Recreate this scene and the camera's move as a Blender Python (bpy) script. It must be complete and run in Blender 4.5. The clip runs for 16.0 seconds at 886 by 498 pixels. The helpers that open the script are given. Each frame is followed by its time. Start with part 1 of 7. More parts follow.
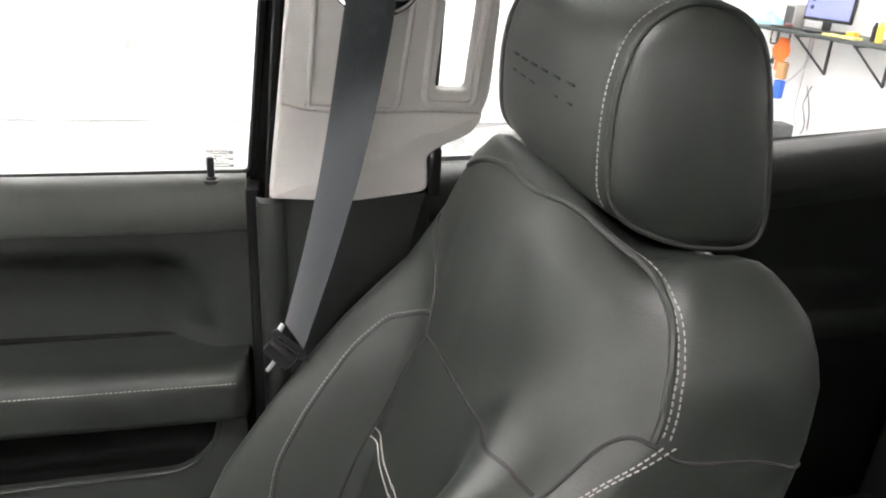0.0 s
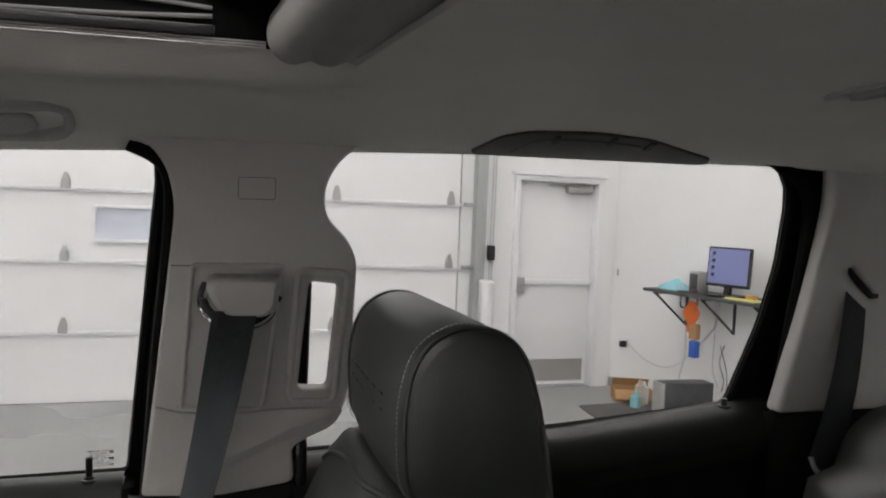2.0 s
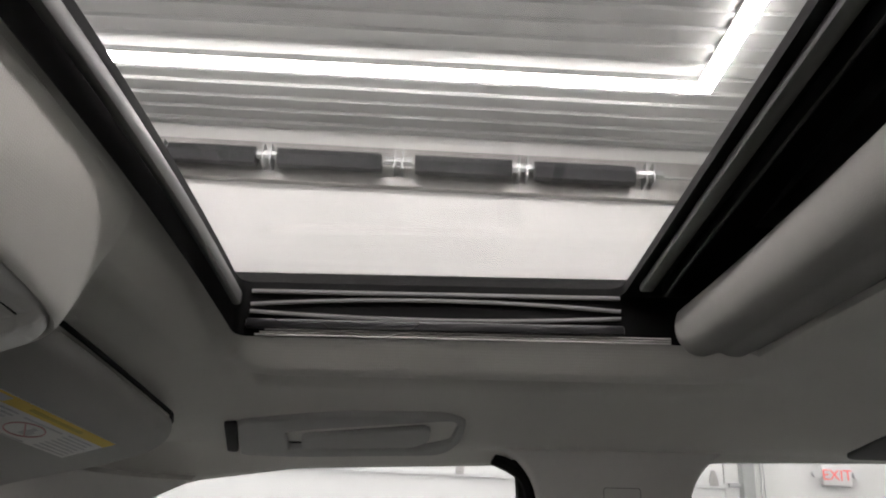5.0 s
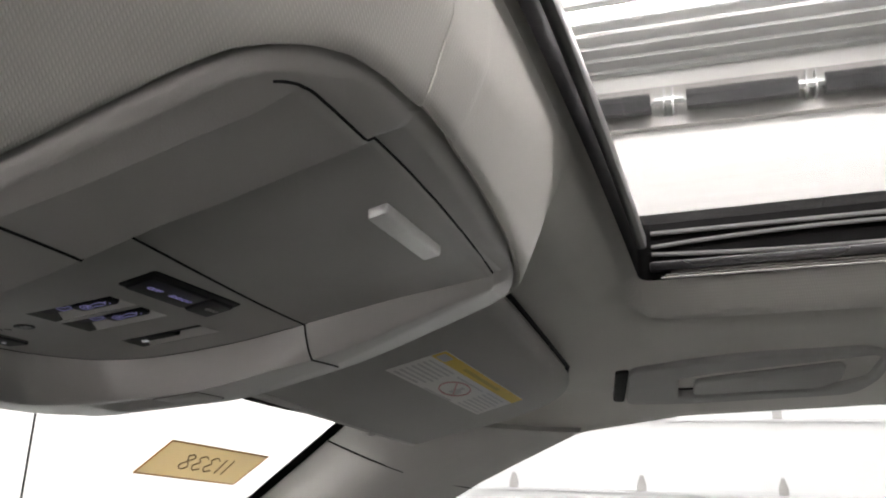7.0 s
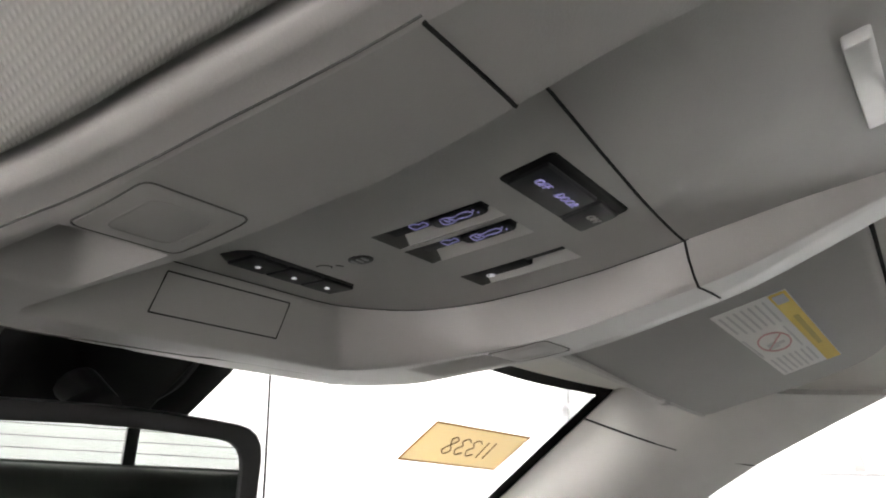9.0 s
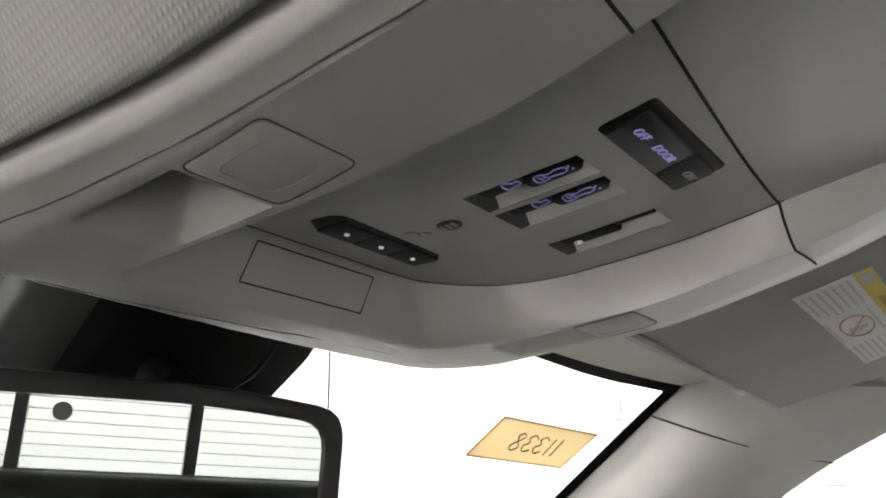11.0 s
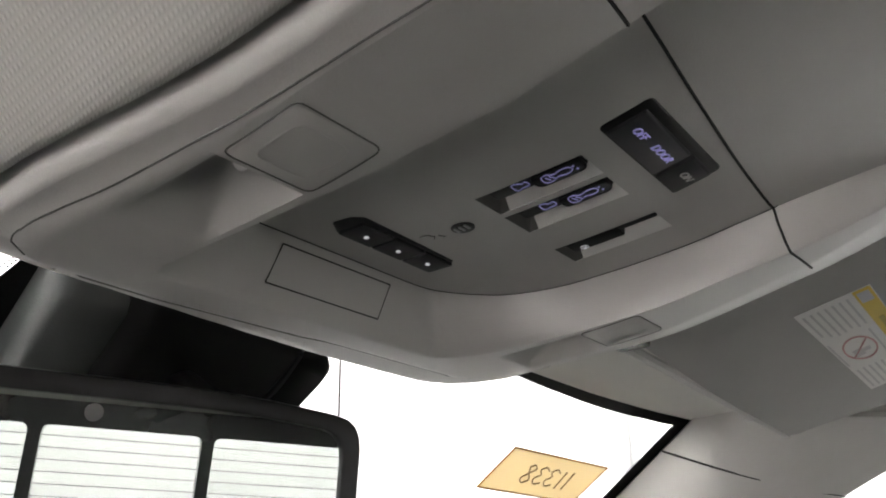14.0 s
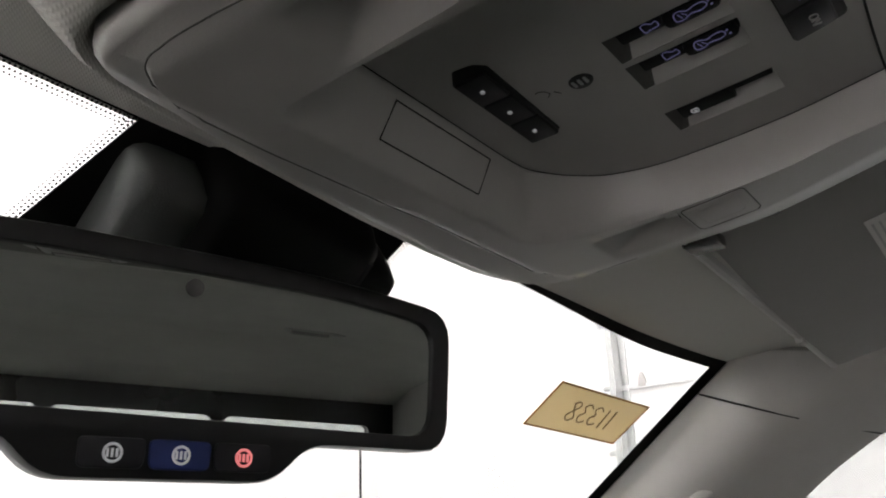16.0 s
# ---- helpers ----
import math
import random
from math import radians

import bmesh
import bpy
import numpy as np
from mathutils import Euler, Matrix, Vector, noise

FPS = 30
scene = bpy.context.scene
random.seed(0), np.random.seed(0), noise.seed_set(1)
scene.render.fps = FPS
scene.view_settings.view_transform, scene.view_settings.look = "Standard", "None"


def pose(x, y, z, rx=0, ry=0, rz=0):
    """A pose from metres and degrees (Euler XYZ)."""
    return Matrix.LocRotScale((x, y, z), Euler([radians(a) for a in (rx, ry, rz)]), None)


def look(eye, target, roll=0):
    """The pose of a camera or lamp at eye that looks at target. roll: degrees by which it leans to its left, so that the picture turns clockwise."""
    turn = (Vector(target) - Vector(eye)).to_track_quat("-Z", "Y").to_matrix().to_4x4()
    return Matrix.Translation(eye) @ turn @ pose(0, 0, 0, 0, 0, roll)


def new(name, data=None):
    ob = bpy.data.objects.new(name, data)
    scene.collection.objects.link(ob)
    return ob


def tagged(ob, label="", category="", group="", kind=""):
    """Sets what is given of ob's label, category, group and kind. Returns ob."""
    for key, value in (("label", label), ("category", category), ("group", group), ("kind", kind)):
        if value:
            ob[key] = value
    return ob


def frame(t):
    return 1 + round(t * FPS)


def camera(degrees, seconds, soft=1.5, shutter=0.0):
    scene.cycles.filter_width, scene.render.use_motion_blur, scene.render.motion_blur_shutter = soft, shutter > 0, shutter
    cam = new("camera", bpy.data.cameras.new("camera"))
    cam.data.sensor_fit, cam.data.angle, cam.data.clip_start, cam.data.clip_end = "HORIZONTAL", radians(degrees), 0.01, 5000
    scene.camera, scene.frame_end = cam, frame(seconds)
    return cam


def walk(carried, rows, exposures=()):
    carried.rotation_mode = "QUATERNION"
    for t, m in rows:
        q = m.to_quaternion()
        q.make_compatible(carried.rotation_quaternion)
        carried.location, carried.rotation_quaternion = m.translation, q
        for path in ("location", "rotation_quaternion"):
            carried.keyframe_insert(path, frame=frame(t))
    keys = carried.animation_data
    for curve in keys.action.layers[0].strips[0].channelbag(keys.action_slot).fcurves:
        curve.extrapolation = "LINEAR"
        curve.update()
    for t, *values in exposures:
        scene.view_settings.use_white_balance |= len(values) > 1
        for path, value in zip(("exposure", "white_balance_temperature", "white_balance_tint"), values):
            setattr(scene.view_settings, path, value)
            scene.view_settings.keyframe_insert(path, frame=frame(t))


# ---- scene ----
cam = camera(58.0, 16.0, soft=2.0)

PATH = [
    (0, (0.1924, 0.116, 1.728), (0.5987, 1.9246, 0.977), 2.8),
    (0.5, (0.2062, 0.1053, 1.738), (0.6629, 1.9404, 1.087), 2.3),
    (1, (0.2217, 0.0734, 1.748), (0.7201, 1.9389, 1.227), 2),
    (1.5, (0.2431, 0.0226, 1.761), (0.7868, 1.9233, 1.453), 1.6),
    (2, (0.2625, -0.0017, 1.785), (0.8144, 1.9181, 1.679), 1.4),
    (2.5, (0.2648, -0.0171, 1.79), (0.8041, 1.9072, 1.868), 1.2),
    (3, (0.2406, -0.0173, 1.788), (0.802, 1.8803, 2.079), 1.1),
    (3.5, (0.2006, 0.0114, 1.77), (0.7801, 1.8647, 2.25), 1),
    (4, (0.1722, 0.0096, 1.758), (0.6665, 1.8484, 2.371), 1.2),
    (4.5, (0.1398, 0.0082, 1.74), (0.3736, 1.8657, 2.442), 1.7),
    (5, (0.1205, -0.0027, 1.734), (0.0912, 1.8606, 2.46), 1.5),
    (5.2, (0.1137, -0.0089, 1.731), (-0.0077, 1.8498, 2.459), 1.5),
    (7.3, (-0.0105, 0.0143, 1.731), (-0.7773, 1.7643, 2.322), 1),
    (7.5, (-0.0277, 0.0223, 1.736), (-0.8493, 1.7504, 2.321), 1),
    (8, (-0.0642, 0.0375, 1.731), (-0.9905, 1.7121, 2.309), 0.3),
    (8.5, (-0.0962, 0.0482, 1.73), (-1.087, 1.6869, 2.309), -0.5),
    (9, (-0.1096, 0.0538, 1.724), (-1.1529, 1.6562, 2.311), -0.6),
    (9.5, (-0.1231, 0.0593, 1.716), (-1.2187, 1.6264, 2.302), -0.5),
    (9.7, (-0.1278, 0.0619, 1.711), (-1.231, 1.6248, 2.294), -0.6),
    (12, (-0.1265, 0.0466, 1.709), (-1.2662, 1.5453, 2.385), -0.8),
    (12.5, (-0.1284, 0.0478, 1.707), (-1.2577, 1.5403, 2.413), -1),
    (13, (-0.1264, 0.0476, 1.702), (-1.2472, 1.5351, 2.429), -1.1),
    (13.5, (-0.1266, 0.0456, 1.693), (-1.2422, 1.5264, 2.442), -1.2),
    (14, (-0.1239, 0.0433, 1.687), (-1.2361, 1.5267, 2.437), -1.3),
    (14.5, (-0.1284, 0.0388, 1.679), (-1.2359, 1.5287, 2.422), -1.6),
    (15, (-0.1319, 0.0352, 1.67), (-1.2376, 1.5309, 2.406), -1.7),
    (15.5, (-0.1455, 0.0307, 1.652), (-1.2433, 1.5346, 2.383), -2.2),
    (16, (-0.1752, 0.0351, 1.648), (-1.2719, 1.5399, 2.377), -2.6),
]
# the truck stands a little nose-down and askew in the garage; all that is inside the cab is laid out in the truck's own axes
RAKE = Matrix.Translation((0.2, 0, 1.76)) @ pose(0, 0, 0, 0, 0, -2.1) @ pose(0, 0, 0, 0, -1.05) @ Matrix.Translation((-0.2, 0, -1.76))
walk(cam, [(t, RAKE @ look(eye, target, roll)) for t, eye, target, roll in PATH], [(0, 1.6), (0.5, 1.12), (1, 0.5), (1.5, -0.15), (2, -0.3), (2.5, -0.22), (3, 0.05), (3.5, 0.3), (4, 0.2), (4.5, -0.05), (5, -0.15), (7.3, 0.55), (8, 0.98), (9.7, 1.20), (14, 1.14), (15, 1.02), (16, 0.05)])

# ---------------------------------------------------------------- light
world = bpy.data.worlds.new("world")
scene.world = world
world.use_nodes = True
world.node_tree.nodes["Background"].inputs["Color"].default_value = (0.8, 0.85, 0.9, 1)
world.node_tree.nodes["Background"].inputs["Strength"].default_value = 0.02

MID = 0.256          # centre line of the cab
WALL_Y = 7.444       # face of the overhead door
ROOM = Matrix.Translation((1.165, WALL_Y, 0))


# ---------------------------------------------------------------- materials
def material(name, color, rough=0.5, metal=0.0, vary=0.08, scale=30.0, bump=0.0, bump_scale=400.0, coat=0.0, spec=0.5, wear=0.0):
    m = bpy.data.materials.new(name)
    m.use_nodes = True
    nt = m.node_tree
    b = nt.nodes["Principled BSDF"]
    b.inputs["Metallic"].default_value = metal
    b.inputs["Specular IOR Level"].default_value = spec
    b.inputs["Coat Weight"].default_value = coat
    tc = nt.nodes.new("ShaderNodeTexCoord")
    n1 = nt.nodes.new("ShaderNodeTexNoise")
    n1.inputs["Scale"].default_value = scale
    n1.inputs["Detail"].default_value = 6
    n2 = nt.nodes.new("ShaderNodeTexNoise")
    n2.inputs["Scale"].default_value = scale * 0.13
    n2.inputs["Detail"].default_value = 3
    for n in (n1, n2):
        nt.links.new(tc.outputs["Object"], n.inputs["Vector"])
    add = nt.nodes.new("ShaderNodeMath")
    add.operation = "ADD"
    nt.links.new(n1.outputs["Fac"], add.inputs[0])
    nt.links.new(n2.outputs["Fac"], add.inputs[1])
    ramp = nt.nodes.new("ShaderNodeMapRange")
    ramp.inputs["From Min"].default_value, ramp.inputs["From Max"].default_value = 0.7, 1.3
    ramp.inputs["To Min"].default_value, ramp.inputs["To Max"].default_value = 1 - vary, 1 + vary
    nt.links.new(add.outputs[0], ramp.inputs["Value"])
    mul = nt.nodes.new("ShaderNodeMix")
    mul.data_type, mul.blend_type = "RGBA", "MULTIPLY"
    mul.inputs["Factor"].default_value = 1.0
    mul.inputs["A"].default_value = (*color, 1)
    nt.links.new(ramp.outputs[0], mul.inputs["B"])
    nt.links.new(mul.outputs["Result"], b.inputs["Base Color"])
    rr = nt.nodes.new("ShaderNodeMapRange")
    rr.inputs["From Min"].default_value, rr.inputs["From Max"].default_value = 0.3, 0.7
    rr.inputs["To Min"].default_value, rr.inputs["To Max"].default_value = max(0.02, rough - 0.06 - wear), min(1, rough + 0.06 + wear)
    nt.links.new(n2.outputs["Fac"], rr.inputs["Value"])
    nt.links.new(rr.outputs[0], b.inputs["Roughness"])
    if bump:
        n3 = nt.nodes.new("ShaderNodeTexNoise")
        n3.inputs["Scale"].default_value = bump_scale
        n3.inputs["Detail"].default_value = 2
        nt.links.new(tc.outputs["Object"], n3.inputs["Vector"])
        bp = nt.nodes.new("ShaderNodeBump")
        bp.inputs["Strength"].default_value = bump
        bp.inputs["Distance"].default_value = 0.001
        nt.links.new(n3.outputs["Fac"], bp.inputs["Height"])
        nt.links.new(bp.outputs["Normal"], b.inputs["Normal"])
    return m


def weave(name, color, pitch=0.0026, depth=0.6, rough=0.95, vary=0.12):
    """A knitted cloth: fine crossing ribs as relief and as a slight change of shade."""
    m = material(name, color, rough, vary=0.05, scale=12, spec=0.15)
    nt = m.node_tree
    b = nt.nodes["Principled BSDF"]
    b.inputs["Sheen Weight"].default_value = 0.15
    tc = [n for n in nt.nodes if n.type == "TEX_COORD"][0]
    heights = []
    for ax in ("DIAGONAL", "Y"):
        w = nt.nodes.new("ShaderNodeTexWave")
        w.wave_type, w.bands_direction = "BANDS", ax
        w.inputs["Scale"].default_value = 0.314 / pitch * (2 if ax == "DIAGONAL" else 1)
        w.inputs["Distortion"].default_value = 0.6
        w.inputs["Detail"].default_value = 1
        nt.links.new(tc.outputs["Object"], w.inputs["Vector"])
        heights.append(w)
    mul = nt.nodes.new("ShaderNodeMath")
    mul.operation = "MULTIPLY"
    nt.links.new(heights[0].outputs["Fac"], mul.inputs[0])
    nt.links.new(heights[1].outputs["Fac"], mul.inputs[1])
    bp = nt.nodes.new("ShaderNodeBump")
    bp.inputs["Strength"].default_value = depth
    bp.inputs["Distance"].default_value = 0.0008
    nt.links.new(mul.outputs[0], bp.inputs["Height"])
    nt.links.new(bp.outputs["Normal"], b.inputs["Normal"])
    shade = nt.nodes.new("ShaderNodeMapRange")
    shade.inputs["To Min"].default_value, shade.inputs["To Max"].default_value = 1 - vary, 1 + vary
    nt.links.new(mul.outputs[0], shade.inputs["Value"])
    src = b.inputs["Base Color"].links[0].from_socket
    mx = nt.nodes.new("ShaderNodeMix")
    mx.data_type, mx.blend_type = "RGBA", "MULTIPLY"
    mx.inputs["Factor"].default_value = 1.0
    nt.links.new(src, mx.inputs["A"])
    nt.links.new(shade.outputs[0], mx.inputs["B"])
    nt.links.new(mx.outputs["Result"], b.inputs["Base Color"])
    return m


def pane(name, tint, gloss_rough=0.0):
    m = bpy.data.materials.new(name)
    m.use_nodes = True
    nt = m.node_tree
    nt.nodes.clear()
    out = nt.nodes.new("ShaderNodeOutputMaterial")
    mix = nt.nodes.new("ShaderNodeMixShader")
    tr = nt.nodes.new("ShaderNodeBsdfTransparent")
    tr.inputs["Color"].default_value = (*tint, 1)
    gl = nt.nodes.new("ShaderNodeBsdfGlossy")
    gl.inputs["Roughness"].default_value = gloss_rough
    lw = nt.nodes.new("ShaderNodeLayerWeight")
    power = nt.nodes.new("ShaderNodeMath")
    power.operation = "POWER"
    power.inputs[1].default_value = 5.0
    nt.links.new(lw.outputs["Facing"], power.inputs[0])
    fr = nt.nodes.new("ShaderNodeMapRange")
    fr.inputs["To Min"].default_value, fr.inputs["To Max"].default_value = 0.02, 0.7
    nt.links.new(power.outputs[0], fr.inputs["Value"])
    nt.links.new(fr.outputs[0], mix.inputs[0])
    nt.links.new(tr.outputs[0], mix.inputs[1])
    nt.links.new(gl.outputs[0], mix.inputs[2])
    nt.links.new(mix.outputs[0], out.inputs["Surface"])
    return m


def thin_paper(name, color):
    """Paper through which some light passes."""
    m = bpy.data.materials.new(name)
    m.use_nodes = True
    nt = m.node_tree
    out = nt.nodes["Material Output"]
    nt.nodes["Principled BSDF"].inputs["Base Color"].default_value = (*color, 1)
    nt.nodes["Principled BSDF"].inputs["Roughness"].default_value = 0.7
    tr = nt.nodes.new("ShaderNodeBsdfTranslucent")
    tr.inputs["Color"].default_value = (*color, 1)
    noise = nt.nodes.new("ShaderNodeTexNoise")
    noise.inputs["Scale"].default_value = 60
    rng = nt.nodes.new("ShaderNodeMapRange")
    rng.inputs["To Min"].default_value, rng.inputs["To Max"].default_value = 0.45, 0.6
    nt.links.new(noise.outputs["Fac"], rng.inputs["Value"])
    mix = nt.nodes.new("ShaderNodeMixShader")
    nt.links.new(rng.outputs[0], mix.inputs[0])
    nt.links.new(nt.nodes["Principled BSDF"].outputs[0], mix.inputs[1])
    nt.links.new(tr.outputs[0], mix.inputs[2])
    nt.links.new(mix.outputs[0], out.inputs["Surface"])
    return m


def glow(name, color, strength):
    m = bpy.data.materials.new(name)
    m.use_nodes = True
    b = m.node_tree.nodes["Principled BSDF"]
    b.inputs["Base Color"].default_value = (*color, 1)
    b.inputs["Emission Color"].default_value = (*color, 1)
    b.inputs["Emission Strength"].default_value = strength
    return m


CLOTH = weave("headliner cloth", (0.655, 0.642, 0.60), pitch=0.0018, depth=0.24, vary=0.045)
TRIM = material("grey trim plastic", (0.53, 0.52, 0.497), 0.55, bump=0.25, bump_scale=900, vary=0.04, spec=0.35)
CONSOLE = material("grey console plastic", (0.50, 0.488, 0.465), 0.34, bump=0.10, bump_scale=1300, vary=0.04, spec=0.75)
DARKTRIM = material("dark soft trim", (0.0080, 0.0100, 0.0086), 0.46, bump=0.3, bump_scale=700, vary=0.12, wear=0.0, spec=0.24)
LEATHER = material("black leather", (0.0185, 0.0218, 0.0186), 0.41, bump=0.16, bump_scale=700, vary=0.12, wear=0.0, spec=0.6)
# lighter than DOORSKIN for the light falling on the roll from above
ROLL_TOPLIT = material("toplit door roll", (0.046, 0.052, 0.046), 0.40, bump=0.2, bump_scale=700, vary=0.1, spec=0.45)
EDGING = material("pale edge strip", (0.42, 0.41, 0.39), 0.4, vary=0.05)
SWITCH = material("matt black switch", (0.007, 0.007, 0.008), 0.5, vary=0.1, spec=0.2)
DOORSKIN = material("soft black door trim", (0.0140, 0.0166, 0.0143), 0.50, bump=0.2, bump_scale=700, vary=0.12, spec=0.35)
THREAD = material("grey thread", (0.27, 0.265, 0.25), 0.8, vary=0.1, scale=300)
BLACK = material("black plastic", (0.012, 0.012, 0.013), 0.30, vary=0.2)
RUBBER = material("black rubber", (0.006, 0.006, 0.006), 0.6, vary=0.2, spec=0.10)
GROOVE = material("dark gap", (0.02, 0.02, 0.02), 0.9)
RAIL = material("dim grey rail", (0.12, 0.12, 0.115), 0.35, metal=0.0, vary=0.1)
CHROME = material("bright chrome", (0.75, 0.75, 0.75), 0.12, metal=1.0, vary=0.03)
SATIN = material("satin silver pull", (0.93, 0.93, 0.92), 0.38, metal=0.45, vary=0.03, scale=200)
WEBBING = weave("belt webbing", (0.036, 0.040, 0.043), pitch=0.0022, depth=0.25, rough=0.75, vary=0.10)
BUTTON = material("dark button", (0.024, 0.024, 0.028), 0.42, vary=0.1, spec=0.35)
ICON_WHITE = glow("lit white mark", (0.7, 0.7, 0.72), 0.17)
ICON_BLUE = glow("lit violet mark", (0.34, 0.32, 0.66), 0.11)
LENS = material("clear lamp lens", (0.50, 0.488, 0.465), 0.45, vary=0.05, spec=0.4)
BULB = material("clear bulb", (0.85, 0.84, 0.82), 0.15, vary=0.02)
ETCH = material("pale etched print", (0.55, 0.55, 0.54), 0.7)
# grey puts the light on the housing's left facet into its colour
SHROUD_LIT = material("lit sensor plastic", (0.085, 0.092, 0.088), 0.42, bump=0.15, bump_scale=900, vary=0.1)
SEAM = material("shadowed joint", (0.13, 0.128, 0.12), 0.9)
SHADE = material("grey blind cloth", (0.34, 0.335, 0.315), 0.85, bump=0.3, bump_scale=1200, vary=0.05)
# paler than the console for the light that the slot ramps catch
WELL_LIT = material("lit switch well", (0.80, 0.79, 0.76), 0.5, vary=0.04)
# near-black for the shade of the rear handle's recess; the plastic is grey
HANDLE_SHADED = material("grey handle plastic", (0.035, 0.034, 0.032), 0.6, bump=0.25, bump_scale=900, vary=0.05)
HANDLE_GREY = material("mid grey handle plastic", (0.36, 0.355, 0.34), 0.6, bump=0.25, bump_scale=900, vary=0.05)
PAPER = material("label paper", (0.72, 0.71, 0.68), 0.6, vary=0.03)
INK = material("label print", (0.52, 0.51, 0.50), 0.7)
YELLOW = material("yellow label band", (0.7, 0.52, 0.08), 0.6, vary=0.05)
REDINK = material("red print", (0.58, 0.33, 0.32), 0.7)
CARD = thin_paper("tan card", (0.80, 0.71, 0.51))
CARD_EDGE = thin_paper("brown card border", (0.42, 0.22, 0.08))
MARKER = material("dark marker ink", (0.20, 0.14, 0.07), 0.7)
MIRROR = material("mirror glass", (0.52, 0.55, 0.53), 0.0, metal=1.0, vary=0.0)
MIRROR.node_tree.nodes["Principled BSDF"].inputs["Roughness"].links and MIRROR.node_tree.links.remove(MIRROR.node_tree.nodes["Principled BSDF"].inputs["Roughness"].links[0])
MIRROR.node_tree.nodes["Principled BSDF"].inputs["Roughness"].default_value = 0.005
SIDE_GLASS = pane("side glass", (0.78, 0.80, 0.79))
SCREEN_GLASS = pane("windscreen glass", (0.93, 0.95, 0.94))
ROOF_GLASS = pane("tinted roof glass", (0.63, 0.635, 0.625))
PAINT = material("white wall paint", (0.82, 0.815, 0.81), 0.6, vary=0.02, scale=3, bump=0.1, bump_scale=60)
DOOR_SKIN = material("white door skin", (0.84, 0.835, 0.84), 0.4, vary=0.02, scale=4)
DOOR_RIB = material("white door rail", (0.78, 0.78, 0.79), 0.4, vary=0.03)
ZINC = material("galvanised steel", (0.5, 0.51, 0.51), 0.35, metal=0.8, vary=0.15, scale=40)
CONCRETE = material("sealed concrete", (0.27, 0.27, 0.265), 0.3, vary=0.12, scale=2.5, bump=0.1, bump_scale=40, wear=0.1)
DECK = material("white ribbed roof deck", (0.66, 0.67, 0.66), 0.5, vary=0.04, scale=6)
SPRING = material("dark spring steel", (0.085, 0.085, 0.09), 0.5, metal=0.3, vary=0.25, scale=20)
LED = glow("white led strip", (1.0, 0.935, 0.935), 60.0)
FROST = material("frosted door glass", (0.70, 0.73, 0.82), 0.25, vary=0.05)
STEEL_GREY = material("grey kick plate", (0.42, 0.41, 0.4), 0.4, metal=0.4, vary=0.06)
DESKTOP = material("dark desk laminate", (0.06, 0.065, 0.065), 0.5, vary=0.15)
CARTON = material("brown carton", (0.42, 0.24, 0.12), 0.85, vary=0.12, scale=14)
SCREEN = glow("blue monitor picture", (0.20, 0.22, 0.44), 0.10)
SIGN_RED = glow("red sign letters", (0.9, 0.16, 0.16), 0.6)
BLUE = material("blue plastic", (0.04, 0.12, 0.5), 0.5)
ORANGE = material("orange cloth", (0.75, 0.16, 0.03), 0.8)
TEAL = material("pale blue cloth", (0.28, 0.55, 0.62), 0.8, vary=0.15)
CREAM = material("cream plastic", (0.6, 0.52, 0.42), 0.5)


# ---------------------------------------------------------------- building helpers
def mesh_of(bm, name, smooth=True, flat_angle=40):
    bmesh.ops.recalc_face_normals(bm, faces=bm.faces)
    me = bpy.data.meshes.new(name)
    if smooth:
        for f in bm.faces:
            f.smooth = True
        for e in bm.edges:
            if len(e.link_faces) == 2 and e.calc_face_angle(0) > radians(flat_angle):
                e.smooth = False
    bm.to_mesh(me)
    bm.free()
    return me


def part(name, bm, mat, parent=None, label="", smooth=True, flat_angle=40):
    """One mesh object out of a bmesh, under its thing or part."""
    ob = new(name, mesh_of(bm, name, smooth, flat_angle))
    ob.data.materials.append(mat)
    if parent is not None:
        ob.parent = parent
        ob.matrix_parent_inverse = parent.matrix_world.inverted()
    if label:
        ob["label"] = label
    return ob


def thing(name, place, label, category, group="", kind=""):
    ob = new(name)
    ob.empty_display_size = 0.05
    ob.matrix_world = Matrix.Translation(place)
    return tagged(ob, label, category, group, kind)


def box(bm, lo, hi, bevel=0.0, seg=2, m=Matrix()):
    lo, hi = Vector(lo), Vector(hi)
    r = bmesh.ops.create_cube(bm, size=1.0, matrix=m @ Matrix.Translation((lo + hi) / 2) @ Matrix.Diagonal((*(hi - lo), 1)))
    if bevel:
        es = list({e for v in r["verts"] for e in v.link_edges})
        bmesh.ops.bevel(bm, geom=es, offset=bevel, segments=seg, affect="EDGES", profile=0.5)
    return bm


def boxes(*items, bevel=0.0, m=Matrix()):
    bm = bmesh.new()
    for lo, hi in items:
        box(bm, lo, hi, bevel, 2, m)
    return bm


def sheet(points, closed_u=False, closed_v=False, cap_u=False):
    """A grid of points (rows of Vectors) joined by quads."""
    bm = bmesh.new()
    rows = [[bm.verts.new(p) for p in row] for row in points]
    nu, nv = len(rows), len(rows[0])
    for i in range(nu if closed_u else nu - 1):
        for j in range(nv if closed_v else nv - 1):
            a, b = rows[i], rows[(i + 1) % nu]
            bm.faces.new((a[j], a[(j + 1) % nv], b[(j + 1) % nv], b[j]))
    if cap_u:
        bm.faces.new(rows[0])
        bm.faces.new(rows[-1][::-1])
    return bm


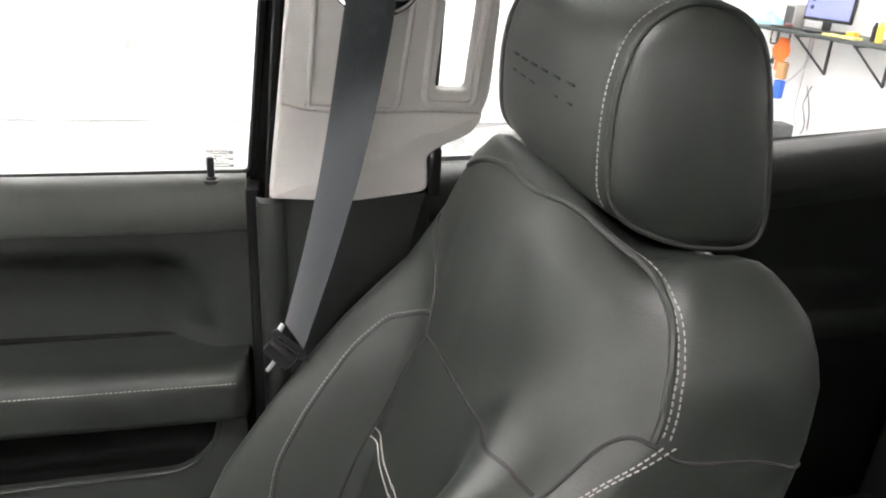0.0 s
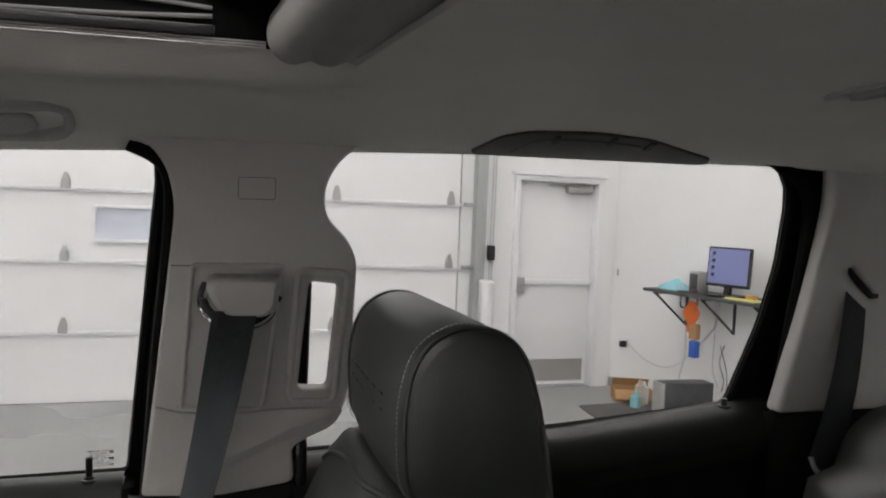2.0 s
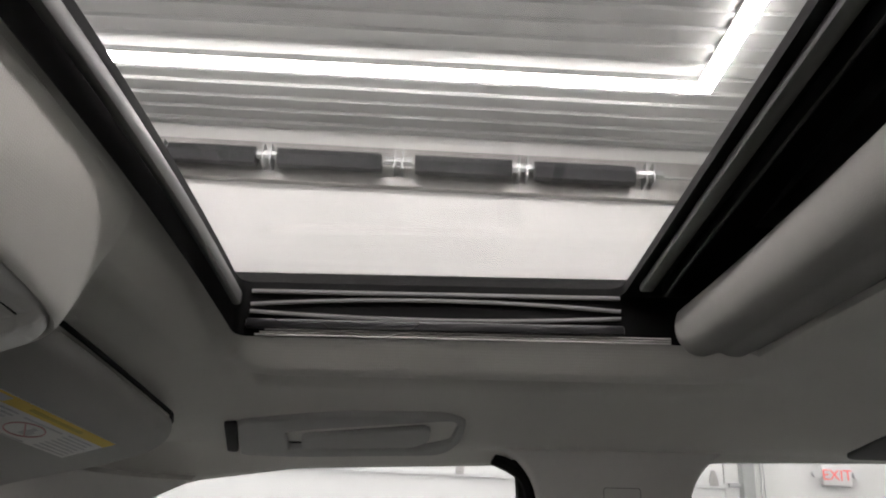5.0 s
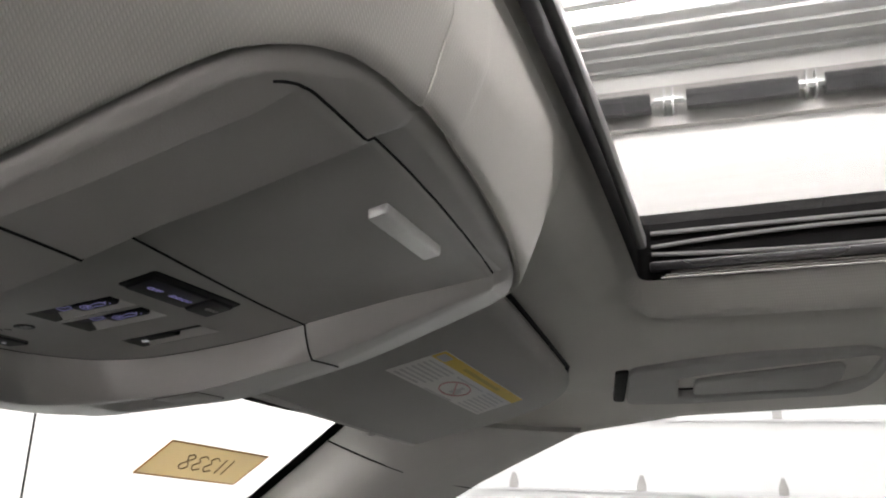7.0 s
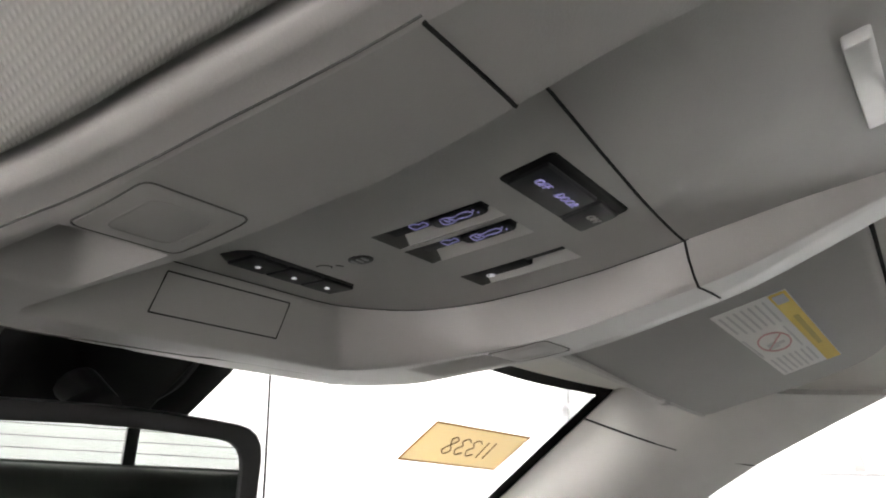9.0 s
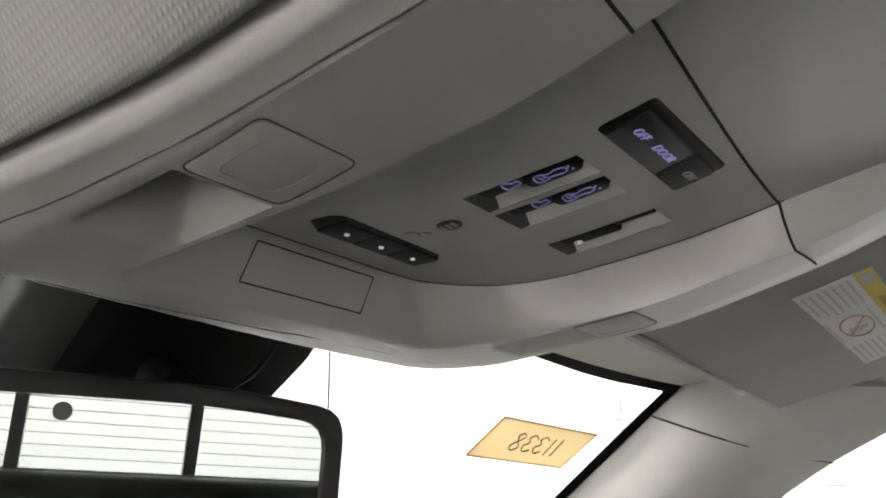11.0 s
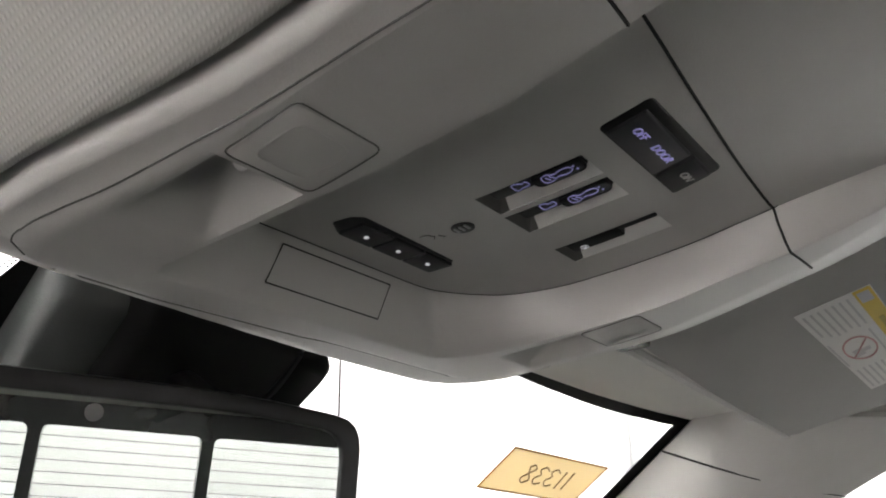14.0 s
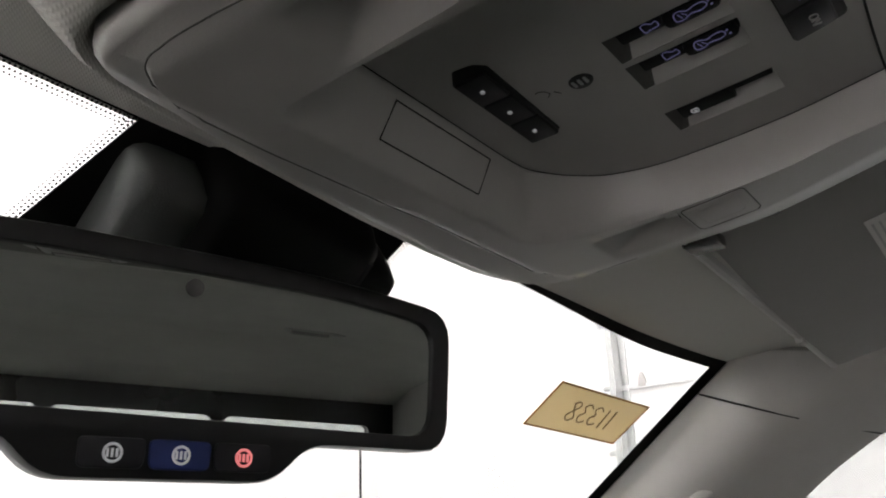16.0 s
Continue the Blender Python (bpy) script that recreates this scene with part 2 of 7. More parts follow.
def thicken(bm, vec):
    """Gives an open sheet a thickness along vec."""
    r = bmesh.ops.extrude_face_region(bm, geom=bm.faces[:])
    bmesh.ops.translate(bm, verts=[v for v in r["geom"] if isinstance(v, bmesh.types.BMVert)], vec=vec)
    return bm


def plate(outer, holes, m, depth, bevel=0.0, bend=None):
    """A flat piece with an outline and holes, in the plane of m's x and y, with a depth along its z; bend moves its points."""
    bm = bmesh.new()
    edges = []
    for loop in [outer, *holes]:
        vs = [bm.verts.new((x, y, 0)) for x, y in loop]
        edges += [bm.edges.new((vs[i], vs[(i + 1) % len(vs)])) for i in range(len(vs))]
    if holes:
        bmesh.ops.triangle_fill(bm, use_beauty=True, use_dissolve=False, edges=edges)
    else:
        bm.faces.new(bm.verts[:])
    r = bmesh.ops.extrude_face_region(bm, geom=bm.faces[:])
    top = [v for v in r["geom"] if isinstance(v, bmesh.types.BMVert)]
    bmesh.ops.translate(bm, verts=top, vec=(0, 0, depth))
    bmesh.ops.recalc_face_normals(bm, faces=bm.faces)
    if bevel:
        es = [e for e in bm.edges if len(e.link_faces) == 2 and abs(e.calc_face_angle(0)) > radians(50) and abs(e.verts[0].co.z - e.verts[1].co.z) < 1e-6]
        bmesh.ops.bevel(bm, geom=es, offset=bevel, segments=2, affect="EDGES", profile=0.5)
    for v in bm.verts:
        if bend:
            v.co = bend(v.co)
        v.co = m @ v.co
    return bm


def round_poly(pts, r, n=4):
    """Rounds the corners of an outline; r is one radius or one for each corner."""
    out = []
    k = len(pts)
    for i, p in enumerate(pts):
        p = Vector(p)
        a, b = Vector(pts[i - 1]), Vector(pts[(i + 1) % k])
        ri = r[i] if isinstance(r, (list, tuple)) else r
        da, db = (a - p), (b - p)
        t = min(ri, da.length * 0.45, db.length * 0.45)
        if t < 1e-5:
            out.append(p)
            continue
        s, e = p + da.normalized() * t, p + db.normalized() * t
        for j in range(n + 1):
            u = j / n
            out.append((1 - u) ** 2 * s + 2 * u * (1 - u) * p + u * u * e)
    return [tuple(v) for v in out]


def smooth_path(pts, n=8, closed=False):
    """A soft line through the points."""
    P = [Vector(p) for p in pts]
    out = []
    k = len(P)
    for i in range(k if closed else k - 1):
        p1, p2 = P[i], P[(i + 1) % k]
        p0 = P[i - 1] if (i or closed) else p1
        p3 = P[(i + 2) % k] if (closed or i + 2 < k) else p2
        for j in range(n):
            u = j / n
            out.append(0.5 * (2 * p1 + (p2 - p0) * u + (2 * p0 - 5 * p1 + 4 * p2 - p3) * u * u + (3 * p1 - p0 - 3 * p2 + p3) * u ** 3))
    if not closed:
        out.append(P[-1])
    return out


def tube(bm, pts, r, sides=6, closed=False, flat=1.0, up=(0, 0, 1)):
    pts = [Vector(p) for p in pts]
    k = len(pts)
    rings = []
    for i, p in enumerate(pts):
        a = pts[i - 1] if (i or closed) else p
        b = pts[(i + 1) % k] if (closed or i + 1 < k) else p
        d = (b - a).normalized()
        s = d.cross(Vector(up))
        s = s.normalized() if s.length > 1e-4 else d.orthogonal().normalized()
        t = s.cross(d)
        rings.append([bm.verts.new(p + s * (r * math.cos(2 * math.pi * j / sides)) + t * (r * flat * math.sin(2 * math.pi * j / sides))) for j in range(sides)])
    for i in range(k if closed else k - 1):
        a, b = rings[i], rings[(i + 1) % k]
        for j in range(sides):
            bm.faces.new((a[j], a[(j + 1) % sides], b[(j + 1) % sides], b[j]))
    if not closed:
        bm.faces.new(rings[0])
        bm.faces.new(rings[-1][::-1])
    return bm


def stitches(bm, pts, length=0.0042, gap=0.0022, r=0.0007):
    """Single stitches along a line."""
    length, gap, r = 0.74 * length, 0.80 * gap, 0.78 * r
    pts = [Vector(p) for p in pts]
    run, state, start = 0.0, True, pts[0]
    for a, b in zip(pts, pts[1:]):
        d = (b - a).length
        if d < 1e-7:
            continue
        done = 0.0
        while done < d:
            need = (length if state else gap) - run
            step = min(need, d - done)
            done += step
            run += step
            q = a.lerp(b, done / d)
            if run >= (length if state else gap) - 1e-9:
                if state and (q - start).length > 1e-4:
                    tube(bm, [start, q], r, 4)
                start, run, state = q, 0.0, not state
    return bm


def ribbon(path, sides_dir, width, thick):
    """A flat strap along a path: sides_dir gives the way across it at each point."""
    rows = []
    for i, p in enumerate(path):
        p = Vector(p)
        a, b = Vector(path[max(0, i - 1)]), Vector(path[min(len(path) - 1, i + 1)])
        s = Vector(sides_dir[i] if isinstance(sides_dir, list) else sides_dir).normalized()
        n = (b - a).cross(s).normalized() * thick / 2
        h = s * width / 2
        rows.append([p - h - n * 0.3, p - h * 0.96 - n, p + h * 0.96 - n, p + h - n * 0.3, p + h + n * 0.3, p + h * 0.96 + n, p - h * 0.96 + n, p - h + n * 0.3])
    return sheet(rows, closed_v=True, cap_u=True)


def lerp_list(x, table):
    for (x0, y0), (x1, y1) in zip(table, table[1:]):
        if x <= x1:
            u = max(0.0, (x - x0) / (x1 - x0))
            return y0 + (y1 - y0) * u
    return table[-1][1]


def soft(x, a, b):
    u = min(1.0, max(0.0, (x - a) / (b - a)))
    return u * u * (3 - 2 * u)


def lettering(name, text, size, m, mat, parent, mirrored=False):
    cu = bpy.data.curves.new(name, "FONT")
    cu.body, cu.size, cu.extrude = text, size, 0.0002
    cu.align_x, cu.align_y = "CENTER", "CENTER"
    tmp = bpy.data.objects.new(name, cu)
    me = bpy.data.meshes.new_from_object(tmp)
    bpy.data.objects.remove(tmp)
    if mirrored:
        me.transform(Matrix.Diagonal((-1, 1, 1, 1)))
    me.transform(m)
    ob = new(name, me)
    ob.data.materials.clear()
    ob.data.materials.append(mat)
    ob.parent = parent
    ob.matrix_parent_inverse = parent.matrix_world.inverted()
    return ob

# ---------------------------------------------------------------- cab shell
SIDE_TABLE = [(0.0, 1.893), (0.30, 1.893), (0.40, 1.889), (0.445, 1.884), (0.50, 1.878), (0.545, 1.866), (0.62, 1.853), (0.66, 1.852), (0.72, 1.862)]
FRONT_TABLE = [(-0.50, 1.838), (-0.44, 1.838), (-0.35, 1.838), (-0.25, 1.842), (-0.14, 1.870), (-0.06, 1.896), (0.02, 1.905), (0.945, 1.905), (0.960, 1.886), (0.995, 1.866), (1.05, 1.856), (1.15, 1.848), (1.25, 1.835), (1.42, 1.79)]
HOLE = (-0.062, 0.372, MID - 0.386, MID + 0.386)      # opening of the sunroof


RIM_FRONT = [(-0.378, 0.080), (-0.374, 0.100), (-0.367, 0.116), (-0.357, 0.124), (-0.342, 0.129), (-0.28, 0.129)]
RIM_LO = [(-0.377, -0.05), (-0.3745, 0.0), (-0.3705, 0.04), (-0.368, 0.065), (-0.366, 0.090), (-0.364, 0.108), (-0.361, 0.1215), (-0.357, 0.1285), (-0.352, 0.1320), (-0.345, 0.1333), (-0.31, 0.1325), (-0.28, 0.1295), (-0.259, 0.127), (-0.217, 0.122), (-0.155, 0.112), (-0.115, 0.106), (-0.104, 0.1035), (-0.096, 0.0985), (-0.089, 0.091), (-0.084, 0.081), (-0.081, 0.066), (-0.0795, 0.045)]
RIM_HI = RIM_FRONT + [(-0.196, 0.133), (-0.138, 0.140), (-0.112, 0.142), (-0.105, 0.1405), (-0.099, 0.135), (-0.0945, 0.122), (-0.089, 0.090), (-0.084, 0.045), (-0.081, 0.010), (-0.0795, -0.02)]


def rim_half(x):
    """Half width of the overhead console's rim."""
    return (lerp_list(x, RIM_LO) + lerp_list(x, RIM_HI)) / 2


def rim_mid(x):
    """The console stands a little askew at its rear end."""
    return MID + (lerp_list(x, RIM_HI) - lerp_list(x, RIM_LO)) / 2


def roof_z(x, y):
    a, b = lerp_list(abs(y - MID), SIDE_TABLE), lerp_list(x, FRONT_TABLE)
    k = 140.0
    z = -math.log(math.exp(-k * (a - 1.8)) + math.exp(-k * (b - 1.8))) / k + 1.8
    dx = max(HOLE[0] - x, x - HOLE[1], 0)
    dy = max(HOLE[2] - y, y - HOLE[3], 0)
    d = math.hypot(dx, dy)
    fade = 1 - soft(x, HOLE[1] - 0.045, HOLE[1] + 0.03)
    if d < 0.042:
        z += 0.022 * (1 - d / 0.042) ** 1.4 * fade
    z += (0.016 * math.exp(-((d - 0.066) / 0.014) ** 2) - 0.013 * math.exp(-((d - 0.024) / 0.018) ** 2)) * fade * soft(x, -0.10, -0.02)
    # raised field outboard of the crease between the console and the visor
    Y = abs(y - MID)
    z += 0.013 * soft(Y - 0.150 + (x + 0.072) * 1.5, -0.010, 0.008) * soft(-x, 0.055, 0.080) * (1 - soft(-x, 0.24, 0.34)) * (1 - soft(Y, 0.42, 0.56))
    z -= 0.010 * soft(Y, 0.22, 0.58) * soft(-x, 0.30, 0.42)
    # the front lip of the sunroof opening follows the crown of the roof
    if x < HOLE[1]:
        z += 0.026 * max(0.0, 1 - (Y / 0.386) ** 2) * (1 - soft(HOLE[0] - x, 0.0, 0.035))
    return z


LIP = [(-0.42, 1.775), (-0.385, 1.776), (-0.34, 1.777), (-0.25, 1.783), (-0.18, 1.801), (-0.10, 1.835), (-0.06, 1.850)]


def lip_z(x):
    """Height of the console's rim, eased over the table's corners."""
    return sum(lerp_list(x + 0.008 * k, LIP) * (4 - abs(k)) for k in range(-3, 4)) / 16


HUB = Vector((-0.02, 0.018, 1.732))


def rear_end(p):
    """The console's rear end widens and climbs towards the sunroof."""
    return HUB + (p - HUB) * (1 + 0.11 * soft(p.x, -0.20, -0.080))


def collar(bm):
    """The roll of cloth that comes down from the headliner to the rim of the console."""
    xs = [-0.377 + 0.2985 * (0.5 - 0.5 * math.cos(math.pi * k / 70)) for k in range(71)]
    loop = [Vector((x, rim_mid(x) + rim_half(x) + 0.0006, 0)) for x in xs] + [Vector((x, rim_mid(x) - rim_half(x) - 0.0006, 0)) for x in xs[::-1]]
    fine = []
    for k, a in enumerate(loop):
        b = loop[(k + 1) % len(loop)]
        m = max(1, int((b - a).length / 0.003))
        fine += [a.lerp(b, i / m) for i in range(m)]
    loop = fine
    n = len(loop)
    ways = []
    for k in range(n):
        d = loop[(k + 1) % n] - loop[k - 1]
        ways.append(Vector((d.y, -d.x, 0)).normalized() * -1)
    for _ in range(10):
        ways = [(ways[k - 1] + ways[k] * 2 + ways[(k + 1) % n]).normalized() for k in range(n)]
    rings = []
    for k, (p, w) in enumerate(zip(loop, ways)):
        foot = rear_end(Vector((p.x, p.y, lip_z(p.x) + 0.0045)))
        p, base = Vector((foot.x, foot.y, 0)), foot.z
        side = 0.60 + 1.2 * soft(p.x, -0.16, -0.09) if w.y < 0 else 3.2
        dip = 0.008 * max(0.0, -w.y, w.x)
        slope = w.y * w.y * side + w.x * w.x * (3.0 if w.x > 0 else 2.2)
        reach = (HOLE[0] - 0.004 - p.x) / w.x if w.x > 0.02 and abs(p.y - MID) < 0.386 else 9.0
        if w.x < -0.02:
            reach = max(0.012, (header_x(p.y) + 0.006 - p.x) / w.x)
        ring = []
        for d in (-0.003, 0.0, 0.001, 0.0025, 0.004, 0.006, 0.009, 0.0125, 0.0165, 0.021, 0.028, 0.038, 0.050, 0.065, 0.085, 0.11, 0.14):
            d = d if d <= 0 else reach * (1 - math.exp(-d / reach))
            q = p + w * d
            top = roof_z(q.x, q.y)
            cap = base - 0.0015 + slope * max(0.0, d - 0.003) ** 2 / (max(0.0, d - 0.003) + 0.004) + dip * math.exp(-max(d, 0.0) / 0.0017) + (0.006 if d < 0 else 0.0)
            z = -math.log(math.exp(-160 * (top + 0.0025 - 1.8)) + math.exp(-160 * (cap - 1.8))) / 160 + 1.8
            if reach < 1 and abs(q.y - MID) < 0.40:
                z += (top + 0.004 - z) * soft(d / reach, 0.85, 1.0) * (1 - soft(reach, 0.06, 0.14))
            ring.append(bm.verts.new((q.x, q.y, z)))
        rings.append(ring)
    for k in range(n):
        a, b = rings[k], rings[(k + 1) % n]
        for m in range(len(a) - 1):
            bm.faces.new((a[m], a[m + 1], b[m + 1], b[m]))


def header_x(y):
    return -0.468 + 0.125 * (y - MID) ** 2


def headliner():
    xs = sorted(set([round(-0.46 + 0.016 * i, 4) for i in range(120)] + [round(-0.16 + 0.0048 * i, 4) for i in range(20)] + [round(-0.40 + 0.0053 * i, 4) for i in range(10)] + [HOLE[0], HOLE[1], HOLE[0] - 0.006, HOLE[0] - 0.013, HOLE[1] + 0.006]))
    ys = sorted(set([round(MID - 0.72 + 0.012 * i, 4) for i in range(121)] + [round(MID + s * (0.388 + 0.0045 * i), 4) for i in range(22) for s in (1, -1)] + [round(MID + s * (0.10 + 0.005 * i), 4) for i in range(42) for s in (1, -1)] + [HOLE[2], HOLE[3], HOLE[2] - 0.006, HOLE[3] + 0.006, HOLE[2] - 0.013, HOLE[3] + 0.013]))
    bm = bmesh.new()
    grid = []
    for x in xs:
        row = []
        for y in ys:
            u = min(1.0, max(0.0, (-0.10 - x) / 0.36))
            xx = x + (header_x(y) + 0.46) * u
            z = roof_z(xx, y)
            if xx > 0.3:
                xx += 0.026 * max(0.0, 1 - ((y - MID) / 0.386) ** 2) * (1 - soft(xx, HOLE[1], HOLE[1] + 0.16))
            row.append(bm.verts.new((xx, y, z)))
        grid.append(row)
    for i in range(len(xs) - 1):
        for j in range(len(ys) - 1):
            cx, cy = (xs[i] + xs[i + 1]) / 2, (ys[j] + ys[j + 1]) / 2
            if HOLE[0] < cx < HOLE[1] and HOLE[2] < cy < HOLE[3]:
                continue
            bm.faces.new((grid[i][j], grid[i + 1][j], grid[i + 1][j + 1], grid[i][j + 1]))
    thicken(bm, (0, 0, 0.006))
    collar(bm)
    return tagged(part("ceiling", bm, CLOTH), "light grey knitted cloth headliner of the truck cab", "headliner", kind="structure")


headliner()


def side_y(z):
    """How far out the doors stand at a height: they lean inwards above the belt."""
    return 1.028 - max(0.0, z - 1.45) * 0.16


SIDE_M = Matrix(((1, 0, 0, 0), (0, 0, 1, 0), (0, 1, 0, 0), (0, 0, 0, 1)))   # outline (x, z) with its depth along y
FRONT_WINDOW = round_poly([(0.168, 1.452), (0.208, 1.856), (-0.02, 1.846), (-0.145, 1.838), (-0.225, 1.822), (-0.28, 1.806), (-0.36, 1.772), (-0.72, 1.54), (-0.72, 1.445)], [0.012, 0.05, 0.02, 0.02, 0.02, 0.02, 0.02, 0.02, 0.02])
REAR_WINDOW = round_poly([(0.372, 1.464), (0.374, 1.72), (0.392, 1.866), (1.060, 1.862), (1.058, 1.71), (1.042, 1.62), (1.004, 1.500), (0.734, 1.478)], [0.01, 0.02, 0.055, 0.10, 0.02, 0.02, 0.015, 0.05])


def flip(bm):
    for v in bm.verts:
        v.co.y = 2 * MID - v.co.y
    bmesh.ops.reverse_faces(bm, faces=bm.faces[:])
    return bm


def lean(co):
    return Vector((co.x, co.y, co.z + side_y(co.y)))


DOORWAY = [(-0.60, 1.36), (0.17, 1.36)] + FRONT_WINDOW[5:-5] + [(-0.72, 1.48)]    # the driver's window is down


# the door panel's bowl reaches through the shell under the glass
BOWL_HOLE = [(-0.72, 1.25), (0.140, 1.25), (0.160, 1.40)] + FRONT_WINDOW[5:]


def side_shell(name, label, mirrored):
    bm = plate([(-0.95, 0.70), (1.46, 0.70), (1.46, 1.93), (-0.12, 1.93), (-0.46, 1.82), (-0.95, 1.44)], [DOORWAY if mirrored else BOWL_HOLE, REAR_WINDOW], SIDE_M, 0.012, 0.0, lean)
    ob = tagged(part(name, flip(bm) if mirrored else bm, RUBBER, flat_angle=25), label, "cab side", kind="structure")
    for nm, hole in (("front_pane", FRONT_WINDOW), ("rear_pane", REAR_WINDOW)):
        if mirrored and nm == "front_pane":
            continue
        bm = plate([(x + (x - 0.3) * 0.01, z + (z - 1.65) * 0.02) for x, z in hole], [], SIDE_M, 0.004, 0.0, lambda c: lean(c) + Vector((0, 0, 0.006)))
        p = part(nm, flip(bm) if mirrored else bm, SIDE_GLASS, ob, "clear side window glass", smooth=False)
        p.visible_shadow = False
    return ob


side_passenger = side_shell("wall_passenger_side", "black sealed door frames round clear side windows", False)
side_shell("wall_driver_side", "plain dark cab side with the front window down", True)


def seal(outline, r):
    bm = bmesh.new()
    tube(bm, [Vector((x, side_y(z) - 0.002, z)) for x, z in outline], r, 6, True, up=(0, 1, 0))
    return bm


part("front_seal", seal(FRONT_WINDOW, 0.006), RUBBER, side_passenger)
part("rear_seal", seal(REAR_WINDOW, 0.006), RUBBER, side_passenger)
# inner lip of the door frame beside the pillar, and the opening's rubber
bm = bmesh.new()
tube(bm, smooth_path([(0.186, 0.985, 1.40), (0.200, 0.972, 1.60), (0.214, 0.962, 1.76), (0.208, 0.955, 1.822), (0.17, 0.95, 1.846)], 6), 0.0075, 8, up=(1, 0, 0))
part("door_rubber", bm, RUBBER, side_passenger)
bm = bmesh.new()
tube(bm, smooth_path([(1.052, 0.972, 1.47), (1.066, 0.968, 1.60), (1.082, 0.96, 1.74), (1.078, 0.955, 1.815), (1.03, 0.95, 1.852)], 6), 0.010, 8, up=(1, 0, 0))
part("door_rubber", bm, RUBBER, side_passenger)

# floor, front bulkhead and rear wall of the cab
tagged(part("floor", boxes(((-0.95, MID - 0.83, 0.66), (1.46, MID + 0.83, 0.72))), DARKTRIM), "dark carpeted cab floor", "floor", kind="structure")
bm = sheet([[Vector((x, y, z)) for y in (MID - 0.80, MID - 0.4, MID, MID + 0.4, MID + 0.80)] for x, z in ((-0.72, 0.72), (-0.66, 0.95), (-0.62, 1.18), (-0.66, 1.26), (-0.95, 1.34), (-1.02, 1.36))])
tagged(part("wall_front", thicken(bm, (-0.03, 0, 0)), DARKTRIM), "plain dark dashboard under the windscreen", "dashboard", kind="structure")
REAR_M = Matrix(((0, 0, 1, 1.40), (1, 0, 0, 0), (0, 1, 0, 0), (0, 0, 0, 1)))
panes = [(MID - 0.60, MID - 0.215), (MID - 0.185, MID + 0.185), (MID + 0.215, MID + 0.60)]
holes = [round_poly([(a, 1.41), (b, 1.41), (b, 1.735), (a, 1.735)], 0.02) for a, b in panes]
rear = tagged(part("wall_rear", plate([(MID - 0.83, 0.70), (MID + 0.83, 0.70), (MID + 0.80, 1.80), (MID - 0.80, 1.80)], holes, REAR_M, 0.04), BLACK, smooth=False), "dark rear cab wall with a three-pane sliding window", "cab wall", kind="structure")
for a, b in panes:
    g = part("pane", boxes(((1.418, a - 0.01, 1.40), (1.422, b + 0.01, 1.745))), SIDE_GLASS, rear, "clear rear window pane with heating wires")
    g.visible_shadow = False
    for i in range(11):
        z = 1.43 + 0.028 * i
        part("heating_wire", boxes(((1.4155, a, z), (1.4170, b, z + 0.0016))), GROOVE, g)

# outer roof skin round the sunroof
R = HOLE
roof = tagged(part("roof", plate([(-0.50, MID - 0.76), (1.46, MID - 0.76), (1.46, MID + 0.76), (-0.50, MID + 0.76)],
                                 [[(R[0] - 0.05, R[2] - 0.05), (R[0] - 0.05, R[3] + 0.05), (R[1] - 0.04, R[3] + 0.05), (R[1] - 0.04, R[2] - 0.05)]],
                                 Matrix.Translation((0, 0, 1.958)), 0.02), BLACK, smooth=False), "plain dark roof skin of the truck", "roof", kind="structure")

# ---------------------------------------------------------------- sunroof
GLASS_EDGE = (-0.062, 0.262, MID - 0.386, MID + 0.386)


def crown(bm, rise=0.026, bow=0.018):
    """Bends a piece of the roof up towards the centre line, and its rear edge backwards."""
    for v in bm.verts:
        c = max(0.0, 1 - ((v.co.y - MID) / 0.386) ** 2)
        v.co.x += bow * c * soft(v.co.x, 0.12, 0.25)
        v.co.z += rise * c
    return bm


def dense(outline, step=0.04):
    out = []
    for k, p in enumerate(outline):
        q = outline[(k + 1) % len(outline)]
        n = max(1, int(math.hypot(q[0] - p[0], q[1] - p[1]) / step))
        out += [(p[0] + (q[0] - p[0]) * i / n, p[1] + (q[1] - p[1]) * i / n) for i in range(n)]
    return out


def cross_rail(x0, x1, z0, z1, y0, y1):
    prof = round_poly([(x0, z0), (x1, z0), (x1, z1), (x0, z1)], 0.0025, 2)
    return crown(sheet([[Vector((x, y0 + (y1 - y0) * i / 24, z)) for x, z in prof] for i in range(25)], closed_v=True, cap_u=True))


